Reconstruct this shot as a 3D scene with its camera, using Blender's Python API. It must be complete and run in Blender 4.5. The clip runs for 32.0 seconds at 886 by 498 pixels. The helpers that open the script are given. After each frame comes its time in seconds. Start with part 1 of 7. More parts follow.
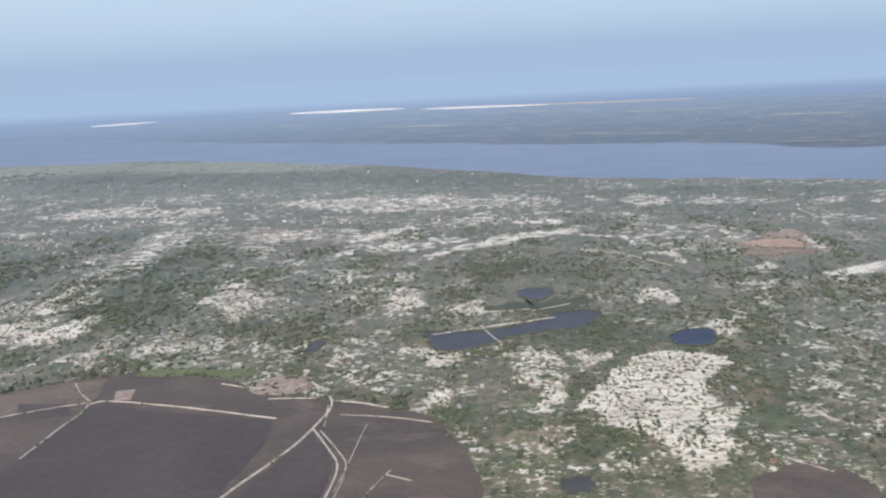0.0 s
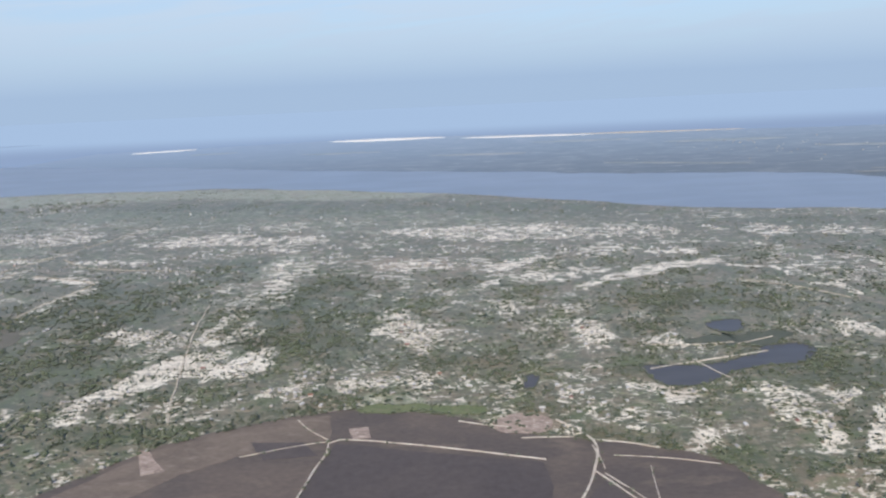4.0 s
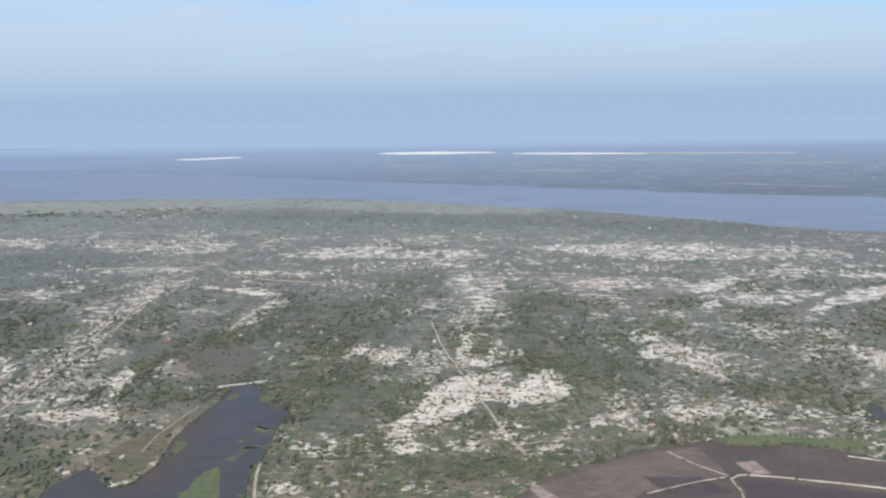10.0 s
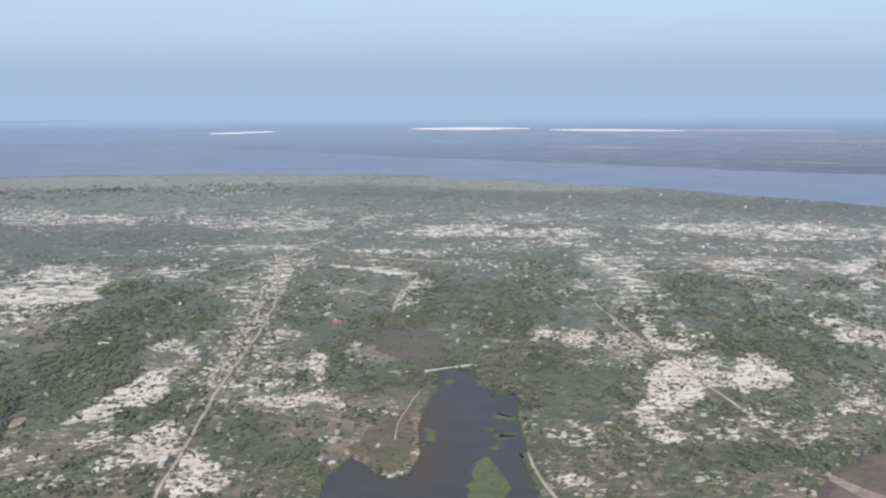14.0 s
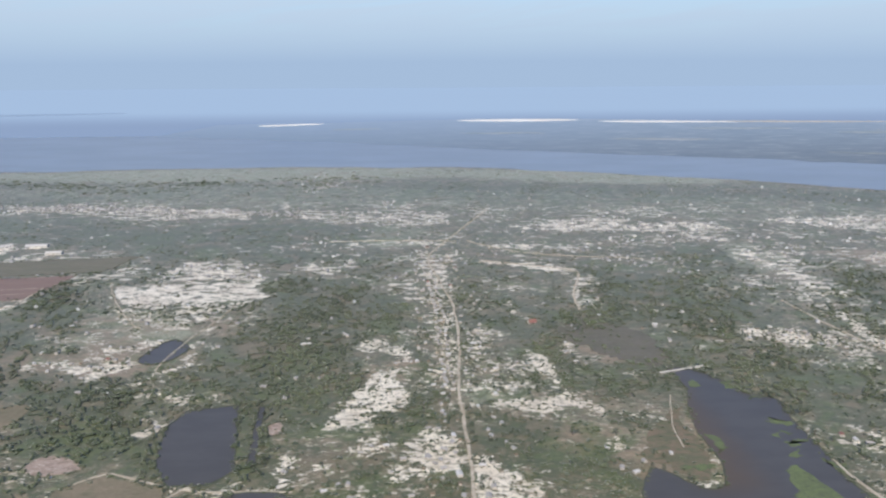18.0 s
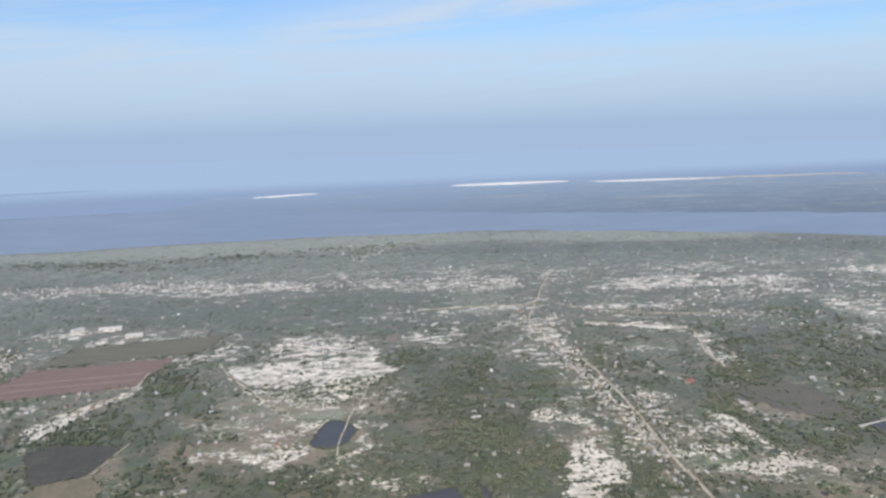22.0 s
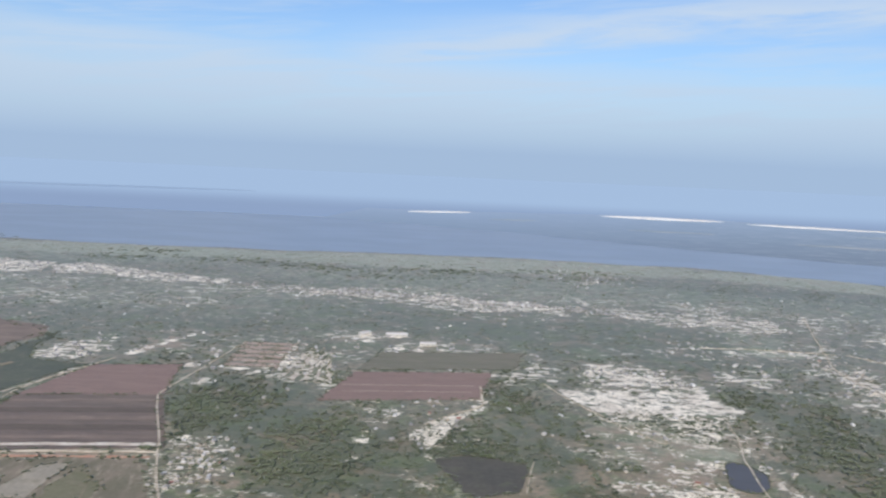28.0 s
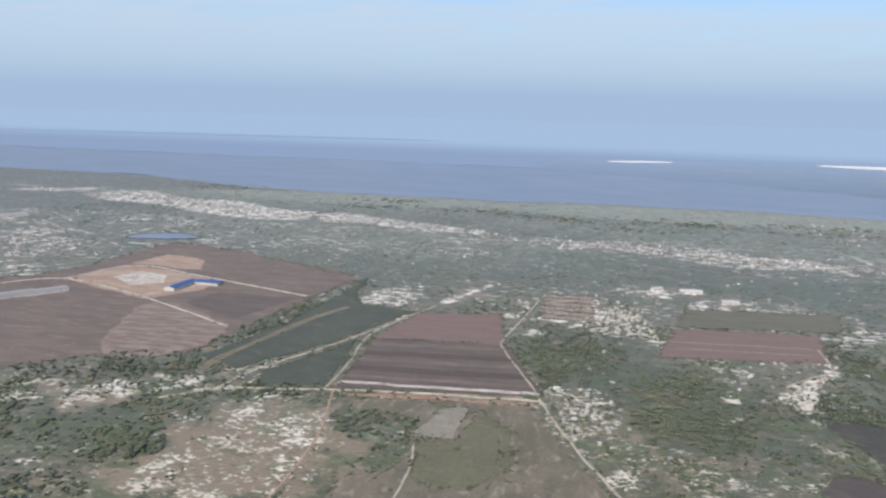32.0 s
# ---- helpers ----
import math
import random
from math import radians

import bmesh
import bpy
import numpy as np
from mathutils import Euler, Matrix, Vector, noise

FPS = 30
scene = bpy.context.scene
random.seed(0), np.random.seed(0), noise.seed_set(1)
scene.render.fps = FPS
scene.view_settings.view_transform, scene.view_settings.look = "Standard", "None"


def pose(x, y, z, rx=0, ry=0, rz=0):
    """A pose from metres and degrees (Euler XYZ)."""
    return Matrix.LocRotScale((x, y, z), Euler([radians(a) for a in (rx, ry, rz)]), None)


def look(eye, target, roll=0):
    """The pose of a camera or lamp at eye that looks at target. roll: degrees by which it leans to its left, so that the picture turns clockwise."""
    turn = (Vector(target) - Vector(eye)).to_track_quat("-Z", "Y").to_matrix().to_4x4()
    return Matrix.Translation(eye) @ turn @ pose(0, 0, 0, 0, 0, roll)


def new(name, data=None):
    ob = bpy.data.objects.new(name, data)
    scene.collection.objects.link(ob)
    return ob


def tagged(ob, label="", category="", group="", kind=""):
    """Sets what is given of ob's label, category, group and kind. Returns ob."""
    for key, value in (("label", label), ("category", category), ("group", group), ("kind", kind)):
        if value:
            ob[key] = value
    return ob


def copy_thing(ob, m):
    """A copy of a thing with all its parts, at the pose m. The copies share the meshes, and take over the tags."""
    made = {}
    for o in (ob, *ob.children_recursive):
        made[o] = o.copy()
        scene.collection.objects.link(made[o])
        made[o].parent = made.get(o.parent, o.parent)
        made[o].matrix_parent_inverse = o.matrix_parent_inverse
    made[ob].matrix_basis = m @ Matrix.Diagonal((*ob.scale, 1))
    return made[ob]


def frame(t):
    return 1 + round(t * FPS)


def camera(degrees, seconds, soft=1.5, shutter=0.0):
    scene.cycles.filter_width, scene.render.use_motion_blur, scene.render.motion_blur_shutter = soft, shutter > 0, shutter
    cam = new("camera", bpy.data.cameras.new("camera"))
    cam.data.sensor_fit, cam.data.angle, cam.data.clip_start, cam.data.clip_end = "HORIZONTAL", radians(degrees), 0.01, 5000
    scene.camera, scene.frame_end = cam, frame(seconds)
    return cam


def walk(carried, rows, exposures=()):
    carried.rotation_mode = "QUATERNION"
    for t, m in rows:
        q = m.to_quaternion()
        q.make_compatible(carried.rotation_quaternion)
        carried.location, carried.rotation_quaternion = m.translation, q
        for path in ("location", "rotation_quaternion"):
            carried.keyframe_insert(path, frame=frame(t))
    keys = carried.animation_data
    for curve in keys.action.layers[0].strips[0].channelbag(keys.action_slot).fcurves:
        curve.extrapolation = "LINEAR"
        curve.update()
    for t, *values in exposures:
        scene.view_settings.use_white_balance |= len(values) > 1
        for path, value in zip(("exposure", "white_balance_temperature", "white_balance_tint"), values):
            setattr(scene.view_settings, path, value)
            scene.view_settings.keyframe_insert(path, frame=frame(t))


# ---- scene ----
cam = camera(61.3, 32.0, soft=2.25, shutter=0.5)
METRES, EYE, TILT, LEAN, TURN = 1200.0, 193.6, -15.23, 2.77, 0.0
ROWS = [
    (0, 0.00012, -0.00022, -0.00010, 0, 0, 0),
    (0.5, -0.01523, 0.00219, -0.00001, -0.47, 0.02, -0.66),
    (1, -0.03062, 0.00447, 0.00004, -1.08, 0.03, -0.84),
    (1.5, -0.04605, 0.00665, 0.00006, -1.24, 0.29, -0.78),
    (2, -0.06150, 0.00879, 0.00006, -0.77, 1.29, -0.64),
    (2.5, -0.07697, 0.01091, 0.00005, -0.73, 1.65, -0.28),
    (3, -0.09247, 0.01304, 0.00002, -0.51, 1.88, -0.1),
    (3.5, -0.10798, 0.01520, -0.00001, -0.26, 2.09, -0.15),
    (5.5, -0.17017, 0.02433, -0.00022, -1.48, 2.56, -0.32),
    (6, -0.18575, 0.02674, -0.00028, -1.46, 2.67, -0.34),
    (6.5, -0.20132, 0.02921, -0.00034, -2.25, 2.79, -0.41),
    (7, -0.21691, 0.03172, -0.00041, -2.02, 2.97, -0.63),
    (7.5, -0.23249, 0.03426, -0.00048, -1.56, 3.13, -0.12),
    (8, -0.24808, 0.03684, -0.00055, -1.28, 2.94, -0.63),
    (8.5, -0.26368, 0.03945, -0.00062, -1.66, 2.43, -0.75),
    (9, -0.27927, 0.04208, -0.00070, -1.96, 2.45, -0.5),
    (9.5, -0.29486, 0.04472, -0.00077, -1.98, 3.4, -0.43),
    (10, -0.31045, 0.04737, -0.00085, -2.24, 3.42, -1.54),
    (10.5, -0.32603, 0.05003, -0.00093, -2.51, 3.2, -1.05),
    (11, -0.34162, 0.05269, -0.00100, -2.27, 3, -1.82),
    (11.5, -0.35719, 0.05535, -0.00108, -2.74, 2.73, -2.75),
    (12, -0.37277, 0.05801, -0.00116, -2.76, 2.2, -2.4),
    (12.5, -0.38833, 0.06067, -0.00123, -2.89, 1.97, -1.98),
    (13, -0.40389, 0.06333, -0.00130, -3.31, 1.85, -1.73),
    (13.5, -0.41943, 0.06599, -0.00137, -3.21, 1.75, -1.89),
    (14, -0.43497, 0.06865, -0.00143, -3.25, 1.61, -1.79),
    (14.5, -0.45049, 0.07132, -0.00149, -3.2, 1.44, -1.72),
    (16.5, -0.51247, 0.08211, -0.00166, -3.33, 0.84, -1.96),
    (17, -0.52793, 0.08485, -0.00169, -3.25, 0.78, -1.74),
    (17.5, -0.54338, 0.08760, -0.00172, -3.25, 0.84, -1.74),
    (18, -0.55881, 0.09039, -0.00174, -3.23, 0.98, -1.64),
    (18.5, -0.57423, 0.09319, -0.00177, -3.39, 1.07, -1.39),
    (19, -0.58964, 0.09601, -0.00179, -2.8, 1.25, -2),
    (19.5, -0.60503, 0.09886, -0.00181, -2.68, 1.43, -2.11),
    (20, -0.62041, 0.10171, -0.00184, -2.46, 1.64, -1.7),
    (20.5, -0.63578, 0.10458, -0.00187, -0.49, 2.71, 0.01),
    (21, -0.65114, 0.10744, -0.00192, -1.86, 2.63, 0.03),
    (21.5, -0.66649, 0.11030, -0.00197, -4.56, 3.25, 0.46),
    (22, -0.68183, 0.11313, -0.00205, -6.92, 5.99, 1.04),
    (22.5, -0.69716, 0.11592, -0.00215, -8.69, 8.38, 1.39),
    (23, -0.71249, 0.11867, -0.00228, -9.37, 10.94, 2.07),
    (23.5, -0.72782, 0.12134, -0.00244, -9.37, 13.51, 2.19),
    (24, -0.74314, 0.12392, -0.00263, -9.3, 15.64, 2.36),
    (24.5, -0.75846, 0.12638, -0.00287, -9.43, 17.19, 1.7),
    (26.5, -0.81975, 0.13455, -0.00435, -5.8, 13.63, -5.65),
    (27, -0.83508, 0.13602, -0.00488, -5.91, 9.72, -5.89),
    (27.5, -0.85041, 0.13721, -0.00547, -4.35, 8.12, -5.5),
    (28, -0.86573, 0.13807, -0.00614, -1.9, 7.57, -5.02),
    (28.5, -0.88106, 0.13859, -0.00689, -0.64, 6.76, -5.67),
    (29, -0.89638, 0.13872, -0.00771, 1.01, 5.79, -5.64),
    (29.5, -0.91168, 0.13845, -0.00860, 1.26, 5.03, -5.27),
    (30, -0.92697, 0.13773, -0.00957, 4.04, 5.62, -6.03),
    (30.5, -0.94224, 0.13656, -0.01060, 5.68, 5.05, -6.24),
    (31, -0.95748, 0.13491, -0.01170, 7.06, 4.43, -6.3),
    (31.5, -0.97268, 0.13277, -0.01285, 8.02, 3.45, -6.65),
    (32, -0.98782, 0.13013, -0.01404, 9.24, 2.48, -6.79),
]
walk(cam, [(t, pose(0, 0, EYE, TILT, LEAN, TURN) @ pose(METRES * x, METRES * y, METRES * z, 90 + pitch, roll, yaw)) for t, x, y, z, yaw, pitch, roll in ROWS],
     exposures=((0, -0.06, 6500, 10), (22, -0.08, 6500, 10), (24.5, -0.12, 6450, 10), (26.5, -0.29, 6290, 10), (27, -0.28, 6300, 10), (27.5, -0.17, 6400, 10),
                (28, -0.10, 6460, 10), (29, -0.08, 6500, 10), (32, -0.08, 6500, 10)))

# ---- sky, sun ----
SUN_UP, SUN_TURN = 43.0, 192.0      # degrees above the horizon; bearing, clockwise from +y
world = bpy.data.worlds.new("sky")
scene.world = world
world.use_nodes = True
wn, wl = world.node_tree.nodes, world.node_tree.links
wn.clear()


def wnode(kind, **kw):
    n = wn.new(kind)
    for k, v in kw.items():
        if k == "op":
            n.operation = v
        elif k == "blend":
            n.blend_type = v
    return n


def wmath(op, a, b=None, c=None):
    n = wnode("ShaderNodeMath", op=op)
    for i, v in enumerate((a, b, c)):
        if v is None:
            continue
        if isinstance(v, (int, float)):
            n.inputs[i].default_value = v
        else:
            wl.new(v, n.inputs[i])
    return n.outputs[0]


def wmix(fac, a, b):
    n = wn.new("ShaderNodeMix")
    n.data_type = "RGBA"
    for sock, v in ((n.inputs[0], fac), (n.inputs[6], a), (n.inputs[7], b)):
        if isinstance(v, tuple):
            sock.default_value = (*v, 1)
        elif isinstance(v, (int, float)):
            sock.default_value = v
        else:
            wl.new(v, sock)
    return n.outputs[2]


sky = wn.new("ShaderNodeTexSky")
sky.sky_type = "NISHITA"
sky.sun_disc = False
sky.sun_elevation, sky.sun_rotation = radians(SUN_UP), radians(SUN_TURN)
sky.air_density, sky.dust_density, sky.ozone_density = 1.0, 0.3, 3.0
sky_part = wn.new("ShaderNodeVectorMath")
sky_part.operation = "MULTIPLY"
sky_part.inputs[1].default_value = (0.094, 0.117, 0.146)
wl.new(sky.outputs[0], sky_part.inputs[0])
way = wn.new("ShaderNodeTexCoord")
split = wn.new("ShaderNodeSeparateXYZ")
wl.new(way.outputs["Generated"], split.inputs[0])
sx, sy, sz = split.outputs
rise = wmath("MAXIMUM", sz, 0.0)
# thin high cloud lies on a level sheet, so that it draws out into streaks towards the horizon
low = wmath("ADD", rise, 0.06)
cu, cv = wmath("DIVIDE", sx, low), wmath("DIVIDE", sy, low)
cloud_at = wn.new("ShaderNodeCombineXYZ")
wl.new(wmath("MULTIPLY_ADD", cu, 0.40, wmath("MULTIPLY", cv, 0.05)), cloud_at.inputs[0])
wl.new(wmath("MULTIPLY_ADD", cv, 0.85, wmath("MULTIPLY", cu, 0.28)), cloud_at.inputs[1])
cloud = wn.new("ShaderNodeTexNoise")
cloud.inputs["Scale"].default_value = 0.62
cloud.inputs["Detail"].default_value = 6
cloud.inputs["Roughness"].default_value = 0.58
cloud.inputs["Distortion"].default_value = 0.4
wl.new(cloud_at.outputs[0], cloud.inputs["Vector"])
# a pale bank low over the sea, a long streak that climbs over it, a white heap higher up, thin wisps between
def wstep(v, lo, hi, most=1.0):
    n = wn.new("ShaderNodeMapRange")
    n.interpolation_type = "SMOOTHSTEP"
    n.inputs[1].default_value, n.inputs[2].default_value, n.inputs[4].default_value = lo, hi, most
    wl.new(v, n.inputs[0])
    return n.outputs[0]


def wbell(v, wide):
    q = wmath("DIVIDE", v, wide)
    return wmath("POWER", 2.718, wmath("MULTIPLY", wmath("MULTIPLY", q, q), -1.0))


bearing = wmath("ARCTAN2", sx, sy)
drawn = wn.new("ShaderNodeCombineXYZ")
wl.new(wmath("MULTIPLY", bearing, 3.2), drawn.inputs[0])
wl.new(wmath("MULTIPLY", wmath("MULTIPLY_ADD", bearing, -0.07, sz), 34.0), drawn.inputs[1])
drift = wn.new("ShaderNodeTexNoise")
drift.inputs["Scale"].default_value, drift.inputs["Detail"].default_value, drift.inputs["Roughness"].default_value, drift.inputs["Distortion"].default_value = 1.0, 6, 0.6, 0.5
wl.new(drawn.outputs[0], drift.inputs["Vector"])
ruffle = wmath("SUBTRACT", wmath("MULTIPLY_ADD", drift.outputs[0], 0.6, wmath("MULTIPLY", cloud.outputs[0], 0.4)), 0.5)
climb = wmath("MULTIPLY_ADD", ruffle, 0.13, sz)
bank = wstep(wmath("SUBTRACT", wmath("MULTIPLY_ADD", bearing, -0.045, 0.104), climb), -0.026, 0.016, 0.85)
bank = wmath("MULTIPLY", bank, wmath("MULTIPLY_ADD", wstep(drift.outputs[0], 0.36, 0.58), 0.46, 0.56))
line_up = wmath("MINIMUM", wmath("MULTIPLY_ADD", bearing, 0.133, 0.128), 0.172)
streak_a = wmath("MULTIPLY", wbell(wmath("SUBTRACT", climb, line_up), 0.022), wmath("MULTIPLY", wstep(bearing, -0.25, 0.0), wstep(drift.outputs[0], 0.18, 0.54, 0.86)))
wisp = wmath("MULTIPLY", wstep(drift.outputs[0], 0.44, 0.72, 0.50), wstep(sz, 0.42, 0.10))
heap_of = wmath("MULTIPLY", wbell(wmath("ADD", bearing, 0.32), 0.15), wbell(wmath("SUBTRACT", sz, 0.275), 0.042))
heap = wstep(wmath("MULTIPLY_ADD", ruffle, 2.2, heap_of), 0.25, 1.05, 0.85)
thick = wmath("MAXIMUM", wmath("MAXIMUM", bank, streak_a), wmath("MAXIMUM", wisp, heap))
clouded = wmix(thick, sky_part.outputs[0], (0.67, 0.775, 0.91))
# pale moist air low over the sea
veil = wmath("POWER", 2.718, wmath("MULTIPLY", rise, -9.5))
hazed = wmix(wmath("MULTIPLY", veil, 0.95), clouded, (0.50, 0.655, 0.84))
deep = wmath("POWER", 2.718, wmath("MULTIPLY", wmath("ADD", sz, 0.005), -30.0))
hazed = wmix(wmath("MINIMUM", deep, 1.0), hazed, (0.40, 0.540, 0.745))
back = wn.new("ShaderNodeBackground")
wl.new(hazed, back.inputs[0])
back.inputs[1].default_value = 1.0
wout = wn.new("ShaderNodeOutputWorld")
wl.new(back.outputs[0], wout.inputs[0])

sun_data = bpy.data.lights.new("sun", "SUN")
sun_data.energy, sun_data.angle, sun_data.color = 4.4, radians(0.6), (1.0, 0.89, 0.74)
sun = new("sun", sun_data)
bear, up = radians(SUN_TURN), radians(SUN_UP)
sun.matrix_world = look((900 * math.sin(bear) * math.cos(up), 900 * math.cos(bear) * math.cos(up), 900 * math.sin(up)), (0, 0, 0))


# ---- materials ----
def shader(name, rough=0.8, spec=0.5, metal=0.0, sheen=0.0):
    m = bpy.data.materials.new(name)
    m.use_nodes = True
    p = m.node_tree.nodes["Principled BSDF"]
    p.inputs["Roughness"].default_value = rough
    p.inputs["Specular IOR Level"].default_value = spec
    p.inputs["Metallic"].default_value = metal
    p.inputs["Sheen Weight"].default_value = sheen
    p.inputs["Sheen Roughness"].default_value = 0.45
    p.inputs["Sheen Tint"].default_value = (1.0, 0.98, 0.86, 1)
    return m, m.node_tree.nodes, m.node_tree.links, p


def nmath(m, op, a, b=None, c=None):
    n = m.node_tree.nodes.new("ShaderNodeMath")
    n.operation = op
    for i, v in enumerate((a, b, c)):
        if v is None:
            continue
        if isinstance(v, (int, float)):
            n.inputs[i].default_value = v
        else:
            m.node_tree.links.new(v, n.inputs[i])
    return n.outputs[0]


def nmix(m, fac, a, b, blend="MIX"):
    n = m.node_tree.nodes.new("ShaderNodeMix")
    n.data_type, n.blend_type = "RGBA", blend
    for sock, v in ((n.inputs[0], fac), (n.inputs[6], a), (n.inputs[7], b)):
        if isinstance(v, tuple):
            sock.default_value = (*v, 1)
        elif isinstance(v, (int, float)):
            sock.default_value = v
        else:
            m.node_tree.links.new(v, sock)
    return n.outputs[2]


def nnoise(m, scale, detail=4, rough=0.55, stretch=(1, 1, 1), warp=0.0, turn=0.0):
    """Noise over the place in metres: scale in lumps a metre."""
    t = m.node_tree.nodes
    g = t.new("ShaderNodeNewGeometry")
    v = t.new("ShaderNodeMapping")
    v.inputs["Scale"].default_value = stretch
    v.inputs["Rotation"].default_value = (0, 0, radians(turn))
    n = t.new("ShaderNodeTexNoise")
    n.inputs["Scale"].default_value = scale
    n.inputs["Detail"].default_value = detail
    n.inputs["Roughness"].default_value = rough
    n.inputs["Distortion"].default_value = warp
    m.node_tree.links.new(g.outputs["Position"], v.inputs[0])
    m.node_tree.links.new(v.outputs[0], n.inputs["Vector"])
    return n.outputs[0]


def nstep(m, v, a, b):
    n = m.node_tree.nodes.new("ShaderNodeMapRange")
    n.interpolation_type = "SMOOTHSTEP"
    n.inputs[1].default_value, n.inputs[2].default_value = a, b
    m.node_tree.links.new(v, n.inputs[0])
    return n.outputs[0]


def nattr(m, name):
    n = m.node_tree.nodes.new("ShaderNodeAttribute")
    n.attribute_name = name
    return n.outputs["Fac"]


def nbump(m, p, height, strength, distance):
    b = m.node_tree.nodes.new("ShaderNodeBump")
    b.inputs["Strength"].default_value, b.inputs["Distance"].default_value = strength, distance
    m.node_tree.links.new(height, b.inputs["Height"])
    m.node_tree.links.new(b.outputs[0], p.inputs["Normal"])


def earth(name, one, two, three=None, scale=0.05, fine=0.5, rough=0.6, spec=0.5, stretch=(1, 1, 1), turn=0.0, bump=0.3):
    """Worn ground: two or three colours at two scales."""
    # slight sheen pales the earth at low angles, in place of haze
    m, t, l, p = shader(name, min(rough + 0.2, 0.9), spec * 0.3, 0.0, 0.12)
    one, two, three = (c and tuple(min(v * 1.12, 0.85) for v in c) for c in (one, two, three))
    big = nstep(m, nnoise(m, scale, 5, 0.6, stretch, 0.6, turn), 0.38, 0.64)
    small = nnoise(m, fine, 5, 0.65, stretch, 0.0, turn)
    c = nmix(m, big, one, two)
    if three:
        c = nmix(m, nmath(m, "MULTIPLY", nstep(m, nnoise(m, scale * 2.7, 4, 0.6, stretch, 0.3, turn), 0.5, 0.72), 0.8), c, three)
    c = nmix(m, 0.6, c, nmix(m, small, (0.25, 0.25, 0.25), (1.0, 1.0, 1.0)), "OVERLAY")
    l.new(c, p.inputs["Base Color"])
    nbump(m, p, small, bump, 0.4)
    return m


def plain(name, colour, rough=0.6, spec=0.4, vary=0.25, metal=0.0, scale=1.2):
    m, t, l, p = shader(name, rough, spec, metal)
    info = t.new("ShaderNodeObjectInfo")
    v = nmath(m, "MULTIPLY_ADD", info.outputs["Random"], vary, 1 - vary / 2)
    n = nmath(m, "MULTIPLY_ADD", nnoise(m, scale, 4, 0.65), 0.5, 0.75)
    c = nmix(m, 1.0, colour, nmix(m, nmath(m, "MULTIPLY", v, n), (0, 0, 0), (1, 1, 1)), "MULTIPLY")
    l.new(c, p.inputs["Base Color"])
    return m


SAND = (0.84, 0.78, 0.645)
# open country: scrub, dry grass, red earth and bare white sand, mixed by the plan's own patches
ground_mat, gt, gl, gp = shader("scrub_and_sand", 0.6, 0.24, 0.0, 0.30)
# bluish sheen at grazing angles stands in for haze over the distant plain
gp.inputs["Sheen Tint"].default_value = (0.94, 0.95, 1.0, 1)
gm = ground_mat
big, mid, fine = nnoise(gm, 0.011, 5, 0.6, warp=0.8), nnoise(gm, 0.07, 6, 0.68, warp=0.5), nnoise(gm, 0.45, 5, 0.7)
scrub = nmix(gm, nstep(gm, big, 0.36, 0.62), (0.080, 0.091, 0.047), (0.112, 0.112, 0.065))
scrub = nmix(gm, nstep(gm, mid, 0.50, 0.66), scrub, (0.242, 0.200, 0.138))
scrub = nmix(gm, nstep(gm, mid, 0.48, 0.36), scrub, (0.085, 0.093, 0.059))
weave = nnoise(gm, 0.24, 6, 0.7, warp=0.7)
open_land = nmath(gm, "SUBTRACT", 1.0, nmath(gm, "MULTIPLY", nattr(gm, "grove"), 0.7))
scrub = nmix(gm, nmath(gm, "MULTIPLY", nstep(gm, weave, 0.53, 0.64), nmath(gm, "MULTIPLY", open_land, 0.6)), scrub, (0.200, 0.173, 0.113))
scrub = nmix(gm, nmath(gm, "MULTIPLY", nstep(gm, weave, 0.47, 0.38), 0.7), scrub, (0.058, 0.075, 0.036))
scrub = nmix(gm, nmath(gm, "MULTIPLY", nattr(gm, "grove"), 0.75), scrub, (0.075, 0.091, 0.049))
scrub = nmix(gm, nstep(gm, nmath(gm, "MULTIPLY_ADD", nattr(gm, "dry"), 0.5, nmath(gm, "MULTIPLY", mid, 0.9)), 0.58, 0.94), scrub, (0.272, 0.285, 0.200))
scrub = nmix(gm, nstep(gm, nmath(gm, "MULTIPLY_ADD", nattr(gm, "soil"), 0.6, nmath(gm, "MULTIPLY", mid, 0.8)), 0.52, 0.86), scrub, (0.248, 0.193, 0.132))
# fallow earth and lusher green alternate over the plain
fallow = nnoise(gm, 0.030, 5, 0.62, (1.0, 1.3, 1.0), 0.8)
scrub = nmix(gm, nmath(gm, "MULTIPLY", nstep(gm, fallow, 0.53, 0.63), 0.65), scrub, (0.196, 0.160, 0.106))
scrub = nmix(gm, nmath(gm, "MULTIPLY", nstep(gm, fallow, 0.47, 0.38), 0.7), scrub, (0.100, 0.128, 0.050))
# watered plots of brighter grass lie round the villages
plots = nstep(gm, nnoise(gm, 0.10, 4, 0.6, (1.0, 2.2, 1.0), 0.3), 0.56, 0.64)
scrub = nmix(gm, nmath(gm, "MULTIPLY", plots, nstep(gm, nattr(gm, "sand"), 0.12, 0.45)), scrub, (0.206, 0.215, 0.108))
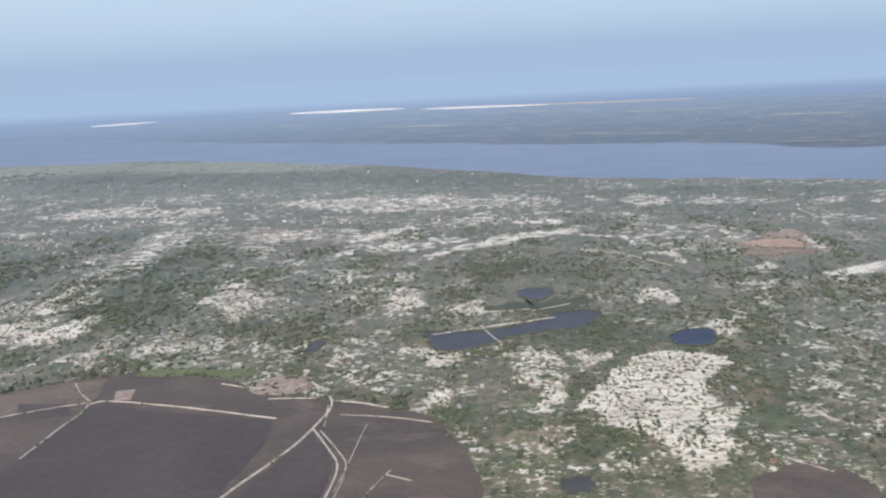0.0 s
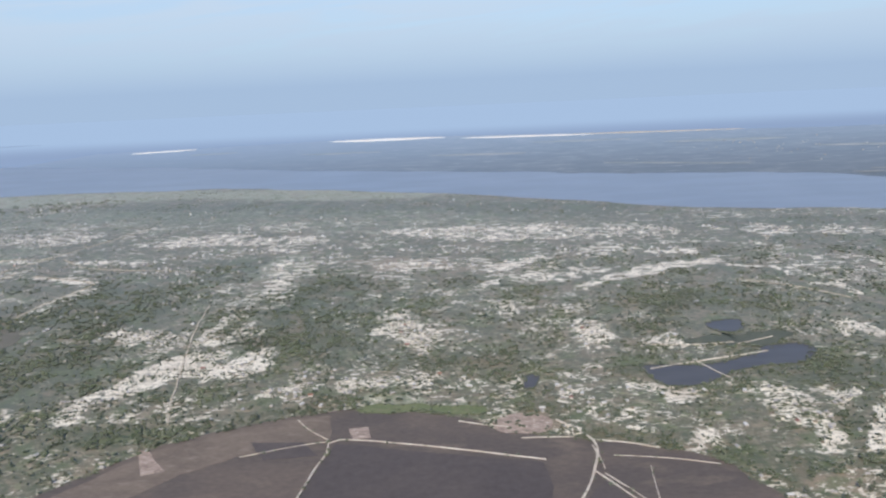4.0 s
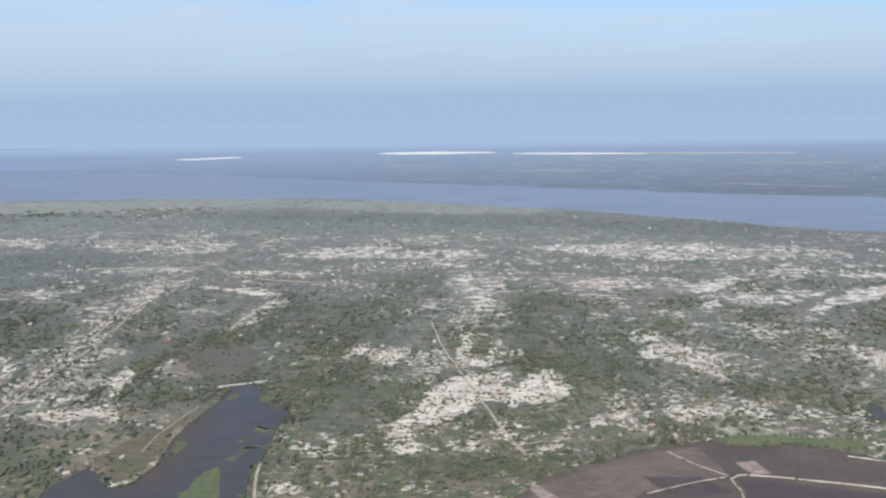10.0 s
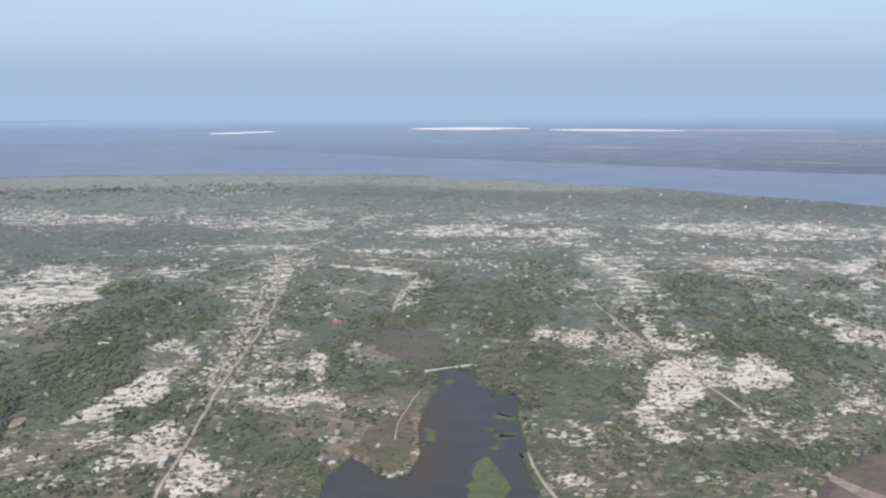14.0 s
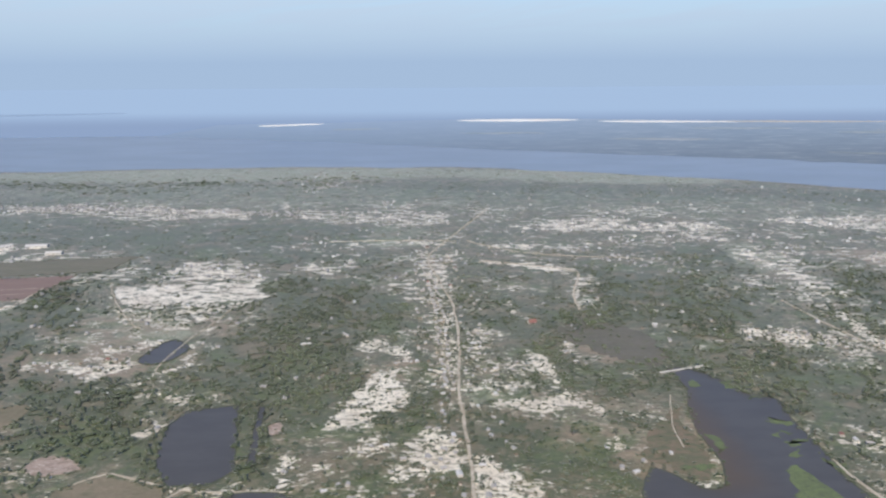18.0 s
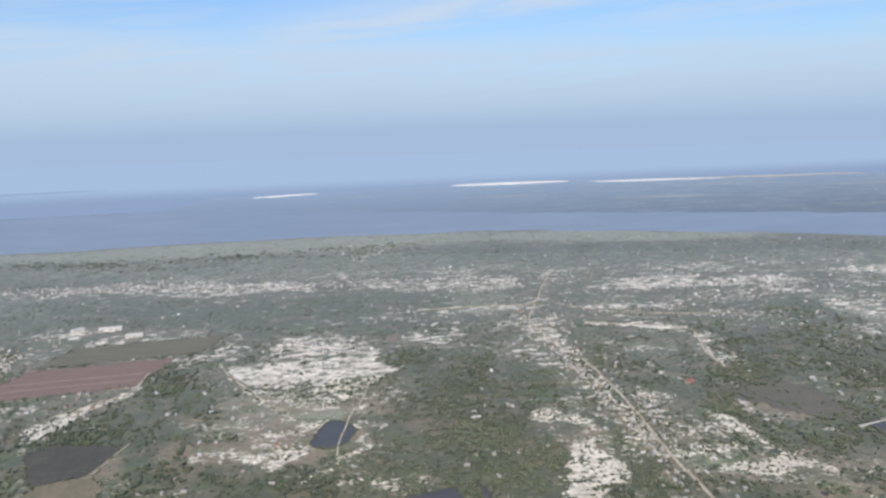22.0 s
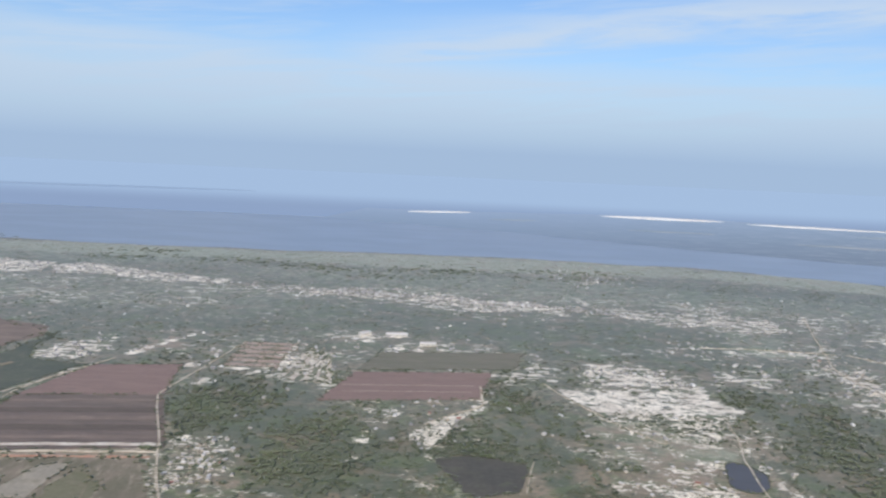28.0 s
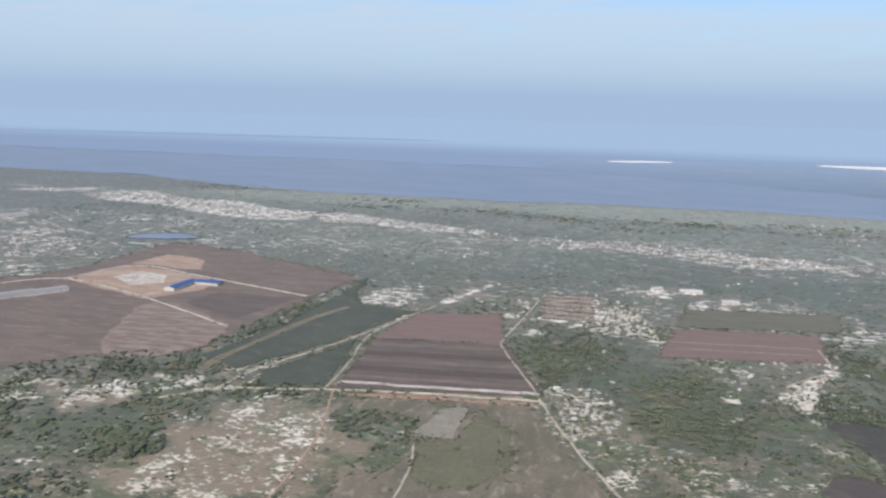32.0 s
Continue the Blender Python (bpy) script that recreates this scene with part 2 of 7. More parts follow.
# wherever the plan says sand, cover breaks it up into ragged pieces, wider ones out on the plain
where = gt.new("ShaderNodeSeparateXYZ")
gl.new(gt.new("ShaderNodeNewGeometry").outputs["Position"], where.inputs[0])
outer = nstep(gm, where.outputs[1], 520, 900)
patchy = nnoise(gm, 0.055, 6, 0.66, (1.0, 1.3, 1.0), 0.6)
grit = nnoise(gm, 0.235, 5, 0.64, (1.0, 1.5, 1.0), 0.6)
broad = nnoise(gm, 0.024, 6, 0.70, (1.0, 1.5, 1.0), 0.5)
wide = nnoise(gm, 0.09, 5, 0.66, (0.8, 1.5, 1.0), 0.4)
close_by = nmath(gm, "MULTIPLY_ADD", patchy, 0.45, nmath(gm, "MULTIPLY", grit, 0.55))
far_off = nmath(gm, "MULTIPLY_ADD", broad, 0.25, nmath(gm, "MULTIPLY", wide, 0.75))
rag = nmath(gm, "MULTIPLY_ADD", nmath(gm, "SUBTRACT", far_off, close_by), outer, close_by)
rag = nmath(gm, "MULTIPLY", nmath(gm, "SUBTRACT", rag, 0.5), 18.0)
mask = nmath(gm, "MULTIPLY_ADD", nmath(gm, "SUBTRACT", nattr(gm, "sand"), 0.54), 3.9, rag)
mask = nmath(gm, "MULTIPLY", nstep(gm, mask, -0.12, 0.22), nmath(gm, "MULTIPLY_ADD", nstep(gm, nattr(gm, "sand"), 0.12, 0.45), 0.32, 0.68))
sandy = nmix(gm, nstep(gm, nnoise(gm, 0.035, 4, 0.6), 0.4, 0.7), SAND, (0.65, 0.58, 0.465))
sandy = nmix(gm, nmath(gm, "MULTIPLY", nstep(gm, nnoise(gm, 0.13, 5, 0.68, (0.7, 2.4, 1.0), 0.4, 6), 0.50, 0.60), 0.62), sandy, (0.33, 0.29, 0.20))
sandy = nmix(gm, nmath(gm, "MULTIPLY", nstep(gm, nnoise(gm, 0.35, 4, 0.7), 0.55, 0.62), 0.6), sandy, (0.26, 0.24, 0.16))
tuft = nnoise(gm, 0.16, 5, 0.7, (1.0, 1.5, 1.0), 0.6)
scrub = nmix(gm, nmath(gm, "MULTIPLY", nstep(gm, tuft, 0.54, 0.62), nmath(gm, "MULTIPLY", open_land, 0.75)), scrub, (0.235, 0.205, 0.145))
scrub = nmix(gm, nmath(gm, "MULTIPLY", nstep(gm, tuft, 0.46, 0.38), 0.6), scrub, (0.070, 0.092, 0.040))
scrub = nmix(gm, 0.6, scrub, nmix(gm, fine, (0.21, 0.21, 0.195), (0.90, 0.89, 0.83)), "OVERLAY")
# small bare yards and light grassy plots dot the open country
settled = nmath(gm, "MULTIPLY", open_land, nstep(gm, nnoise(gm, 0.016, 4, 0.6), 0.40, 0.58))
fleck = nstep(gm, nnoise(gm, 0.17, 4, 0.62, (0.8, 1.4, 1.0), 0.3), 0.60, 0.64)
scrub = nmix(gm, nmath(gm, "MULTIPLY", fleck, nmath(gm, "MULTIPLY", settled, 0.85)), scrub, (0.44, 0.40, 0.29))
lawn = nstep(gm, nnoise(gm, 0.085, 4, 0.6, (1.0, 1.6, 1.0), 0.4), 0.60, 0.64)
scrub = nmix(gm, nmath(gm, "MULTIPLY", lawn, nmath(gm, "MULTIPLY", settled, 0.75)), scrub, (0.205, 0.220, 0.110))
gl.new(nmix(gm, mask, scrub, sandy), gp.inputs["Base Color"])
nbump(gm, gp, fine, 0.25, 0.6)

mud_mat = earth("wet_salt_mud", (0.080, 0.067, 0.060), (0.108, 0.087, 0.073), (0.140, 0.112, 0.090), 0.012, 0.25, 0.45, 0.5, (1, 1.8, 1), 20, bump=0.1)
mud_light_mat = earth("drying_brown_mud", (0.118, 0.096, 0.079), (0.148, 0.120, 0.097), (0.180, 0.150, 0.122), 0.03, 0.3, 0.6, 0.4, (1, 1.8, 1), 25)
mud_dark_mat = earth("dark_flooded_mud", (0.066, 0.056, 0.054), (0.080, 0.067, 0.062), None, 0.012, 0.2, 0.4, 0.5, bump=0.06)
bed_mat = earth("grey_lake_bed", (0.098, 0.096, 0.078), (0.116, 0.108, 0.090), (0.098, 0.108, 0.064), 0.05, 0.3, 0.6, 0.4, (1, 1.5, 1), 10)
fallow_mat = earth("grey_brown_fallow", (0.114, 0.112, 0.086), (0.136, 0.126, 0.098), (0.108, 0.120, 0.074), 0.03, 0.3, 0.6, 0.4, (1, 5, 1), -6)
peat_mat = earth("dark_peaty_plot", (0.058, 0.057, 0.050), (0.072, 0.068, 0.058), (0.080, 0.082, 0.058), 0.03, 0.3, 0.6, 0.4)
red_mat = earth("red_ploughed_earth", (0.162, 0.112, 0.098), (0.182, 0.128, 0.110), (0.142, 0.108, 0.094), 0.03, 0.35, 0.55, 0.5, (1, 5, 1), -6)
brown_mat = earth("brown_bare_earth", (0.128, 0.100, 0.084), (0.155, 0.122, 0.100), (0.21, 0.165, 0.13), 0.018, 0.3, 0.55, 0.5, (1, 3.0, 1), -20)
strip_mat = earth("dark_ploughed_strip", (0.100, 0.080, 0.069), (0.130, 0.102, 0.086), (0.082, 0.070, 0.062), 0.03, 0.3, 0.5, 0.5, (1, 5, 1), -6)
furrow_mat = earth("dark_brown_furrow", (0.080, 0.066, 0.056), (0.100, 0.081, 0.068), None, 0.03, 0.3, 0.6, 0.3, (1, 5, 1), -6)
graded_mat = earth("graded_orange_earth", (0.29, 0.205, 0.15), (0.36, 0.275, 0.21), (0.25, 0.165, 0.125), 0.03, 0.35, 0.55, 0.5, (1, 3.0, 1), 15)
swirl_mat = earth("scraped_tan_earth", (0.165, 0.126, 0.102), (0.255, 0.200, 0.162), (0.140, 0.110, 0.092), 0.045, 0.5, 0.55, 0.5, (1, 4.0, 1), -25)
tan_mat = earth("dry_tan_grass", (0.145, 0.128, 0.088), (0.180, 0.152, 0.108), (0.105, 0.108, 0.068), 0.04, 0.4)
pasture_mat = earth("dry_brown_pasture", (0.116, 0.108, 0.076), (0.165, 0.142, 0.108), (0.27, 0.235, 0.185), 0.035, 0.4, 0.6, 0.4, (1.8, 0.8, 1), -25)
olive_mat = earth("olive_pasture", (0.112, 0.112, 0.070), (0.128, 0.124, 0.080), (0.165, 0.145, 0.106), 0.04, 0.4)
pale_fallow_mat = earth("pale_grey_fallow", (0.215, 0.198, 0.160), (0.250, 0.225, 0.180), (0.170, 0.158, 0.118), 0.05, 0.4)
green_mat = earth("lush_green_grass", (0.100, 0.124, 0.060), (0.128, 0.146, 0.074), (0.150, 0.140, 0.090), 0.05, 0.5)
algae_mat = earth("bright_water_weed", (0.108, 0.138, 0.062), (0.088, 0.108, 0.058), (0.066, 0.076, 0.056), 0.16, 0.9)
dark_scrub_mat = earth("dark_low_scrub", (0.060, 0.070, 0.054), (0.074, 0.082, 0.060), (0.100, 0.100, 0.074), 0.03, 0.35, 0.5)
road_mat = earth("pale_dirt_road", (0.40, 0.355, 0.285), (0.30, 0.26, 0.20), (0.48, 0.44, 0.37), 0.06, 0.8)
dyke_mat = earth("pale_sand_dyke", (0.490, 0.450, 0.388), (0.375, 0.325, 0.270), (0.180, 0.162, 0.117), 0.08, 0.9)
heap_mat = earth("pale_pink_drying_heaps", (0.30, 0.24, 0.20), (0.20, 0.155, 0.13), (0.46, 0.40, 0.34), 0.14, 0.9, stretch=(1, 1.8, 1))
rust_mat = earth("rust_red_verge", (0.281, 0.140, 0.093), (0.340, 0.196, 0.136), (0.408, 0.340, 0.272), 0.05, 0.6)
beach_mat = earth("white_beach_sand", (0.80, 0.77, 0.71), (0.70, 0.66, 0.60), None, 0.01, 0.06)
# marsh scrub of the far spit, its base colour blued for haze
far_land_mat = earth("hazy_marsh_scrub", (0.056, 0.070, 0.084), (0.080, 0.094, 0.108), (0.17, 0.18, 0.19), 0.006, 0.03, 0.5, 0.4, (1, 2.5, 1))


def water(name, deep_col, rough, ripple, size):
    m, t, l, p = shader(name, rough, 0.5)
    p.inputs["IOR"].default_value = 1.33
    n = nstep(m, nnoise(m, size * 0.12, 4, 0.6, (1, 2.5, 1)), 0.35, 0.7)
    l.new(nmix(m, n, deep_col, tuple(c * 1.18 for c in deep_col)), p.inputs["Base Color"])
    nbump(m, p, nnoise(m, size, 4, 0.6, (1, 2.0, 1)), ripple, 0.5)
    return m


lagoon_mat = water("lagoon_water", (0.20, 0.235, 0.29), 0.30, 0.03, 0.05)
pond_mat = water("dark_pond_water", (0.084, 0.082, 0.080), 0.30, 0.06, 0.3)
brown_meadow_mat = earth("brown_shore_meadow", (0.100, 0.102, 0.066), (0.160, 0.124, 0.090), (0.098, 0.110, 0.060), 0.11, 0.4, 0.6, 0.4, (1, 1.4, 1), 15)
lake_mat = water("lake_water", (0.084, 0.082, 0.080), 0.30, 0.06, 0.3)
# brown mud shows through the shallows along the lake's western side
lake_p = lake_mat.node_tree.nodes["Principled BSDF"]
lake_at = lake_mat.node_tree.nodes.new("ShaderNodeSeparateXYZ")
lake_mat.node_tree.links.new(lake_mat.node_tree.nodes.new("ShaderNodeNewGeometry").outputs["Position"], lake_at.inputs[0])
silt = nmath(lake_mat, "MULTIPLY_ADD", nnoise(lake_mat, 0.05, 5, 0.6, (1, 1, 1), 0.5), 22.0, lake_at.outputs[0])
silt = nmath(lake_mat, "MULTIPLY", nstep(lake_mat, silt, -483, -508), nmath(lake_mat, "MULTIPLY", nstep(lake_mat, lake_at.outputs[0], -546, -526), nstep(lake_mat, lake_at.outputs[1], 392, 418)))
lake_mat.node_tree.links.new(nmix(lake_mat, silt, lake_p.inputs["Base Color"].links[0].from_socket, (0.110, 0.088, 0.068)), lake_p.inputs["Base Color"])
blue_pond_mat = water("blue_pond_water", (0.058, 0.066, 0.086), 0.26, 0.06, 0.3)

# haze over the far-off open sea and spit is put into their emission
def haze_glow(m, p, y0, y1, most):
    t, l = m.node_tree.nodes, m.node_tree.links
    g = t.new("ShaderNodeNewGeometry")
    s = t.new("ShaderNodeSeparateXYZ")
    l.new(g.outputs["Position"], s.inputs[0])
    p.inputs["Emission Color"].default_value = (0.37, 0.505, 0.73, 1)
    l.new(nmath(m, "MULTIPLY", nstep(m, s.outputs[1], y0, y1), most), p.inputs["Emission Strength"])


far_sea_mat, st, sl, sp_ = shader("far_sea_in_haze", 0.9, 0.0)
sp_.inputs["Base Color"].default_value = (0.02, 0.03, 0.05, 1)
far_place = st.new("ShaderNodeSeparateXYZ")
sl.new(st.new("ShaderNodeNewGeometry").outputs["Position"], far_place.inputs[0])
# emission pales with distance until it meets the horizon sky, as haze would
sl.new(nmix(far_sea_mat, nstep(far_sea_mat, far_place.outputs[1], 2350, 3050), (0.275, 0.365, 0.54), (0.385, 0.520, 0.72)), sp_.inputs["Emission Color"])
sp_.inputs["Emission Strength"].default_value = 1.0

haze_glow(far_land_mat, far_land_mat.node_tree.nodes["Principled BSDF"], 600, 3000, 0.56)

# westward the spit fades into painted haze: bluer base colour, more emission
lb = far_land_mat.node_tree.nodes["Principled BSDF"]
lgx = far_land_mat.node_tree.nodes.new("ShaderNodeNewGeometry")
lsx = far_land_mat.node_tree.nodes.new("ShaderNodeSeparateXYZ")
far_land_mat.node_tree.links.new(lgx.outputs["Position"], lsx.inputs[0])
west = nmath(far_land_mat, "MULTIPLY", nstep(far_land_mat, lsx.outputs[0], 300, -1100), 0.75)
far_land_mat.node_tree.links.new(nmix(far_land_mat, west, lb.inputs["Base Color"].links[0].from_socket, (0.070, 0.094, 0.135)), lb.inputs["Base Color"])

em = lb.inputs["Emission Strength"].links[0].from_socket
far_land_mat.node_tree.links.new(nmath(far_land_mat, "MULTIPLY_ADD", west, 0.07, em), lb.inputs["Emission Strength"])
# salt flats and the far shore carry haze in their emission too
far_pale_mat = earth("hazy_salt_flat", (0.12, 0.135, 0.13), (0.20, 0.20, 0.19), None, 0.012, 0.05)
haze_glow(far_pale_mat, far_pale_mat.node_tree.nodes["Principled BSDF"], 600, 3000, 0.44)
far_shore_mat = earth("hazy_far_shore", (0.03, 0.045, 0.07), (0.04, 0.055, 0.08), None, 0.01, 0.05)
haze_glow(far_shore_mat, far_shore_mat.node_tree.nodes["Principled BSDF"], 600, 2000, 0.66)

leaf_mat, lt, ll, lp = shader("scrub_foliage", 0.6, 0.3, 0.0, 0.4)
# the same bluish sheen lays a haze-like veil on the foliage
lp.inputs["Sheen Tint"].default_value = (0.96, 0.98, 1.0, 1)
lg = lt.new("ShaderNodeNewGeometry")
lramp = lt.new("ShaderNodeValToRGB")
lramp.color_ramp.elements[0].color, lramp.color_ramp.elements[1].color = (0.072, 0.087, 0.048, 1), (0.112, 0.127, 0.075, 1)
e = lramp.color_ramp.elements.new(0.55)
e.color = (0.088, 0.104, 0.058, 1)
ltone = nmath(leaf_mat, "MULTIPLY_ADD", nstep(leaf_mat, nnoise(leaf_mat, 0.10, 4, 0.6), 0.3, 0.7), 0.75, nmath(leaf_mat, "MULTIPLY", lg.outputs["Random Per Island"], 0.25))
ll.new(ltone, lramp.inputs[0])
ltint = nnoise(leaf_mat, 0.030, 5, 0.62, (1.0, 1.3, 1.0), 0.8)
lcol = nmix(leaf_mat, nmath(leaf_mat, "MULTIPLY", nstep(leaf_mat, ltint, 0.54, 0.66), 0.35), lramp.outputs[0], (0.122, 0.116, 0.078))
lcol = nmix(leaf_mat, nmath(leaf_mat, "MULTIPLY", nstep(leaf_mat, ltint, 0.46, 0.36), 0.6), lcol, (0.080, 0.104, 0.050))
ll.new(nmix(leaf_mat, 0.5, lcol, nmix(leaf_mat, nstep(leaf_mat, nnoise(leaf_mat, 0.02, 5, 0.6), 0.3, 0.7), (0.22, 0.25, 0.22), (0.85, 0.84, 0.8)), "OVERLAY"), lp.inputs["Base Color"])
bark_mat = plain("grey_bark", (0.16, 0.13, 0.10), 0.9, 0.2)
wall_mat = plain("limewashed_wall", (0.52, 0.48, 0.42), 0.8, 0.3, 0.5)
tin_mat = plain("weathered_tin_roof", (0.42, 0.40, 0.37), 0.45, 0.5, 0.55)
thatch_mat = plain("grey_thatch", (0.24, 0.20, 0.15), 0.95, 0.1, 0.5)
tile_mat = plain("red_tile_roof", (0.30, 0.155, 0.125), 0.7, 0.3, 0.4)
blue_roof_mat = plain("blue_sheet_roof", (0.075, 0.135, 0.30), 0.4, 0.5, 0.1)
white_roof_mat = plain("white_sheet_roof", (0.60, 0.59, 0.56), 0.45, 0.5, 0.15)
door_mat = plain("dark_door_wood", (0.10, 0.07, 0.05), 0.6, 0.4, 0.4)
glass_mat = plain("dark_window_glass", (0.03, 0.04, 0.05), 0.1, 0.5, 0.1)
concrete_mat = plain("pale_concrete", (0.55, 0.53, 0.49), 0.8, 0.3, 0.2)


# ---- building helpers ----
def mesh_from(name, verts, faces, mat, smooth=False):
    me = bpy.data.meshes.new(name)
    me.from_pydata([tuple(v) for v in verts], [], faces)
    me.materials.append(mat)
    if smooth:
        me.polygons.foreach_set("use_smooth", [True] * len(me.polygons))
    me.update()
    return me


def tri_mesh(name, verts, tris, mat, smooth=False):
    """A large mesh of triangles out of arrays."""
    me = bpy.data.meshes.new(name)
    me.vertices.add(len(verts))
    me.vertices.foreach_set("co", verts.astype(np.float32).ravel())
    me.loops.add(tris.size)
    me.loops.foreach_set("vertex_index", tris.astype(np.int32).ravel())
    me.polygons.add(len(tris))
    me.polygons.foreach_set("loop_start", np.arange(0, tris.size, 3, dtype=np.int32))
    me.materials.append(mat)
    if smooth:
        me.polygons.foreach_set("use_smooth", np.ones(len(tris), bool))
    me.update(calc_edges=True)
    return me


def part(name, bm, material, parent, label=""):
    me = bpy.data.meshes.new(name)
    bm.to_mesh(me)
    bm.free()
    me.materials.append(material)
    ob = new(name, me)
    ob.parent = parent
    return tagged(ob, label)


def put(name, me, parent=None, label="", category="", group="", kind=""):
    ob = new(name, me)
    ob.parent = parent
    return tagged(ob, label, category, group, kind)


def curve(points, step=6.0, closed=False):
    """A smooth line through the points."""
    p = [Vector((*q, 0)) for q in points]
    n, out = len(p), []
    for i in range(n if closed else n - 1):
        a, b, c, d = (p[(i + k) % n] if closed else p[min(max(i + k, 0), n - 1)] for k in (-1, 0, 1, 2))
        cuts = max(2, int((c - b).length / step))
        for k in range(cuts):
            t = k / cuts
            out.append(0.5 * ((2 * b) + (c - a) * t + (2 * a - 5 * b + 4 * c - d) * t * t + (3 * b - a - 3 * c + d) * t ** 3))
    if not closed:
        out.append(p[-1])
    return out


def straight(points, step=3.0):
    """The same with sharp corners, closed."""
    p, out = [Vector((*q, 0)) for q in points], []
    for b, c in zip(p, p[1:] + p[:1]):
        cuts = max(1, int((c - b).length / step))
        out += [b.lerp(c, k / cuts) for k in range(cuts)]
    return out


def ragged(line, wobble, size=0.06):
    return [v + Vector((noise.noise((v.x * size, v.y * size, 1.3)), noise.noise((v.x * size, v.y * size, 7.7)), 0)) * wobble
            + Vector((noise.noise((v.x * size * 4, v.y * size * 4, 3.3)), noise.noise((v.x * size * 4, v.y * size * 4, 9.7)), 0)) * wobble * 0.55 for v in line]


OUTLINES = []       # what keeps trees away: outlines and roads
LINES = []


def sheet(name, line, z, mat, label, category, skirt=0.3, parent=None, keep=True, kind="structure"):
    """A level piece of the land with a ragged outline and a low edge."""
    bm = bmesh.new()
    top = [bm.verts.new((v.x, v.y, z)) for v in line]
    n = len(top)
    face = bm.faces.new(top)
    face.normal_update()
    if face.normal.z < 0:
        face.normal_flip()
    base = [bm.verts.new((v.x, v.y, z - skirt)) for v in line]
    for i in range(n):
        bm.faces.new((top[i], base[i], base[(i + 1) % n], top[(i + 1) % n]))
    bmesh.ops.triangulate(bm, faces=[face])
    bmesh.ops.recalc_face_normals(bm, faces=bm.faces)
    if keep:
        OUTLINES.append(np.array([(v.x, v.y) for v in line]))
    ob = part(name, bm, mat, parent)
    return tagged(ob, label, category, "", kind if parent is None else "")


def ribbon(name, points, width, mat, label, category, z=0.25, step=5.0, wobble=0.35, parent=None):
    """A road or dyke: a cambered strip with sloping sides."""
    line = curve(points, step)
    bm, rows = bmesh.new(), []
    for i, v in enumerate(line):
        a, b = line[max(i - 1, 0)], line[min(i + 1, len(line) - 1)]
        d = (b - a).normalized()
        s = Vector((d.y, -d.x, 0))
        w = width * (0.5 + 0.16 * noise.noise((v.x * 0.11, v.y * 0.11, width)))
        o = s * wobble * noise.noise((v.x * 0.05, v.y * 0.05, 4.4))
        rows.append([bm.verts.new(v + o + s * k * w + Vector((0, 0, h))) for k, h in ((-1.35, 0.02), (-1, z * 0.9), (0, z), (1, z * 0.9), (1.35, 0.02))])
    for a, b in zip(rows, rows[1:]):
        for k in range(4):
            bm.faces.new((a[k], a[k + 1], b[k + 1], b[k]))
    bmesh.ops.recalc_face_normals(bm, faces=bm.faces)
    LINES.append((np.array([(v.x, v.y) for v in line]), width))
    ob = part(name, bm, mat, parent)
    return tagged(ob, label, category, "", "structure" if parent is None else "")


# ---- the plan's patches: middle, half axes, turn in degrees, cover ----
PATCHES = {"sand": [], "soil": [], "dry": [], "grove": []}
AREAS = []


def sand(*a):
    PATCHES["sand"].append(a)


def sand_area(s, *line):
    """Bare sand inside an outline."""
    AREAS.append((s, np.array(line + line[:1], float), 0.0))


def sand_line(width, s, *line):
    """A narrow strip of bare sand."""
    AREAS.append((s, np.array(line, float), width))


def soil(*a):
    PATCHES["soil"].append(a)


def dry(*a):
    PATCHES["dry"].append(a)


def grove(*a):
    PATCHES["grove"].append(a)


# bare sand: how much of it shows, and the outline of the piece
sand_area(0.86, (100, 423), (114, 436), (133, 440), (149, 435), (167, 430), (167, 416), (152, 409), (144, 398), (140, 384), (140, 374), (142, 362), (151, 366), (151, 358), (144, 348), (135, 340), (132, 323), (126, 311), (118, 307), (113, 303), (102, 303), (102, 311), (100, 326), (95, 338), (85, 344), (75, 350), (67, 355), (74, 360), (66, 374), (74, 384), (83, 396), (90, 408))
sand_area(0.62, (32, 409), (39, 434), (43, 459), (53, 458), (65, 440), (67, 422), (62, 392), (58, 375), (45, 369), (45, 394), (36, 402))
sand_area(0.62, (70, 426), (75, 448), (91, 444), (103, 450), (102, 440), (87, 425), (75, 415))
sand_area(0.72, (159, 472), (170, 487), (182, 494), (191, 482), (180, 455), (175, 457), (170, 466))
sand_area(0.74, (136, 540), (149, 565), (161, 568), (166, 549), (171, 535), (157, 524), (153, 540), (137, 527))
sand_line(1.5, 0.60, (171, 535), (192, 536))
sand_area(0.72, (-23, 387), (-15, 396), (-4, 398), (9, 399), (7, 390), (-4, 389), (-7, 379), (-17, 376))
sand_area(0.74, (-28, 460), (-22, 467), (-9, 450), (-7, 439), (-16, 445))
sand_area(0.60, (6, 520), (11, 550), (20, 556), (24, 536), (18, 520))
sand_area(0.72, (-54, 542), (-51, 587), (-40, 596), (-26, 579), (-26, 542), (-37, 531))
sand_area(0.69, (-194, 572), (-198, 616), (-197, 640), (-182, 614), (-161, 588), (-152, 559), (-167, 538), (-179, 550))
sand_area(0.45, (-206, 580), (-210, 634), (-186, 647), (-158, 595), (-148, 552), (-167, 530))
sand_area(0.74, (-98, 609), (-106, 632), (-90, 641), (-89, 616))
sand_area(0.50, (-81, 631), (-32, 640), (-21, 622), (-50, 610))
